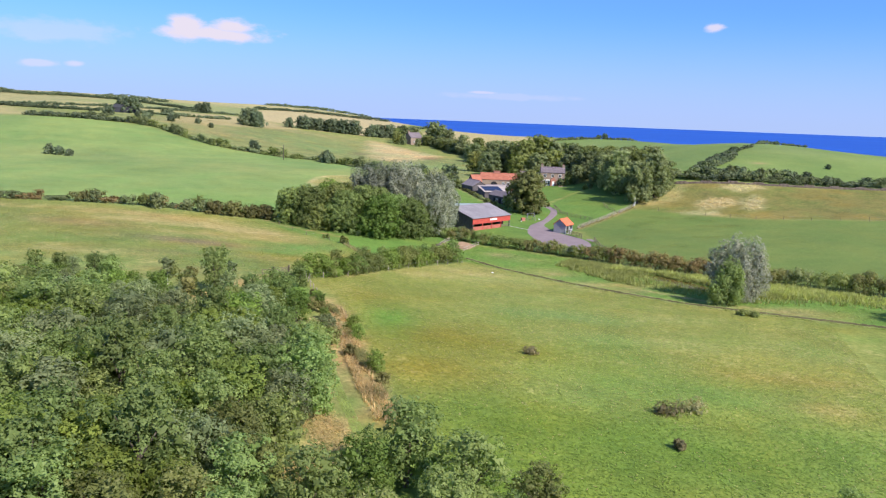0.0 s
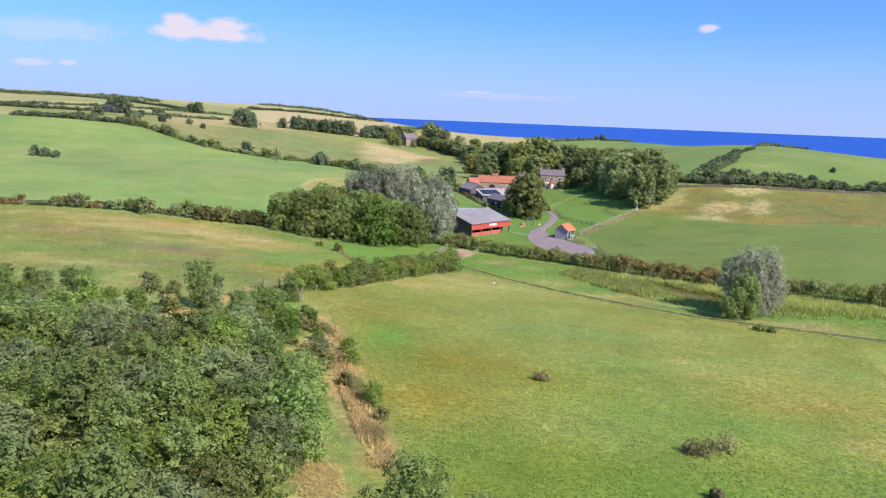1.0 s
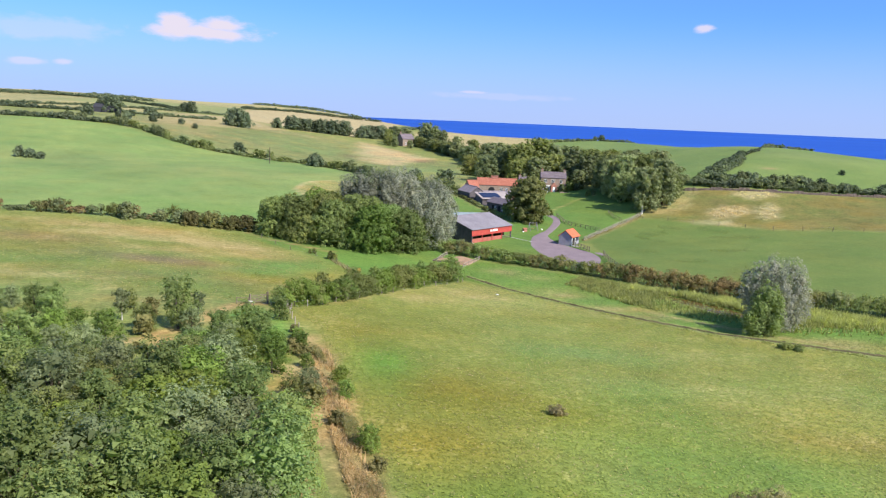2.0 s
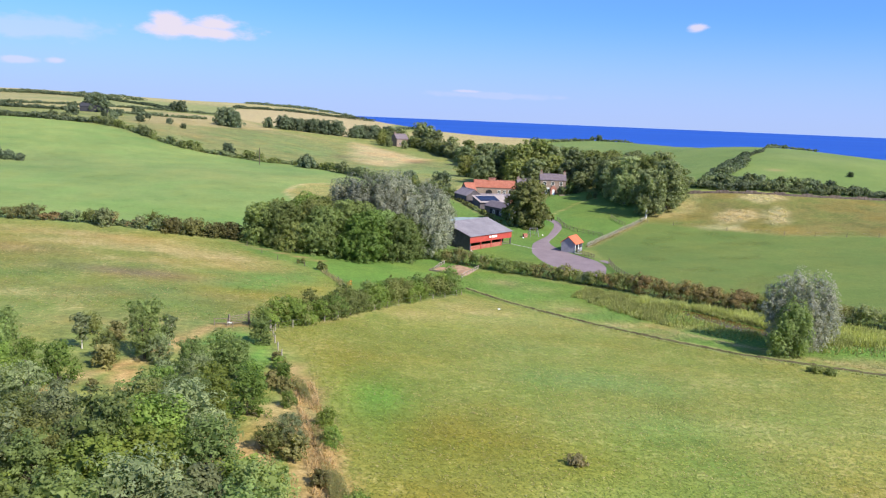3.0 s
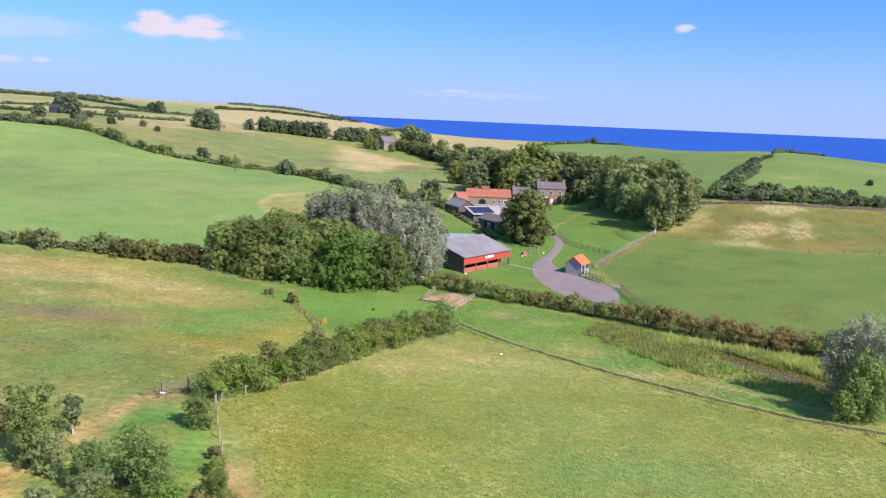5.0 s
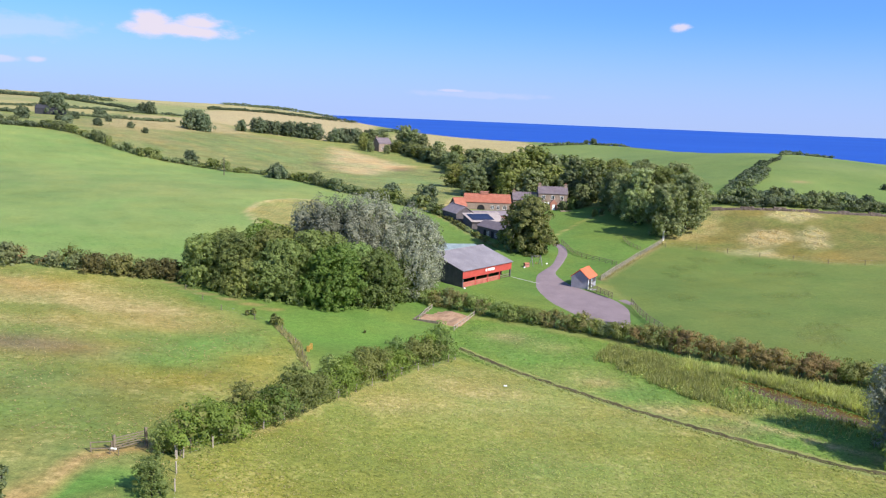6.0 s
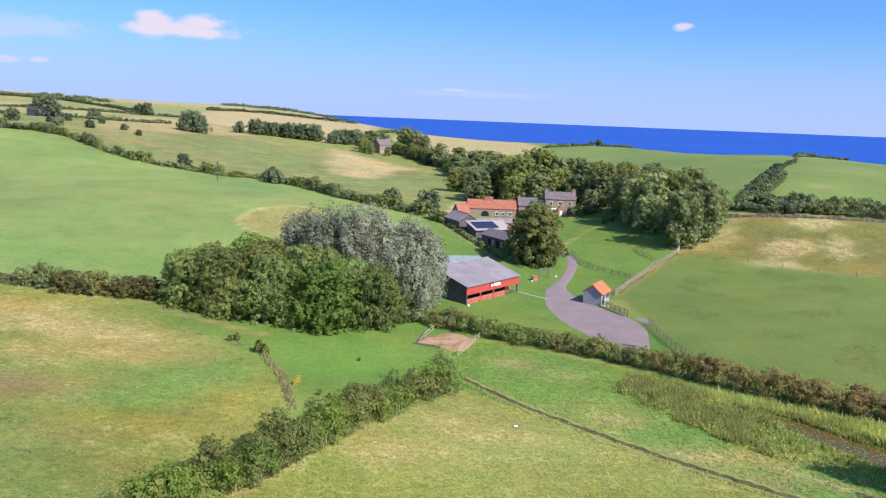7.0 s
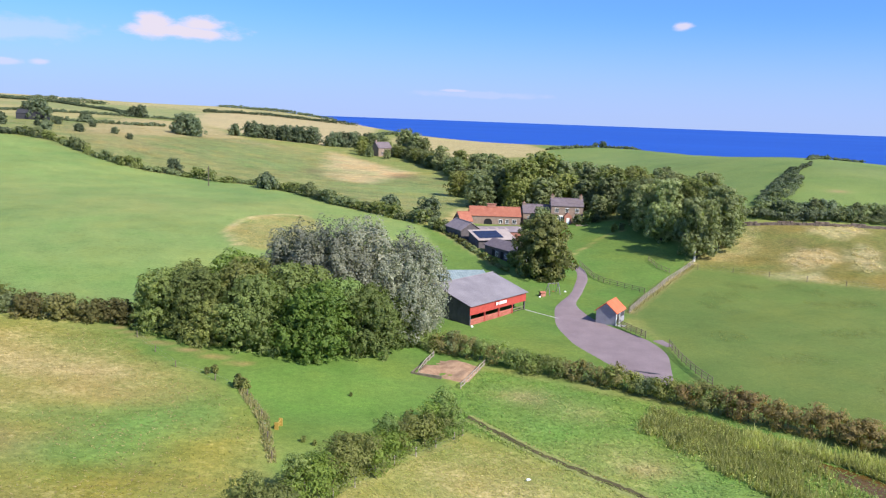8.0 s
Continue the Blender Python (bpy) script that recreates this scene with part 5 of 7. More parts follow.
for i, (line, tall) in enumerate((([(-340, 590), (-311, 565), (-255, 522), (-215, 506)], 3.0), ([(-215, 415), (-198, 408), (-168, 404), (-155, 406)], 3.2), ([(-200, 520), (-177, 518), (-160, 540), (-150, 560)], 2.5),
                                  ([(-190, 800), (-168, 831), (-136, 845), (-89, 846), (-60, 850)], 4.0), ([(-330, 590), (-260, 620), (-195, 640), (-170, 655)], 2.5), ([(-195, 645), (-230, 700), (-300, 760), (-420, 775)], 3.0),
                                  ([(-430, 775), (-382, 753), (-357, 766), (-306, 785), (-268, 783)], 5.0), ([(-200, 900), (-178, 905), (-148, 925), (-120, 935), (-62, 940)], 4.0), ([(-20, 745), (-30, 700), (-40, 600)], 3.0), ([(-520, 800), (-470, 780), (-430, 775)], 6.0))):
    hedge(line, tall * 0.72, tall * 1.5, ("far",), 0.36, "thin dark hedgerow on the far western hills", 220 + i, per=80, step=1.9, gaps=0.0, ragged=0.3)

# taller shrubs standing in the meadow hedge
for x, y, k, sc in ((-19.6, 125.0, 2, 0.72), (-17.4, 130.2, 4, 0.8), (-13.6, 138.2, 4, 0.85), (-10.6, 143.6, 0, 0.72), (-7.0, 150.2, 4, 0.78), (-3.6, 156.0, 0, 0.72), (0.6, 161.8, 2, 0.74), (2.2, 164.6, 0, 0.8), (-15.4, 134.2, 8, 0.62)):
    plant(young[k], x, y, sc, group="shrubs in the meadow hedge", label=("bright " if k in (2, 8) else "") + "green bushy shrub standing in the meadow hedge")


# ---- barn with the grey roof: open red front ----
def corrugated(x0, x1, y0, z0, y1, z1, thick=0.06, pitch=0.5):
    """A ribbed sheet roof from the line (y0, z0) to (y1, z1), its ribs running up the slope."""
    n = int((x1 - x0) / pitch) * 2
    V, F = [], []
    for i in range(n + 1):
        x = x0 + (x1 - x0) * i / n
        d = 0.035 if i % 2 else 0.0
        V += [(x, y0, z0 + d), (x, y1, z1 + d), (x, y0, z0 - thick), (x, y1, z1 - thick)]
    for i in range(n):
        a = 4 * i
        F += [(a, a + 4, a + 5, a + 1), (a + 2, a + 3, a + 7, a + 6), (a, a + 2, a + 6, a + 4), (a + 1, a + 5, a + 7, a + 3)]
    F += [(0, 1, 3, 2), (4 * n, 4 * n + 2, 4 * n + 3, 4 * n + 1)]
    return V, F


def build_barn():
    b = thing("barn", 7.9, 207.5, 0.1, math.degrees(math.atan2(12.1, 10.7)), "open-fronted red barn with a grey sheet roof on the lawn", "barn")
    W, D, E, R = 16.0, 7.6, 3.55, 5.95
    back = 10.6
    part("side_wall", prism([(0.0, -0.3), (back, -0.3), (back, 3.9), (D, R - 0.12), (0.0, E - 0.12)], "x", 0.0, 0.16), M_DARKWOOD, b, "dark boarded side wall")
    part("side_wall", prism([(2.2, -0.3), (back, -0.3), (back, 3.9), (D, R - 0.12), (2.2, E + 0.5)], "x", W - 0.16, W), M_DARKWOOD, b, "dark boarded side wall")
    part("back_wall", boxes((0.16, back - 0.15, -0.3, W - 0.16, back, 3.85)), M_DARKWOOD, b)
    V, F = corrugated(-0.35, W + 0.35, -0.45, E - 0.02, D, R)
    part("roof", mesh_of("roof", V, F, M_SHEET), None, b, "grey corrugated sheet roof")
    V, F = corrugated(-0.35, W + 0.35, D + 0.02, R, back + 0.3, 3.95)
    part("roof", mesh_of("roof", V, F, M_SHEET), None, b)
    part("ridge_cap", prism([(D - 0.25, R - 0.02), (D, R + 0.12), (D + 0.25, R - 0.02)], "x", -0.4, W + 0.4), M_SHEET, b)
    part("fascia", boxes((-0.1, -0.12, 1.95, W + 0.1, -0.02, E - 0.1)), M_RED, b, "red painted fascia boards")
    for x in (0.1, 4.1, 8.1, 12.1, W - 0.1):
        part("post", boxes((x - 0.12, -0.06, -0.3, x + 0.12, 0.2, E - 0.2)), M_DARKWOOD if x < 1 or x > 15 else M_RED, b)
    for x0, x1 in ((0.25, 3.95), (4.25, 7.95), (8.25, 11.95)):
        for k in range(3):
            part("board", boxes((x0, 0.0, 0.02 + 0.42 * k, x1, 0.06, 0.40 + 0.42 * k)), M_REDBOARD, b)
    part("gate", boxes((12.3, 0.05, 0.1, 15.8, 0.1, 0.25), (12.3, 0.05, 0.5, 15.8, 0.1, 0.62), (12.3, 0.05, 0.95, 15.8, 0.1, 1.08)), M_TIMBER, b)
    part("floor", boxes((0.2, 0.2, -0.2, W - 0.2, back - 0.2, 0.06)), M_EARTH, b)
    s = part("sign", boxes((6.9, -0.17, 2.45, 10.2, -0.13, 3.25)), M_RED, b, "sign with worn white lettering")
    for i, (x, w, h) in enumerate(((7.05, 0.34, 0.52), (7.5, 0.16, 0.52), (7.95, 0.34, 0.55), (8.4, 0.3, 0.55), (8.8, 0.34, 0.55), (9.2, 0.3, 0.55), (9.6, 0.42, 0.5))):
        part("bar", boxes((x, -0.2, 2.55, x + w, -0.172, 2.55 + h)), M_WHITE, s)
    # stock rails and a feed trough inside
    part("manger", boxes((1.0, 5.0, 0.06, 11.0, 5.6, 0.8), bevel=0.03), M_TIMBER, b)
    return b


build_barn()

# bales and odd things standing in the barn's front
for x, y, w, mat, lab in ((9.6, 208.2, 0.7, M_WHITE, "white plastic drum beside the barn"), ):
    d = thing("drum", 8.3, 206.9, 0.1, 0, lab, "drum")
    part("body", boxes((-0.2, -0.2, 0, 0.2, 0.2, 0.45), bevel=0.08), mat, d)


def build_back_shed():
    b = thing("shed", 3.2, 224.2, 0.6, 9, "low shed with a weathered blue-grey sheet roof behind the barn", "shed")
    part("wall", prism([(0, -0.6), (0, 3.6), (5.5, 4.3), (5.5, -0.6)], "x", 0.15, 9.4), M_DARKWOOD, b)
    V, F = corrugated(-0.2, 9.8, -0.3, 3.66, 5.8, 4.5)
    part("roof", mesh_of("roof", V, F, M_BLUESHEET), None, b, "streaked blue-grey corrugated roof")
    return b


build_back_shed()
d = thing("tank", 1.2, 222.0, ground_z(1.2, 222), 20, "faded red oil tank behind the barn", "tank")
part("body", boxes((-1.4, -0.8, 0.3, 1.4, 0.8, 3.5), bevel=0.25), M_RED, d)
part("cradle", boxes((-1.2, -0.7, -0.3, -0.9, 0.7, 0.35), (0.9, -0.7, -0.3, 1.2, 0.7, 0.35)), M_CONCRETE, d)


# ---- little shelter beside the drive ----
def build_shelter():
    s = thing("shelter", 29.9, 212.9, 0.0, math.degrees(math.atan2(-0.53, 0.85)), "small grey shelter with a bright orange tiled roof", "shelter")
    W, D, E, R = 3.5, 4.6, 2.3, 3.75
    part("gable_wall", prism([(0, -0.3), (W, -0.3), (W, E), (W / 2, R - 0.08), (0, E)], "y", 0, 0.15), M_GREYWALL, s, "grey boarded gable wall")
    part("gable_wall", prism([(0, -0.3), (W, -0.3), (W, E), (W / 2, R - 0.08), (0, E)], "y", D - 0.15, D), M_GREYWALL, s)
    part("side_wall", boxes((0, 0.15, -0.3, 0.15, D - 0.15, E)), M_GREYWALL, s)
    part("low_wall", boxes((W - 0.15, 2.4, -0.3, W, D - 0.15, 1.0)), M_GREYWALL, s)
    part("post", boxes((W - 0.16, 2.2, -0.3, W, 2.36, E)), M_WHITE, s, "white corner post")
    part("post", boxes((W - 0.02, -0.03, -0.3, W + 0.1, 0.14, E)), M_WHITE, s, "white corner post")
    part("beam", boxes((W - 0.18, 0.15, E - 0.2, W, D - 0.15, E)), M_TIMBER, s)
    part("bench", boxes((0.2, 0.6, 0.35, 0.7, D - 0.6, 0.45), (0.2, 0.7, -0.1, 0.6, 0.8, 0.35), (0.2, D - 0.8, -0.1, 0.6, D - 0.7, 0.35)), M_TIMBER, s)
    part("floor", boxes((0.15, 0.15, -0.2, W + 1.4, D - 0.15, 0.07)), M_CONCRETE, s)
    for side in (-1, 1):
        x_e, x_r = W / 2 + side * (W / 2 + 0.25), W / 2
        bm = prism([(x_e, E - 0.16), (x_r, R), (x_r, R + 0.12), (x_e, E - 0.04)], "y", -0.25, D + 0.25)
        part("roof", bm, M_NEWTILE, s, "bright orange clay tile roof slope")
        for k in range(5):
            f = (k + 0.6) / 5.4
            x, z = x_e + (x_r - x_e) * f, E - 0.04 + (R + 0.16 - E) * f
            part("tile_course", boxes((x - 0.05, -0.26, z - 0.01, x + 0.05, D + 0.26, z + 0.045)), M_NEWTILE, s)
    part("ridge_tile", boxes((W / 2 - 0.12, -0.27, R + 0.06, W / 2 + 0.12, D + 0.27, R + 0.17), bevel=0.03), M_NEWTILE, s)
    return s


build_shelter()


# ---- houses and farm ranges ----
def window(parent, x, z, w, h, y, mat=M_WHITE):
    o = part("window", boxes((x - w / 2 - 0.07, y - 0.06, z - 0.07, x + w / 2 + 0.07, y + 0.02, z), (x - w / 2 - 0.07, y - 0.06, z + h, x + w / 2 + 0.07, y + 0.02, z + h + 0.07),
                             (x - w / 2 - 0.07, y - 0.06, z, x - w / 2, y + 0.02, z + h), (x + w / 2, y - 0.06, z, x + w / 2 + 0.07, y + 0.02, z + h), (x - 0.03, y - 0.05, z, x + 0.03, y + 0.02, z + h)), mat, parent)
    part("pane", boxes((x - w / 2, y - 0.03, z, x + w / 2, y + 0.01, z + h)), M_GLASS, o)
    part("sill", boxes((x - w / 2 - 0.12, y - 0.14, z - 0.16, x + w / 2 + 0.12, y, z - 0.07)), M_STONE, o)


def gabled(name, x, y, z, rz, W, D, E, R, wall, roof, label, category, courses=9, over=0.2):
    """A gabled range: ridge along its local x."""
    b = thing(name, x, y, z, rz, label, category)
    part("wall", boxes((0, 0, -1.0, W, 0.4, E)), wall, b)
    part("wall", boxes((0, D - 0.4, -1.0, W, D, E)), wall, b)
    for a in (0.0, W - 0.4):
        part("gable_wall", prism([(0.4, -1.0), (D - 0.4, -1.0), (D - 0.4, E), (D / 2, R - 0.2), (0.4, E)], "x", a, a + 0.4), wall, b)
    for y0, y1 in ((-over, D / 2), (D + over, D / 2)):
        z0 = E - over * (R - E) / (D / 2)
        part("roof", prism([(y0, z0), (y1, R), (y1, R + 0.14), (y0, z0 + 0.14)], "x", -0.15, W + 0.15), roof, b)
        for k in range(courses):
            f = (k + 0.5) / courses
            yy, zz = y0 + (y1 - y0) * f, z0 + 0.14 + (R - z0) * f
            part("tile_course", boxes((-0.16, yy - 0.04, zz - 0.03, W + 0.16, yy + 0.04, zz + 0.035)), roof, b)
    part("ridge", boxes((-0.16, D / 2 - 0.14, R + 0.06, W + 0.16, D / 2 + 0.14, R + 0.2), bevel=0.03), roof, b)
    return b


def chimney(parent, x, y, z, h):
    c = part("chimney", boxes((x - 0.45, y - 0.35, z - 0.6, x + 0.45, y + 0.35, z + h), (x - 0.52, y - 0.42, z + h - 0.2, x + 0.52, y + 0.42, z + h - 0.06)), M_STONE, parent)
    V, F = tubes([(((x, y, z + h - 0.05), (x, y, z + h + 0.4)), (0.14, 0.12))], 8)
    part("chimney_pot", mesh_of("chimney_pot", V, F, M_BRICK), None, c)


house = gabled("farmhouse", 36.4, 302.6, 5.3, -3, 8.9, 5.2, 4.9, 6.75, M_STONE, M_SLATE, "stone farmhouse with a slate roof and two chimneys", "house")
chimney(house, 0.45, 2.6, 6.75, 0.9)
chimney(house, 8.45, 2.6, 6.75, 0.9)
for x in (1.6, 4.4, 7.2):
    window(house, x, 3.1, 0.9, 1.1, 0.0)
window(house, 1.6, 0.8, 1.0, 1.3, 0.0)
window(house, 6.9, 0.8, 1.0, 1.3, 0.0)
porch = part("porch", prism([(3.6, -0.6), (5.6, -0.6), (5.6, 2.2), (4.6, 3.2), (3.6, 2.2)], "y", -1.4, 0.0), M_BRICK, house, "red brick porch")
part("door", boxes((4.2, -1.46, -0.4, 5.0, -1.41, 1.7)), M_WHITE, porch)
for x in (2.3, 2.9):
    part("bay_pane", boxes((x - 0.22, -0.55, 0.3, x + 0.22, -0.5, 1.9)), M_GLASS, house)
part("bay", boxes((1.9, -0.5, -0.5, 3.3, 0.0, 2.2)), M_WHITE, house, "white painted bay")

wing = gabled("house_wing", 28.8, 304.0, 4.9, 0, 7.5, 5.0, 2.9, 5.0, M_STONE, M_SLATE, "lower stone wing of the farmhouse with slate roof", "house")
chimney(wing, 0.4, 2.5, 5.0, 0.5)
for x in (1.6, 4.2, 6.2):
    window(wing, x, 0.9, 0.8, 1.0, 0.0)

redbarn = gabled("long_barn", 13.7, 302.0, 4.5, 0, 14.2, 7.0, 2.3, 4.45, M_STONE, M_PANTILE, "long stone barn with an orange pantile roof", "barn", courses=12)
arch = [(3.9, -0.9), (6.2, -0.9)] + [(5.05 + 1.15 * math.cos(a), 0.55 + 1.0 * math.sin(a)) for a in np.linspace(0, math.pi, 9)]
# flat black slab on the wall, painted as the arch's inner shade
part("arch_door", prism(arch, "y", -0.04, 0.02), M_OPENING_SHADE, redbarn, "flat black arch painted as the shade of a cart opening")
for x, w in ((8.6, 0.9), (10.4, 0.8), (12.4, 1.0)):
    window(redbarn, x, 0.3, w, 1.0, 0.0, M_WHITE)
part("louvre", boxes((5.0, 3.0, 4.4, 7.4, 4.0, 5.2), (4.8, 2.9, 5.2, 7.6, 4.1, 5.35)), M_BRICK, redbarn, "rusty ridge ventilator")

# yard ranges, their backs in one line towards the west
cart = gabled("cart_shed", 14.9, 277.6, 3.7, 111.5, 9.5, 5.4, 2.5, 4.3, M_DARKWOOD, M_LILAC, "old cart shed with a lilac-grey sheet roof and dark walls", "shed", courses=0)
gabled("dairy", 10.4, 288.2, 4.0, 21, 3.4, 4.6, 2.9, 5.0, M_STONE, M_PANTILE, "small stone dairy with an orange pantile roof", "shed", courses=7)


def build_solar_shed():
    b = thing("solar_shed", 13.7, 268.0, 3.0, 20.5, "long farm shed with solar panels on a pale sheet roof", "shed")
    W, D, z0, z1 = 10.0, 6.2, 2.15, 3.65
    part("wall", prism([(0.2, -0.8), (D - 0.2, -0.8), (D - 0.2, z1 - 0.1), (0.2, z0 - 0.1)], "x", 0.1, W - 0.1), M_DARKWOOD, b)
    V, F = corrugated(-0.2, W + 0.2, -0.3, z0 - 0.03, D + 0.2, z1 + 0.04)
    part("roof", mesh_of("roof", V, F, M_CREAM), None, b, "pale cream sheet roof")
    slope = (z1 - z0) / D

    def on(y, up):
        return z0 + y * slope + up
    arr = part("solar_array", prism([(0.9, on(0.9, 0.09)), (5.2, on(5.2, 0.09)), (5.2, on(5.2, 0.12)), (0.9, on(0.9, 0.12))], "x", 0.6, 7.0), M_PANEL, b, "array of dark blue solar panels")
    for i in range(6):
        for j in range(3):
            x, y = 0.65 + i * 1.06, 0.95 + j * 1.42
            part("solar_panel", prism([(y, on(y, 0.125)), (y + 1.38, on(y + 1.38, 0.125)), (y + 1.38, on(y + 1.38, 0.15)), (y, on(y, 0.15))], "x", x, x + 1.03), M_PANEL, arr)
    return b


build_solar_shed()


def build_byre():
    b = thing("byre", 14.9, 264.6, 2.7, -60.6, "low slate-roofed byre with dark walls and grey gables", "shed")
    W = 12.0
    part("wall", boxes((0, 0, -1.2, W, 0.2, 2.1), (0, 4.8, -1.2, W, 5.0, 2.1)), M_DARKWOOD, b, "dark weathered boards")
    for x in (0.0, W - 0.2):
        part("gable_wall", prism([(0.2, -1.2), (4.8, -1.2), (4.8, 2.1), (2.5, 3.3), (0.2, 2.1)], "x", x, x + 0.2), M_GREYWALL, b, "lavender-grey painted gable")
    for y0, y1 in ((-0.3, 2.5), (5.3, 2.5)):
        part("roof", prism([(y0, 1.95), (y1, 3.42), (y1, 3.52), (y0, 2.05)], "x", -0.2, W + 0.2), M_SLATE, b)
    # doorways are black slabs on the boards, their shade in the colour
    for x in (3.0, 6.4):
        part("door", boxes((x, -0.04, -0.9, x + 1.1, 0.0, 1.4)), M_OPENING_SHADE, b)
    for x in (5.0, 8.6):
        window(b, x, 0.2, 0.8, 0.9, 0.0)
    return b


build_byre()
lean = thing("lean_to", 15.2, 277.2, 3.5, 14, "grey sheet-roofed lean-to in the farmyard", "shed")
part("wall", boxes((0.1, 0.1, -0.8, 11.0, 4.4, 2.2)), M_BRICK, lean)
V, F = corrugated(-0.1, 11.2, -0.2, 2.25, 4.6, 3.0)
part("roof", mesh_of("roof", V, F, M_LILAC), None, lean)
for x in (2.0, 4.4, 6.8):
    part("skylight", prism([(1.0, 2.52), (3.4, 2.88), (3.4, 2.94), (1.0, 2.58)], "x", x, x + 0.7), M_CREAM, lean)
# odds and ends in the yard
for x, y, w, mat, lab, cat in ((23.6, 290.5, 0.8, M_WHITE, "white tank standing in the farmyard", "tank"), (26.2, 293.0, 0.7, M_CREAM, "pale stacked sacks in the farmyard", "sacks"), (21.5, 293.5, 0.6, M_WHITE, "white trailer box in the farmyard", "trailer")):
    o = thing(cat, x, y, ground_z(x, y), 15, lab, cat)
    part("body", boxes((-w, -w * 0.7, -0.05, w, w * 0.7, w * 1.5), bevel=0.08), mat, o)

# cottage up the gully and the far barn on the hill
cot = gabled("cottage", -22.5, 516, 10.6, 40, 9.0, 6.5, 4.4, 7.4, M_STONE, M_SLATE, "grey stone cottage among trees up the valley", "house", courses=3)
chimney(cot, 0.5, 3.2, 7.4, 1.0)
window(cot, 2.4, 1.0, 1.0, 1.2, 0.0)
window(cot, 6.4, 1.0, 1.0, 1.2, 0.0)
far_barn = gabled("far_barn", -206, 500, ground_z(-200, 500), 10, 14.0, 8.0, 3.0, 5.0, M_TAR, M_TAR, "dark barn under trees on the far hill", "barn", courses=2)


# ---- fences ----
def fence(line, label, tall=1.15, rails=3, gap=1.8, wire=False, name="fence", wood=M_TIMBER):
    pts = along(line, gap)
    pts.append(line[-1])
    ob = thing(name, pts[0][0], pts[0][1], ground_z(*pts[0]), 0, label, "fence")
    ox, oy, oz = pts[0][0], pts[0][1], ground_z(*pts[0])
    r = random.Random(int(ox * 10 + oy))
    post = None
    for x, y in pts:
        if post is None:
            post = part("post", boxes((-0.05, -0.05, -0.35, 0.05, 0.05, tall), bevel=0.01), wood, ob)
            p = post
        else:
            p = post.copy()
            scene.collection.objects.link(p)
        p.matrix_basis = pose(x - ox, y - oy, ground_z(x, y) - oz, r.uniform(-3, 3), r.uniform(-3, 3), r.uniform(0, 90))
    for k in range(rails):
        h = tall * (0.28 + 0.64 * k / max(1, rails - 1))
        run = [(x - ox, y - oy, ground_z(x, y) - oz + h + r.uniform(-0.03, 0.03)) for x, y in pts]
        if wire:
            V, F = tubes([(run, [0.005] * len(run))], 4)
            part("wire", mesh_of("wire", V, F, M_WIRE), None, ob)
        else:
            for q0, q1 in zip(run, run[1:]):
                V, F = tubes([((q0, q1), (0.05, 0.05))], 4)
                part("rail", mesh_of("rail", V, F, wood), None, ob)
    return ob


fence([(33.2, 211.0), (34.6, 207.2), (36.0, 203.9)], "short post and rail fence beside the shelter", tall=1.3, rails=4, gap=1.3)
fence([(38.4, 199.3), (38.0, 192.6), (38.2, 187), (38.8, 181.7)], "post and rail fence along the turning area", tall=1.3, rails=3)
fence([(35.6, 256), (36.2, 250), (36.4, 245.4), (38.2, 241.1), (44.2, 234.1)], "weathered rail fence round the garden lawn", rails=3)
fence([(37.4, 219.4), (42.8, 229.1), (51.2, 242.4), (60.4, 253.8)], "pale rail fence in long dry grass between garden and paddock", rails=3, wood=M_PALEWOOD)
fence([(51.9, 258.7), (52.2, 253), (53.6, 248.7)], "old dark rail fence in the garden", tall=1.0, rails=2)
fence([(60.3, 250.3), (67, 246.7), (74.6, 241.7), (81.5, 236.6), (90.3, 230.4), (120, 219), (160, 207)], "wire fence across the hillside paddock", rails=2, gap=7.3, wire=True)
fence([(-16.9, 107.1), (-18.7, 113.0), (-20.4, 119.6), (-16.2, 127.0), (-10.4, 139.6), (-2.7, 153.2), (4.4, 162.6)], "post and wire fence between hedge and meadow", rails=2, gap=3.4, wire=True, tall=1.0, wood=M_PALEWOOD)
fence([(-38.5, 186.5), (-30.4, 176.4), (-21, 171), (-17.1, 162.7), (-14.2, 152)], "post and wire fence on a bank of dry grass", rails=2, gap=6.5, wire=True, tall=0.85)
fence([(-27.3, 119.6), (-25.8, 120.2)], "old wooden rail fence by the planting", rails=2, gap=1.5, tall=0.9)
gate = thing("field_gate", -25.6, 120.3, ground_z(-25.6, 120.3), 42, "grey timber field gate standing open", "gate")
for k in range(5):
    part("bar", boxes((0.0, -0.03, 0.2 + 0.22 * k, 2.4, 0.03, 0.27 + 0.22 * k)), M_TIMBER, gate)
part("brace", prism([(0.1, 0.25), (0.25, 0.25), (2.3, 1.1), (2.15, 1.1)], "y", -0.06, -0.03), M_TIMBER, gate)
part("gate_post", boxes((-0.2, -0.1, -0.3, 0.0, 0.1, 1.4)), M_TIMBER, gate)
part("gate_post", boxes((2.45, -0.1, -0.3, 2.65, 0.1, 1.4)), M_TIMBER, gate)
b = thing("notice_board", -25.4, 119.4, ground_z(-25.4, 119.4), -10, "white board lying by the field gate", "board")
part("board", boxes((-0.26, -0.05, 0.5, 0.26, 0.0, 0.64)), M_WHITE, b)
part("leg", boxes((-0.4, 0.0, -0.2, -0.34, 0.05, 0.6), (0.34, 0.0, -0.2, 0.4, 0.05, 0.6)), M_TIMBER, b)
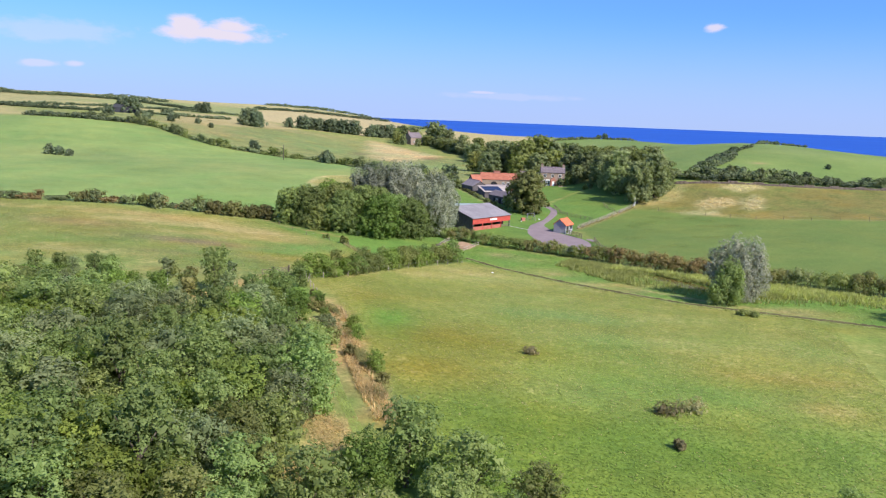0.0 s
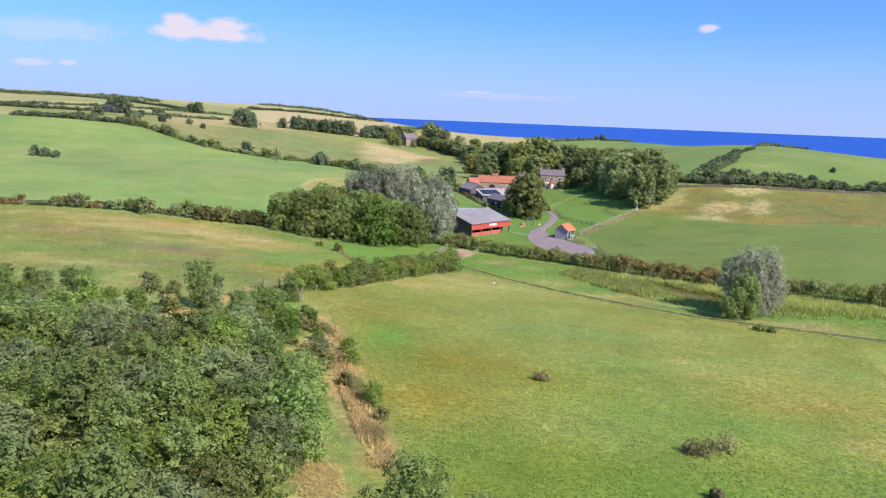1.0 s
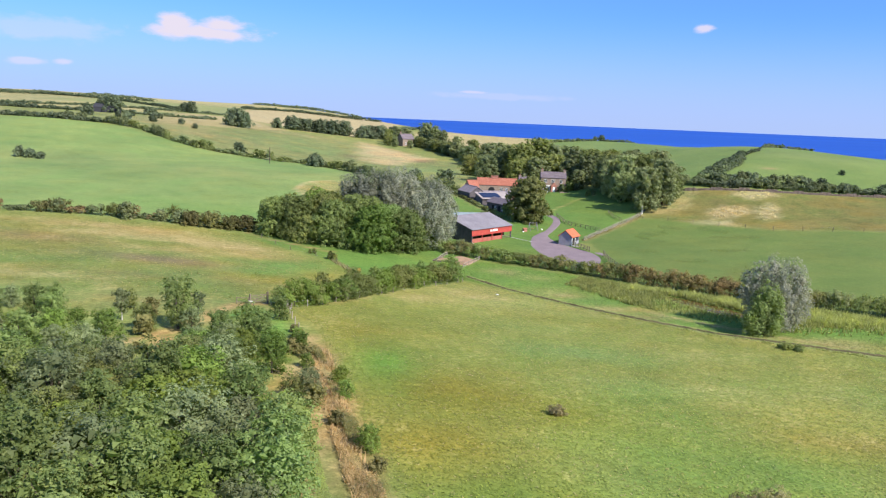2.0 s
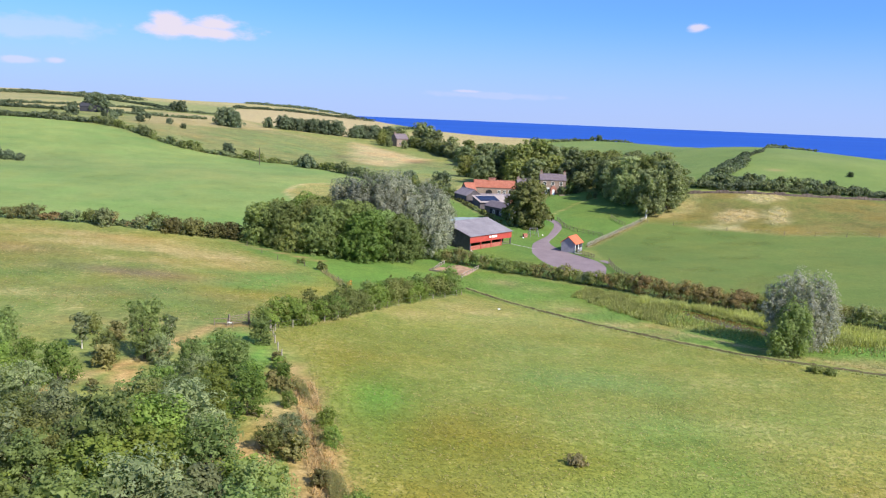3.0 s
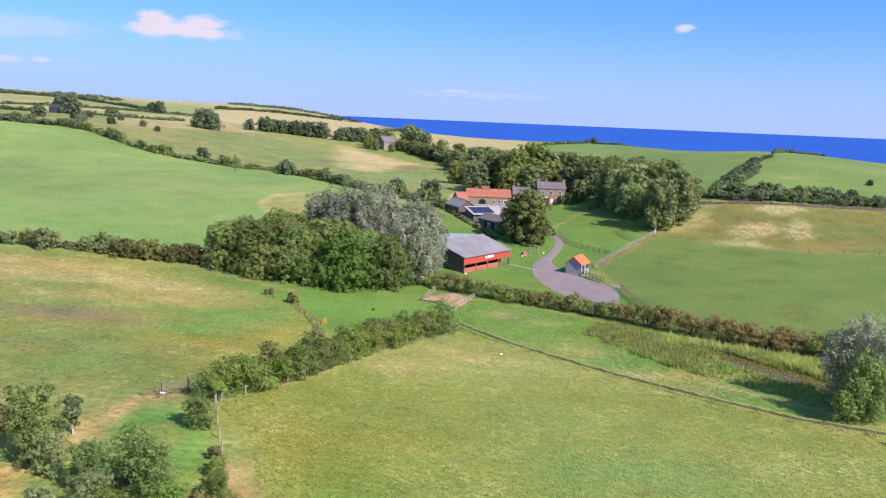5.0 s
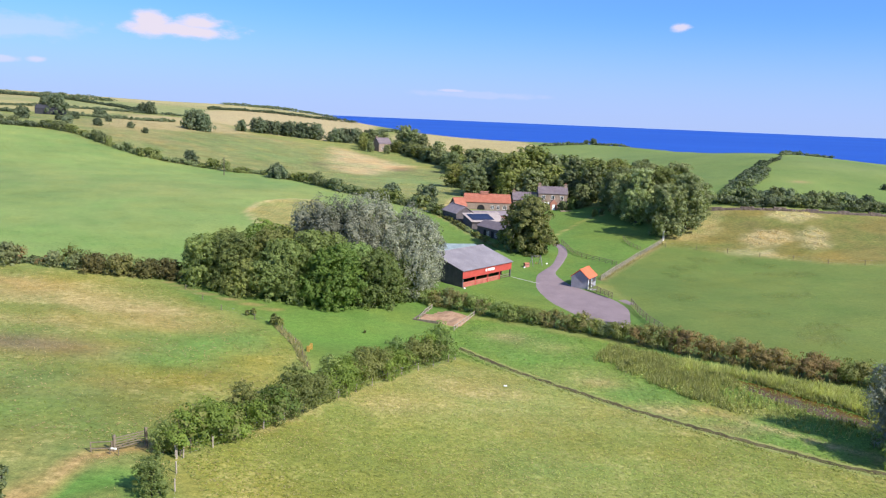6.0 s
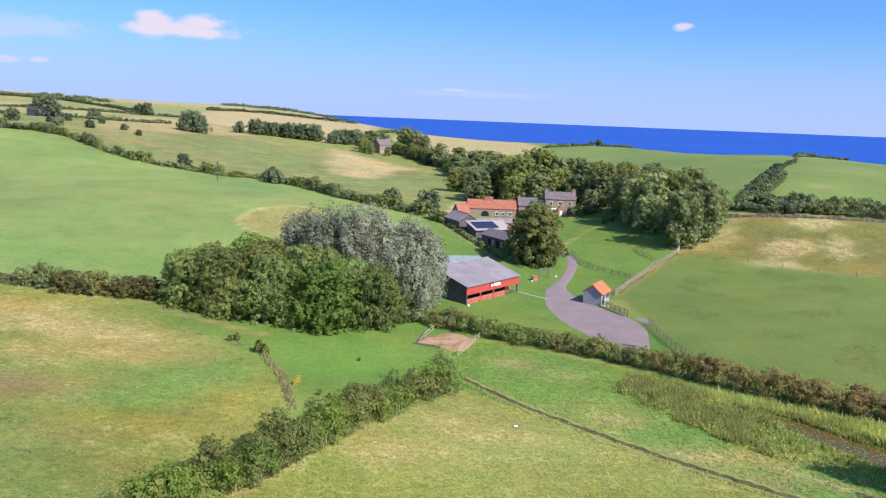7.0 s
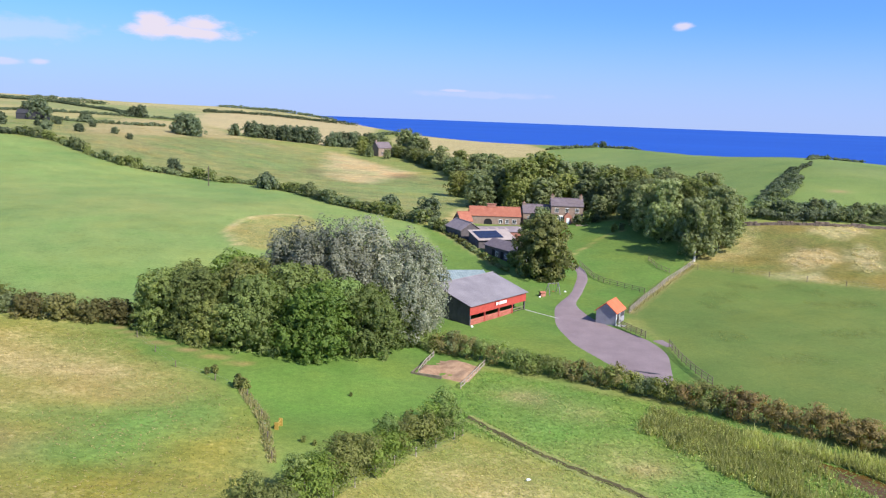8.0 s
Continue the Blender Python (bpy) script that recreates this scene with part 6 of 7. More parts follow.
strainer = thing("gate_post", -20.6, 119.9, ground_z(-20.6, 119.9), 0, "thick weathered corner post of the meadow fence", "post")
part("post", boxes((-0.1, -0.1, -0.3, 0.1, 0.1, 1.35), bevel=0.03), M_PALEWOOD, strainer)

# ---- stone field wall under the scrub ----
def stone_wall(line):
    rng = np.random.default_rng(31)
    V, F = [], []
    for i, (x, y) in enumerate(along(line, 0.44)):
        if math.sin(i * 0.21) + math.sin(i * 0.057 + 1) < -1.75:
            continue
        z = ground_z(x, y)
        for k in range(3 if math.sin(i * 0.33) > 0.3 else 2):
            w, h = rng.uniform(0.2, 0.4), 0.36
            cx, cy, cz = x + rng.uniform(-0.08, 0.08), y + rng.uniform(-0.08, 0.08), z + 0.1 + 0.33 * k + rng.uniform(-0.06, 0.06)
            b = len(V)
            for sx in (-1, 1):
                for sy in (-1, 1):
                    for sz in (-1, 1):
                        V.append((cx + sx * w * rng.uniform(0.8, 1), cy + sy * 0.3 * rng.uniform(0.8, 1), cz + sz * h * 0.5 * rng.uniform(0.85, 1.05)))
            for q in ((0, 1, 3, 2), (4, 6, 7, 5), (0, 4, 5, 1), (2, 3, 7, 6), (0, 2, 6, 4), (1, 5, 7, 3)):
                F.append(tuple(b + i for i in q))
    return tagged(new("wall_east", mesh_of("wall_east", V, F, M_RUBBLE)), "brown drystone wall under the scrub hedge", "wall", kind="structure")


stone_wall([(79.4, 276.0), (91, 273.4), (109, 270.3), (137, 268.9), (170, 266)])

# ---- earth pit with timber edging ----
pit = thing("earth_pit", 3.6, 185.6, ground_z(3.6, 185.6), -20, "square of bare reddish earth edged with timber rails", "pit")
n = 14
PX, PY = np.meshgrid(np.linspace(-3.6, 4.0, n), np.linspace(-4.0, 3.6, n))
rng = np.random.default_rng(5)
PZ = 0.25 + 0.3 * np.sin(PX * 0.9 + 1) * np.sin(PY * 0.8) + rng.uniform(-0.1, 0.12, PX.shape)
PZ[0], PZ[-1], PZ[:, 0], PZ[:, -1] = -0.2, -0.2, -0.2, -0.2
pi_ = np.arange(n * n).reshape(n, n)
part("soil", mesh_of("soil", np.stack([PX, PY, PZ], -1).reshape(-1, 3), np.stack([pi_[:-1, :-1], pi_[:-1, 1:], pi_[1:, 1:], pi_[1:, :-1]], -1).reshape(-1, 4), M_EARTH), None, pit, "dry reddish earth")
for x0, y0, x1, y1 in ((-3.8, -4.1, -3.65, 3.7), (-3.8, -4.2, 0.5, -4.05)):
    part("rail", boxes((x0, y0, -0.2, x1, y1, 0.45)), M_TIMBER, pit)

fence([(-0.4, 182.8), (0.5, 187.0), (1.8, 191.0)], "low weathered rail fence beside the bare earth", tall=0.8, rails=2, gap=1.6, wood=M_PALEWOOD)
fence([(5.0, 178.4), (7.0, 183.6), (8.9, 188.6)], "leaning weathered rails beside the bare earth", tall=0.8, rails=2, gap=1.7, wood=M_PALEWOOD)

# ---- pond ----
ribbon("pond", [(40.3, 159.2), (43.0, 157.6), (45.4, 155.0), (48.0, 151.2), (50.6, 147.0), (52.2, 143.0)], [(39.6, 158.4), (40.6, 155.2), (42.0, 151.4), (43.8, 147.6), (46.4, 143.0), (50.6, 140.0)], M_WATER, 0.06, steps=24, across=6, label="shallow brown peaty water among reeds", category="pond")


# ---- wet patch left on the drive ----
M_WET = plain("wet_tarmac", (0.035, 0.03, 0.033), (0.06, 0.052, 0.056), 1.2, 0.35, grain=9, bump=0.005)
ribbon("puddle_stain", [(29.9, 188.0), (30.7, 187.3), (31.8, 186.6), (33.2, 186.5)], [(30.1, 188.3), (31.0, 188.0), (32.2, 187.6), (33.3, 186.9)], M_WET, 0.075, steps=14, across=5, label="dark wet stain on the pale drive", category="stain")

# ---- garden odds and ends ----
swing = thing("swing", 25.6, 231.6, ground_z(25.6, 231.6), 20, "pale metal garden swing frame on the lawn", "swing")
for x in (-1.1, 1.1):
    for s in (-1, 1):
        V, F = tubes([(((x, 0, 2.1), (x * 1.05, s * 0.9, -0.1)), (0.07, 0.07))], 6)
        part("leg", mesh_of("leg", V, F, M_SHEET), None, swing)
V, F = tubes([(((-1.2, 0, 2.1), (1.2, 0, 2.1)), (0.05, 0.05))], 6)
part("crossbar", mesh_of("crossbar", V, F, M_SHEET), None, swing)
part("seat", boxes((-0.25, -0.1, 0.5, 0.25, 0.1, 0.55)), M_RED, swing)
V, F = tubes([(((-0.22, 0, 0.5), (-0.22, 0, 2.1)), (0.015, 0.015)), (((0.22, 0, 0.5), (0.22, 0, 2.1)), (0.015, 0.015))], 4)
part("chain", mesh_of("chain", V, F, M_WIRE), None, swing)
for x, y, w, mat, lab, cat in ((23.2, 229.4, 0.55, M_BRICK, "brick-red wooden play house on the lawn", "playhouse"), (28.3, 233.4, 0.2, M_WHITE, "small white garden object on grass", "ornament"), (22.6, 228.4, 0.18, M_WHITE, "small white bucket on the lawn", "bucket")):
    o = thing(cat, x, y, ground_z(x, y), 25, lab, cat)
    part("body", boxes((-w, -w * 0.7, -0.05, w, w * 0.7, w * 1.3), bevel=0.06), mat, o)
    if cat == "playhouse":
        part("roof", prism([(-w * 0.9, w * 1.3), (0, w * 1.8), (w * 0.9, w * 1.3)], "x", -w * 1.1, w * 1.1), M_PANTILE, o)
for x, y, rz in ((-46.1, 191.0, 20), (-15.0, 160.3, 80)):
    o = thing("jump_fence", x, y, ground_z(x, y), rz, "small yellow painted horse jump in grass", "jump")
    for z in (0.2, 0.55):
        part("bar", boxes((-0.6, -0.05, z, 0.6, 0.05, z + 0.13)), M_YELLOW, o)
    for sx in (-0.64, 0.64):
        part("stand", boxes((sx - 0.06, -0.2, -0.1, sx + 0.06, 0.2, 0.8)), M_YELLOW, o)
# white feed sack lying in the meadow
o = thing("salt_lick_tub", 10.1, 151.8, ground_z(10.1, 151.8), 15, "white plastic feed sack lying in the meadow", "sack")
part("sack", boxes((-0.24, -0.13, 0.08, 0.2, 0.1, 0.26), (-0.02, 0.02, 0.06, 0.27, 0.17, 0.2), bevel=0.06), M_WHITE, o)
for x, y, h in ((4.0, 238.6, 4.5), (-69.3, 344.5, 6.5), (18.4, 418, 6.0)):
    o = thing("pole", x, y, ground_z(x, y), 0, "thin wooden utility pole in a field", "pole")
    V, F = tubes([(((0, 0, -0.4), (0, 0, h)), (0.17, 0.13))], 8)
    part("post", mesh_of("post", V, F, M_BARK), None, o)
stub = thing("stump", 61.3, 256.0, ground_z(61.3, 256), 0, "grey dead trunk at the foot of the ash", "stump")
V, F = tubes([(((0, 0, -0.3), (0.1, 0, 1.2), (0.05, 0.1, 2.6)), (0.35, 0.26, 0.2))], 8)
part("trunk", mesh_of("trunk", V, F, M_BIRCH), None, stub)

# garden shrubs round the house
garden = [tree_kind("shrub", 3.0, 1.7, 0.0, "grey", 1300, 0.19, 400, lobes=12, label="grey-green garden shrub by the farmhouse", category="shrub", name="shrub"),
          tree_kind("shrub", 3.2, 1.8, 0.0, "olive", 1300, 0.19, 401, lobes=12, label="olive-green garden shrub by the farmhouse", category="shrub", name="shrub")]
for x, y, k, s in ((33.2, 300.2, 0, 1.75), (35.2, 299.5, 1, 0.9), (43.5, 299.8, 0, 0.9), (46.5, 300.5, 1, 1.1), (48.5, 300, 0, 0.8), (31, 299, 1, 0.8), (29, 297, 0, 0.8), (51, 288, 1, 0.55), (52.5, 287, 0, 0.6), (50, 286, 1, 0.4), (20.4, 252.5, 1, 1.0), (4.8, 286, 1, 0.9), (3.0, 289, 0, 0.9), (6.4, 290, 0, 0.8)):
    plant(garden[k], x, y, s, group="garden shrubs")
hedge([(3, 291), (7.0, 281), (10.4, 270.5), (13.6, 261), (16.6, 252), (18.4, 247)], 1.25, 1.7, ("olive", "bramble", "dusky"), 0.14, "rough scrub and weeds along the back of the yard", 413, per=90, gaps=0.12, ragged=0.5)
gw = thing("garden_wall", 42.5, 297.4, ground_z(42.5, 297.4), -3, "low pale stone wall before the farmhouse garden", "wall")
for k in range(14):
    part("stone", boxes((0.72 * k, -0.2, -0.3, 0.72 * k + 0.68, 0.2, 0.42 + 0.08 * math.sin(k * 2.3)), bevel=0.05), M_STONE, gw)
# scrub at the end of the clipped hedge, beside the bare earth
hedge([(-2.5, 199), (-0.5, 195.5), (2.0, 192.5)], 1.6, 1.8, ("grey", "olive"), 0.13, "low grey-green scrub at the hedge's end", 412, per=120)
for x, y, s in ((-25.4, 175.8, 0.32), (-21.6, 171.6, 0.5), (-20.8, 171.0, 0.42), (-26.2, 175.2, 0.25), (-12.0, 157.0, 0.2), (-10.8, 156.4, 0.17), (-8.5, 172.4, 0.15)):
    plant(garden[1], x, y, s, group="garden shrubs")


# ---- standing grass ----
def tint(me, x, y, rng):
    """Gives each blade the colour of its field, some of them ripe straw."""
    col, straw, _ = field_at(x, y)
    ripe = (rng.random(len(x)) < np.clip(0.03 + 0.6 * straw, 0.01, 0.6))[:, None]
    col = np.where(ripe, 0.45 * col + 0.55 * np.array((0.47, 0.385, 0.20)), col * 1.28)
    a = me.attributes.new("tint", "FLOAT_COLOR", "POINT")
    a.data.foreach_set("color", np.repeat(np.concatenate([col, np.ones((len(x), 1))], -1), 3, 0).astype(np.float32).ravel())


def tufts(name, label, category, poly, count, tall, width, leaf, seed, keep=None, blades=2):
    """Tufts of grass over an outline: crossed upright blades."""
    rng = np.random.default_rng(seed)
    p = np.array(poly)
    lo, hi = p.min(0), p.max(0)
    pts = np.empty((0, 2))
    while len(pts) < count:
        q = rng.uniform(lo, hi, (count * 2, 2))
        ok = inside(q[:, 0], q[:, 1], poly)
        if keep is not None:
            ok &= keep(q[:, 0], q[:, 1], rng)
        pts = np.concatenate([pts, q[ok]])
    pts = np.repeat(pts[:count], blades, 0)
    n = len(pts)
    x, y = pts[:, 0] + rng.normal(0, width * 0.6, n), pts[:, 1] + rng.normal(0, width * 0.6, n)
    z = height(x, y)
    a = rng.uniform(0, math.pi, n)
    h = tall * rng.uniform(0.5, 1.25, n)
    w = width * rng.uniform(0.6, 1.3, n)
    lean = rng.normal(0, 0.35, (n, 2)) * h[:, None]
    V = np.empty((n, 3, 3))
    V[:, 0] = np.stack([x - w * np.cos(a), y - w * np.sin(a), z - 0.05], -1)
    V[:, 1] = np.stack([x + w * np.cos(a), y + w * np.sin(a), z - 0.05], -1)
    V[:, 2] = np.stack([x + lean[:, 0], y + lean[:, 1], z + h], -1)
    me = mesh_of(name, V.reshape(-1, 3), np.arange(3 * n).reshape(n, 3), LEAF[leaf] if leaf else M_BLADE)
    if not leaf:
        tint(me, x, y, rng)
    return tagged(new(name, me), label, category, kind="stuff")


def sward(name, label, poly, count, tall, size, leaf, seed, keep=None, slant=0.30):
    """Bent-over grass: slim blades lying at all slants above the turf; with no leaf kind they take the colour of the field."""
    rng = np.random.default_rng(seed)
    p = np.array(poly)
    lo, hi = p.min(0), p.max(0)
    pts = np.empty((0, 2))
    while len(pts) < count:
        q = rng.uniform(lo, hi, (count * 2, 2))
        ok = inside(q[:, 0], q[:, 1], poly)
        if keep is not None:
            ok &= keep(q[:, 0], q[:, 1], rng)
        pts = np.concatenate([pts, q[ok]])
    pts = pts[:count]
    x, y = pts[:, 0], pts[:, 1]
    # taller in drifts
    drift = 0.75 + 0.25 * np.sin(x * 0.8 + 2 * np.sin(y * 0.31)) * np.sin(y * 0.6 + 1.7 * np.sin(x * 0.27))
    P = np.stack([x, y, height(x, y) + tall * drift * rng.random(count) ** 0.7], -1)
    N = rng.normal(size=(count, 3)) * slant + np.array([0, 0, 1.0])
    V, F = leaf_arrays(P, N, size, rng, slim=0.34, fold=0.1)
    me = mesh_of(name, V, F, LEAF[leaf] if leaf else M_BLADE)
    if not leaf:
        tint(me, x, y, rng)
    return tagged(new(name, me), label, "grass", kind="stuff")


def fading(poly, width):
    """Thins the grass out towards the edge of its outline, in streaks."""
    def keep(x, y, r):
        d = edge_distance(x, y, poly) / width + 0.35 * np.sin(x * 1.3 + y * 0.4) * np.sin(y * 0.9)
        return r.random(len(x)) < np.clip(d, 0.05, 1)
    return keep


NEAR_MEADOW = [(-20, 119), (-12, 139), (4, 162), (11, 158), (23, 145), (41, 129), (60, 118), (45, 70), (30, 40), (5, 36), (1, 40), (-1, 50), (-2, 58), (-3.3, 64), (-5.6, 72.5), (-8.8, 83), (-12.3, 98), (-15, 110)]
sward("meadow_grass", "ripening yellow-green hay meadow grass", NEAR_MEADOW, 115000, 0.09, 0.15, None, 301, slant=0.15)
sward("wet_grass", "lush green grass of the wet meadow", WETLAND[:7] + [(75, 112)] + WETLAND[10:], 34000, 0.16, 0.17, None, 302, slant=0.2)
REEDS = [(24.2, 166), (28.2, 174), (35.3, 169), (42.6, 162.2), (50, 156.2), (57.6, 151), (68, 143.6), (84, 133), (80, 126), (66, 131), (56, 131), (49, 133.5), (42, 139.5), (36.5, 145.6), (32.6, 150.6), (29.4, 156), (26.7, 161.4)]
POOL = [(40.3, 159.2), (43.0, 157.6), (45.4, 155.0), (48.0, 151.2), (50.6, 147.0), (52.2, 143.0), (50.6, 140.0), (46.4, 143.0), (43.8, 147.6), (42.0, 151.4), (40.6, 155.2), (39.6, 158.4)]


def off_pool(x, y, r):
    """Keeps the reeds out of the open water and thins them out towards the meadow."""
    wet = inside(x, y, POOL) & (edge_distance(x, y, POOL) + 0.35 * np.sin(x * 2.1 + y) > r.uniform(0, 0.7, len(x)))
    thin = np.clip(edge_distance(x, y, REEDS) / 4.5 + 0.08 + 0.25 * np.sin(x * 0.9) * np.sin(y * 0.7), 0, 1)
    front = y < np.interp(x, [36, 38.5, 40.6, 43.8, 46.4, 50.6, 57], [150, 156, 155.2, 147.6, 143, 140, 136])
    return ~wet & (~front | (x < 37) | (r.random(len(x)) < 0.10)) & (r.random(len(x)) < thin)


tufts("reeds", "tall pale green reeds round the pond", "reeds", REEDS, 16000, 0.8, 0.09, "reed", 303, keep=off_pool)
sward("reeds", "nodding pale green reed tops round the pond", REEDS, 18000, 0.6, 0.15, "reed", 333, keep=off_pool)
TALL_REEDS = [(34, 162), (38, 166.5), (45, 161), (52, 155), (60, 149), (70, 141.6), (84, 132), (80, 128), (66, 134), (56, 139), (52.4, 144), (48.4, 151.6), (45.8, 155.4), (43.2, 158.2), (39.5, 159.6)]
tufts("reeds", "tall pale green reeds between pond and hedge", "reeds", TALL_REEDS, 9000, 1.0, 0.09, "reed", 334, keep=off_pool)
sward("dry_grass", "orange-brown dry grass between young trees", PLANTING[:3] + [(-75, 121), (-60, 40), (1, 40), (-2, 58), (-5.6, 72.5), (-8.8, 83), (-12.3, 98)], 15000, 0.25, 0.09, "hay", 305,
      keep=lambda x, y, r: (np.sin(x * 0.5 + 1.3 * np.sin(y * 0.23)) + np.sin(y * 0.37 + x * 0.2) + r.normal(0, 0.5, len(x)) > 0.1) & (edge_distance(x, y, LANE, closed=False) > 0.9) & (edge_distance(x, y, MOWN, closed=False) > 1.7))
LANE_EDGE = [(x - 0.42, y - 0.1) for x, y in LANE] + [(x + 0.42, y + 0.1) for x, y in LANE][::-1]
sward("lane_grass", "close-mown green grass of the narrow lane", LANE_EDGE, 4200, 0.03, 0.10, "lush", 328, slant=0.1)
sward("dry_grass", "orange-brown dead grass beside the lane", [(-14.5, 84), (-12.6, 80), (-10.9, 73), (-8.8, 64.5), (-7.0, 58.5), (-6.0, 54.5), (-5.6, 49), (-9.4, 46), (-9.6, 55), (-11.4, 64), (-13.2, 73)], 7000, 0.3, 0.085, "hay", 329,
      keep=lambda x, y, r: np.sin(x * 1.3 + y * 0.45) + np.sin(y * 0.7 + 0.6) + r.normal(0, 0.6, len(x)) > -0.1)
tufts("dry_grass", "strip of tall rust-coloured dock and dry grass", "grass", [(-14.4, 98), (-12.3, 98), (-11.4, 95), (-9.2, 84), (-6.3, 72.5), (-4.1, 64), (-2.5, 57.5), (-4.6, 57.5), (-6.4, 64), (-8.5, 72.5), (-11.2, 84), (-13.4, 95)], 350, 0.6, 0.09, "hay", 306)
sward("rank_weeds", "brown-green brambles and dock along the meadow edge", [(-15.8, 102), (-13.2, 98), (-11.4, 92), (-8.6, 81), (-5.6, 71.4), (-3.2, 62), (-2.2, 57), (-3.6, 57), (-5.2, 64), (-7.6, 73), (-10.2, 84), (-13.4, 96)], 9000, 0.8, 0.085, "bramble", 326,
      keep=lambda x, y, r: np.sin(x * 0.9 + y * 0.5 + 2) + np.sin(y * 0.6 + 1) + r.normal(0, 0.5, len(x)) > 0.35)
sward("dry_grass", "rust-coloured dock and dry grass beside the lane", [(-14.4, 98), (-12.3, 98), (-11.4, 95), (-9.2, 84), (-6.3, 72.5), (-4.1, 64), (-2.5, 57.5), (-4.6, 57.5), (-6.4, 64), (-8.5, 72.5), (-11.2, 84), (-13.4, 95)], 15000, 0.6, 0.075, "hay", 330,
      keep=lambda x, y, r: np.sin(x * 1.1 + y * 0.6) + np.sin(y * 0.9) + r.normal(0, 0.6, len(x)) > -0.2)
tufts("dry_grass", "bank of tall straw-coloured grass along the fence", "grass", [(-21, 171.8), (-16.5, 163), (-13.6, 151), (-14.4, 151), (-17.6, 162), (-21.6, 170.6)], 600, 0.45, 0.07, "rush", 307)
sward("dry_grass", "tall pale grass left uncut in the pasture", FIELDS[11][0], 3500, 0.5, 0.15, "straw", 308, keep=fading(FIELDS[11][0], 5))
sward("dry_grass", "pale dry tussocks on the hillside", FIELDS[23][0], 2200, 0.35, 0.15, "bleached", 313, keep=fading(FIELDS[23][0], 2))
for seed, k, count in ((340, 20, 1500), (341, 21, 1300), (342, 22, 800)):
    sward("dry_grass", "bleached dead grass in broken tussocks on the hillside", FIELDS[k][0], count, 0.45, 0.17, "bleached", seed,
          keep=lambda x, y, r: np.sin(x * 1.7 + 1.2 * np.sin(y * 0.8)) + np.sin(y * 1.1 + x * 0.6) + r.normal(0, 0.4, len(x)) > 0.0)
sward("rough_grass", "brown-green rough grass on the hillside", BANK, 12000, 0.3, 0.18, None, 315, keep=lambda x, y, r: ~(inside(x, y, FIELDS[20][0]) | inside(x, y, FIELDS[21][0]) | inside(x, y, FIELDS[22][0])) | (r.random(len(x)) < 0.2))
sward("dry_grass", "thin brown dry grass on the hillside", BANK, 5000, 0.3, 0.11, "bramble", 317, keep=lambda x, y, r: np.sin(x * 0.35 + 1.1 * np.sin(y * 0.5)) + np.sin(y * 0.45 + x * 0.1) + r.normal(0, 0.4, len(x)) > 0.3)
sward("rough_grass", "tussocky rough grass on the western slope", ROUGH_SLOPE, 16000, 0.5, 0.30, None, 316)
tufts("dry_grass", "dry grass along the garden fence", "grass", [(37.6, 218.6), (43.6, 228.6), (52, 241.6), (61, 253), (60, 255), (50.4, 243.2), (41.8, 229.8), (36.8, 220)], 800, 0.38, 0.055, "rush", 311)
sward("dry_grass", "bleached long grass lying along the garden fence", [(38.2, 217.8), (44.2, 227.8), (52.6, 240.8), (61.6, 252.4), (59.6, 255.4), (49.8, 243.8), (41.2, 230.4), (36.4, 220.4)], 1300, 0.35, 0.13, "straw", 325)
WEST = [(-24, 122), (-14, 140), (-16, 155), (-19, 165), (-32, 177), (-42, 188), (-110, 188), (-110, 122)]


def drifts(x, y, r):
    """Thick and thin stands of grass in long drifts."""
    f = np.sin(x * 0.31 + 1.4 * np.sin(y * 0.17)) + np.sin(y * 0.43 + 1.2 * np.sin(x * 0.13)) + 0.6 * np.sin(x * 1.3 + y * 0.9)
    return f + r.normal(0, 0.7, len(x)) > 0.2


sward("meadow_grass", "yellowing rough grass of the western meadow", WEST, 36000, 0.07, 0.15, None, 312, slant=0.14)
sward("dry_grass", "straw-coloured seed heads in the western meadow", WEST, 11000, 0.09, 0.16, "straw", 318, keep=lambda x, y, r: ~drifts(x, y, r), slant=0.25)
tufts("meadow_grass", "standing tufts in the western meadow", "grass", WEST, 1600, 0.18, 0.06, None, 327, keep=drifts)
sward("dry_grass", "pale seed heads lying over the hay meadow", NEAR_MEADOW, 12000, 0.13, 0.11, "straw", 324, keep=lambda x, y, r: ~drifts(x + 7, y, r) & (r.random(len(x)) < np.clip((y - 60) / 70, 0.1, 1)), slant=0.15)


def rush_clump(x, y, r, h, seed, label, leaf):
    """A low rounded mound of rushes."""
    rng = np.random.default_rng(seed)
    lobes = [((r * 0.6 * math.cos(a), r * 0.6 * math.sin(a), h * 0.4), (r * 0.55, r * 0.55, h * 0.6)) for a in rng.uniform(0, 6.28, 6)] + [((0, 0, h * 0.45), (r * 0.6, r * 0.6, h * 0.6))]
    ob = new("rush_clump", crown_mesh("rush_clump", lobes, 1500, 0.095, LEAF[leaf], seed, slim=0.34, per_lobe=14, grain=0.3))
    ob.location = (x, y, ground_z(x, y) - 0.1)
    return tagged(ob, label, "rushes")


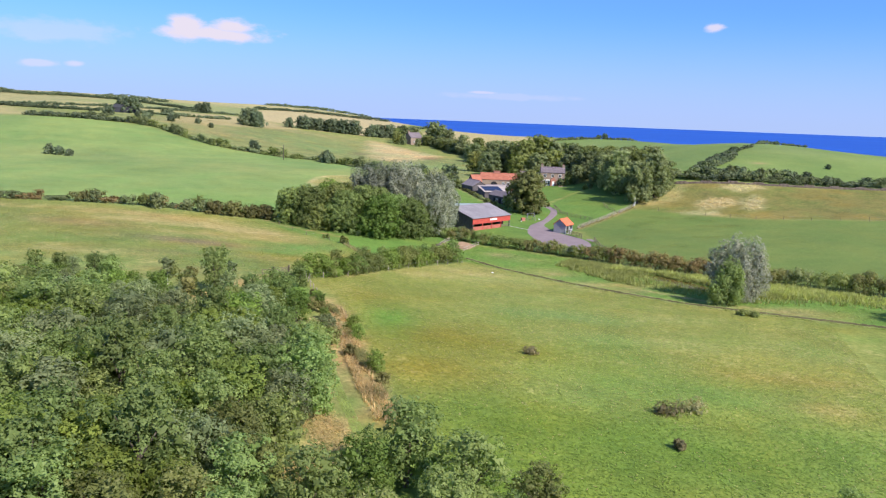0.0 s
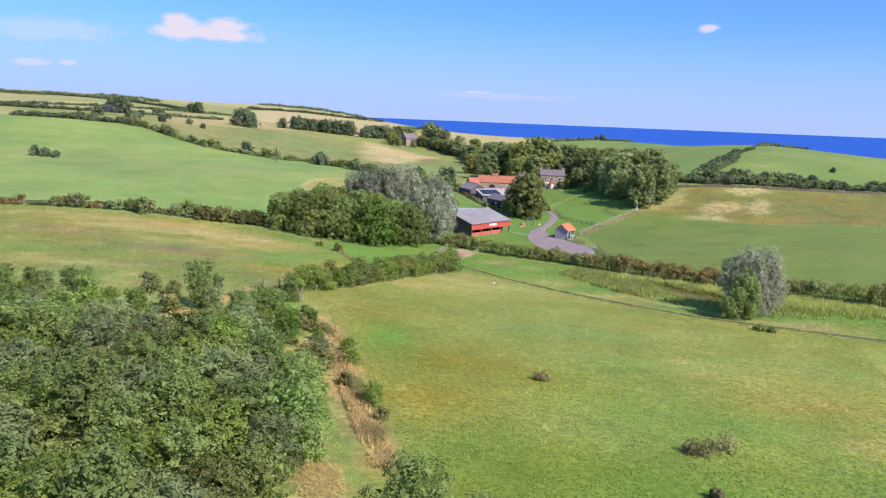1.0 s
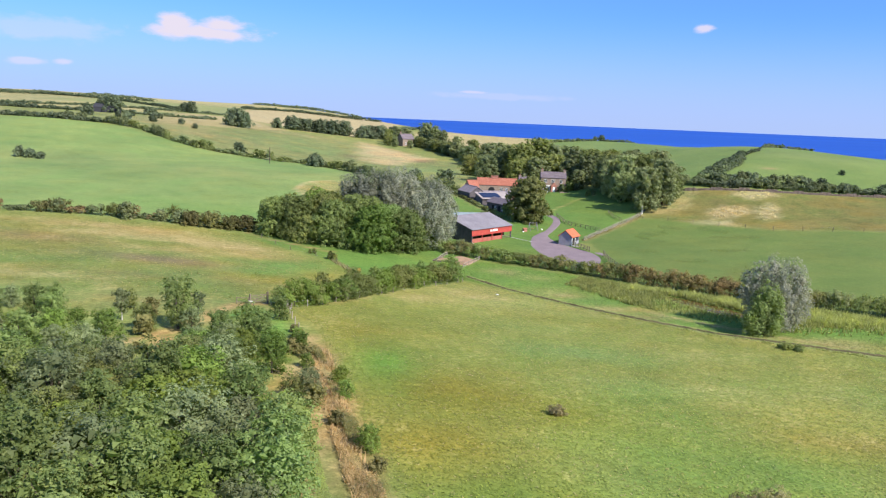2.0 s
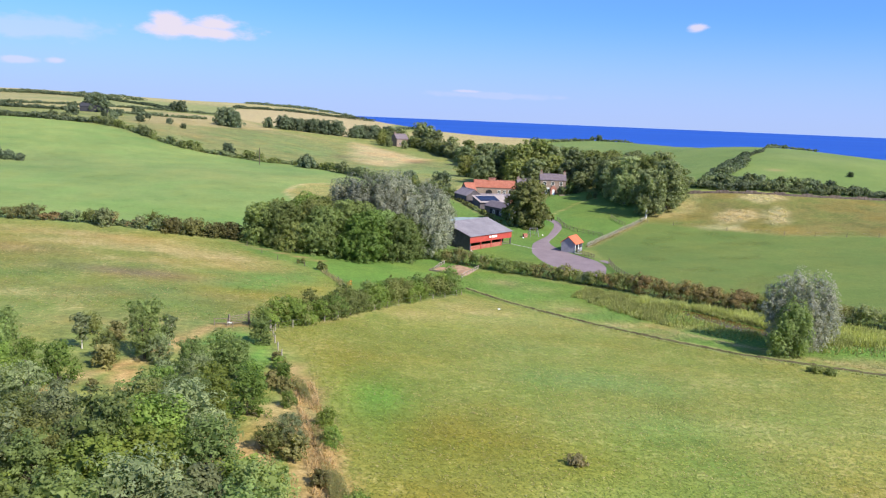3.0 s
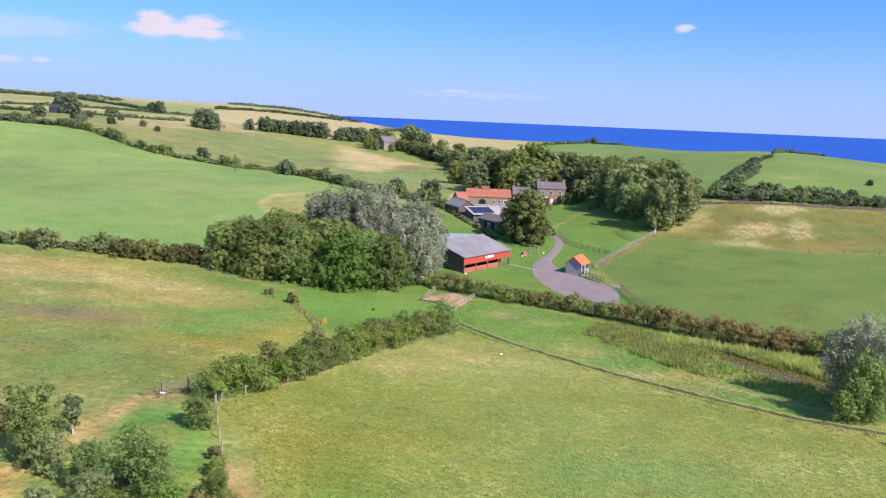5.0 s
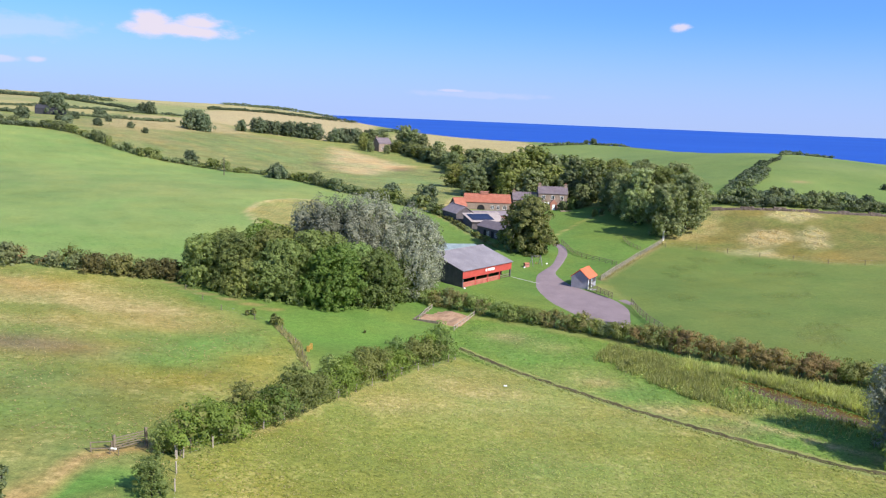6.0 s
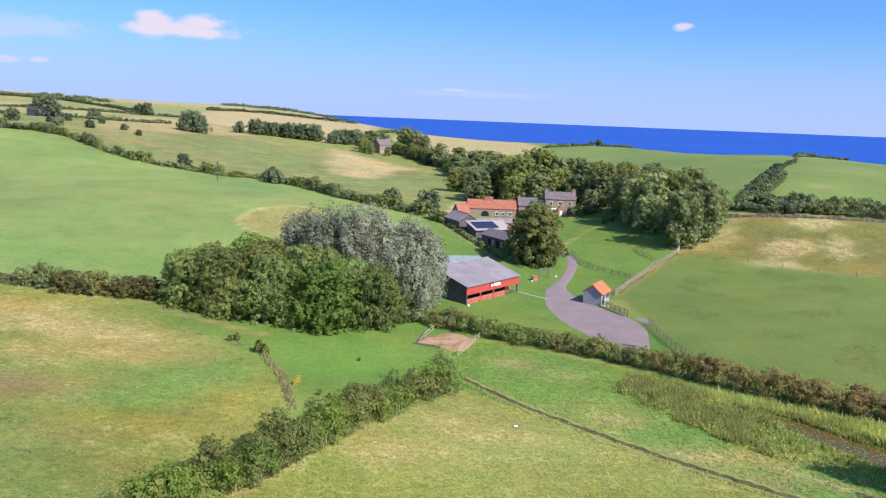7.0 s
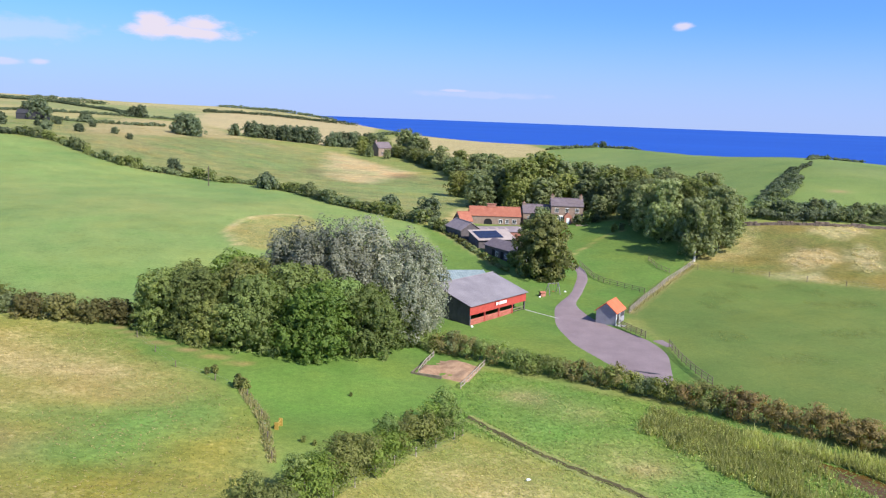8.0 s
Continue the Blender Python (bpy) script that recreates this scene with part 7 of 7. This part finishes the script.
for i, (x, y, r, lab) in enumerate(((10.3, 84.0, 0.9, "rounded brown clump of rushes in the meadow"), (20.6, 66.2, 1.25, "brown clump of rushes in the meadow"), (23.2, 67.6, 1.5, "brown clump of rushes in the meadow"),
                                    (19.0, 57.5, 0.55, "thin brown clump of rushes in the meadow"), (48.0, 122.5, 1.0, "olive clump of rushes beside the ditch"), (49.6, 121.8, 0.8, "olive clump of rushes beside the ditch"), (29.0, 163.2, 0.9, "dark clump of rushes beside the reeds"))):
    rush_clump(x, y, r, 0.6 + 0.45 * r, 340 + i, lab, "olive" if y > 100 else "rush")

# ---- the ditch between the hay meadow and the wet meadow ----
DITCH = [(5.1, 168.2), (11.4, 159.4), (17.7, 152.2), (23.2, 146.2), (33, 136.9), (41.4, 129.9), (52, 124.2), (75, 112.7), (100, 102)]


def ditch():
    """Two low grassy banks with a bare groove between them, its soil darkened to paint the shadow line."""
    p = np.array(DITCH)
    s = np.concatenate([[0], np.cumsum(np.hypot(*np.diff(p, axis=0).T))])
    u = np.arange(0, s[-1], 0.6)
    rng = np.random.default_rng(44)
    x, y = np.interp(u, s, p[:, 0]) + rng.normal(0, 0.08, len(u)), np.interp(u, s, p[:, 1]) + rng.normal(0, 0.08, len(u))
    t = unit(np.stack([np.gradient(x), np.gradient(y)], -1))
    side = np.stack([-t[:, 1], t[:, 0]], -1)
    prof = ((-0.9, -0.05), (-0.6, 0.05), (-0.30, 0.09), (-0.17, 0.02), (0.13, 0.02), (0.25, 0.26), (0.75, 0.22), (1.2, -0.05))
    V = np.empty((len(u), len(prof), 3))
    for k, (o, h) in enumerate(prof):
        q = np.stack([x, y], -1) + side * (o + rng.normal(0, 0.05, (len(u), 1)))
        V[:, k, :2] = q
        V[:, k, 2] = height(q[:, 0], q[:, 1]) + h + (rng.normal(0, 0.05, len(u)) if h > 0.1 else 0)
    i = np.arange(V.shape[0] * V.shape[1]).reshape(V.shape[:2])
    F = np.stack([i[:-1, :-1], i[:-1, 1:], i[1:, 1:], i[1:, :-1]], -1).reshape(-1, 4)
    cut = mesh_of("ditch", V.reshape(-1, 3), F, [M_BANK, M_DITCH_SHADE])
    cut.polygons.foreach_set("material_index", np.tile([0, 0, 0, 1, 1, 0, 0], len(u) - 1).astype(np.int32))
    return tagged(new("ditch", cut), "narrow dark ditch between low grassy banks", "ditch", kind="structure")


ditch()
left_bank = [(x + 0.9, y + 0.9) for x, y in DITCH]
right_bank = [(x + 0.15, y + 0.15) for x, y in DITCH]
tufts("bank_grass", "pale straw grass along the ditch", "grass", left_bank + right_bank[::-1], 1300, 0.2, 0.08, "straw", 320)
tufts("bank_grass", "brown dead grass inside the ditch", "grass", [(x + 0.2, y + 0.2) for x, y in DITCH] + [(x - 0.15, y - 0.15) for x, y in DITCH][::-1], 900, 0.15, 0.07, "olive", 321)
tufts("bank_grass", "rank meadow grass hanging over the ditch", "grass", [(x - 0.2, y - 0.2) for x, y in DITCH] + [(x - 1.0, y - 1.0) for x, y in DITCH][::-1], 1700, 0.2, 0.08, None, 322,
      keep=lambda x, y, r: np.sin(x * 1.9) + np.sin(y * 0.7 + x) + r.normal(0, 0.5, len(x)) > -0.5)
WORN = ((57.5, 230.6, 2.6, 1.9), (61.5, 231.6, 2.4, 1.7), (63.2, 239.8, 2.0, 1.2), (66.4, 237.4, 2.2, 1.2), (73.6, 235.6, 2.6, 1.2), (77.6, 231, 2.4, 1.2), (54.4, 225.6, 2.2, 1.8), (56, 220.8, 3, 1.4), (80, 222.5, 4, 1.6), (73.4, 224, 3, 1.2), (62, 176, 4, 2), (56, 192, 5, 1.3), (70, 205, 6, 1.3), (50, 205, 3, 1.4), (66, 182, 5, 1.2))


def worn(x, y, r):
    f = np.zeros(len(x))
    for cx, cy, rx, ry in WORN:
        f = np.maximum(f, 1 - ((x - cx) / rx) ** 2 - ((y - cy) / (2.6 * ry)) ** 2)
    return (f + 0.8 * np.sin(x * 2.3 + np.sin(y * 0.9)) * np.sin(y * 0.8 + np.sin(x * 1.1)) + r.normal(0, 0.3, len(x)) > 0.3) & (f > 0)


sward("tussock_grass", "dark tussocks left by grazing in the paddock", [(44, 170), (90, 170), (90, 245), (44, 245)], 4500, 0.10, 0.12, "olive", 323, keep=worn)
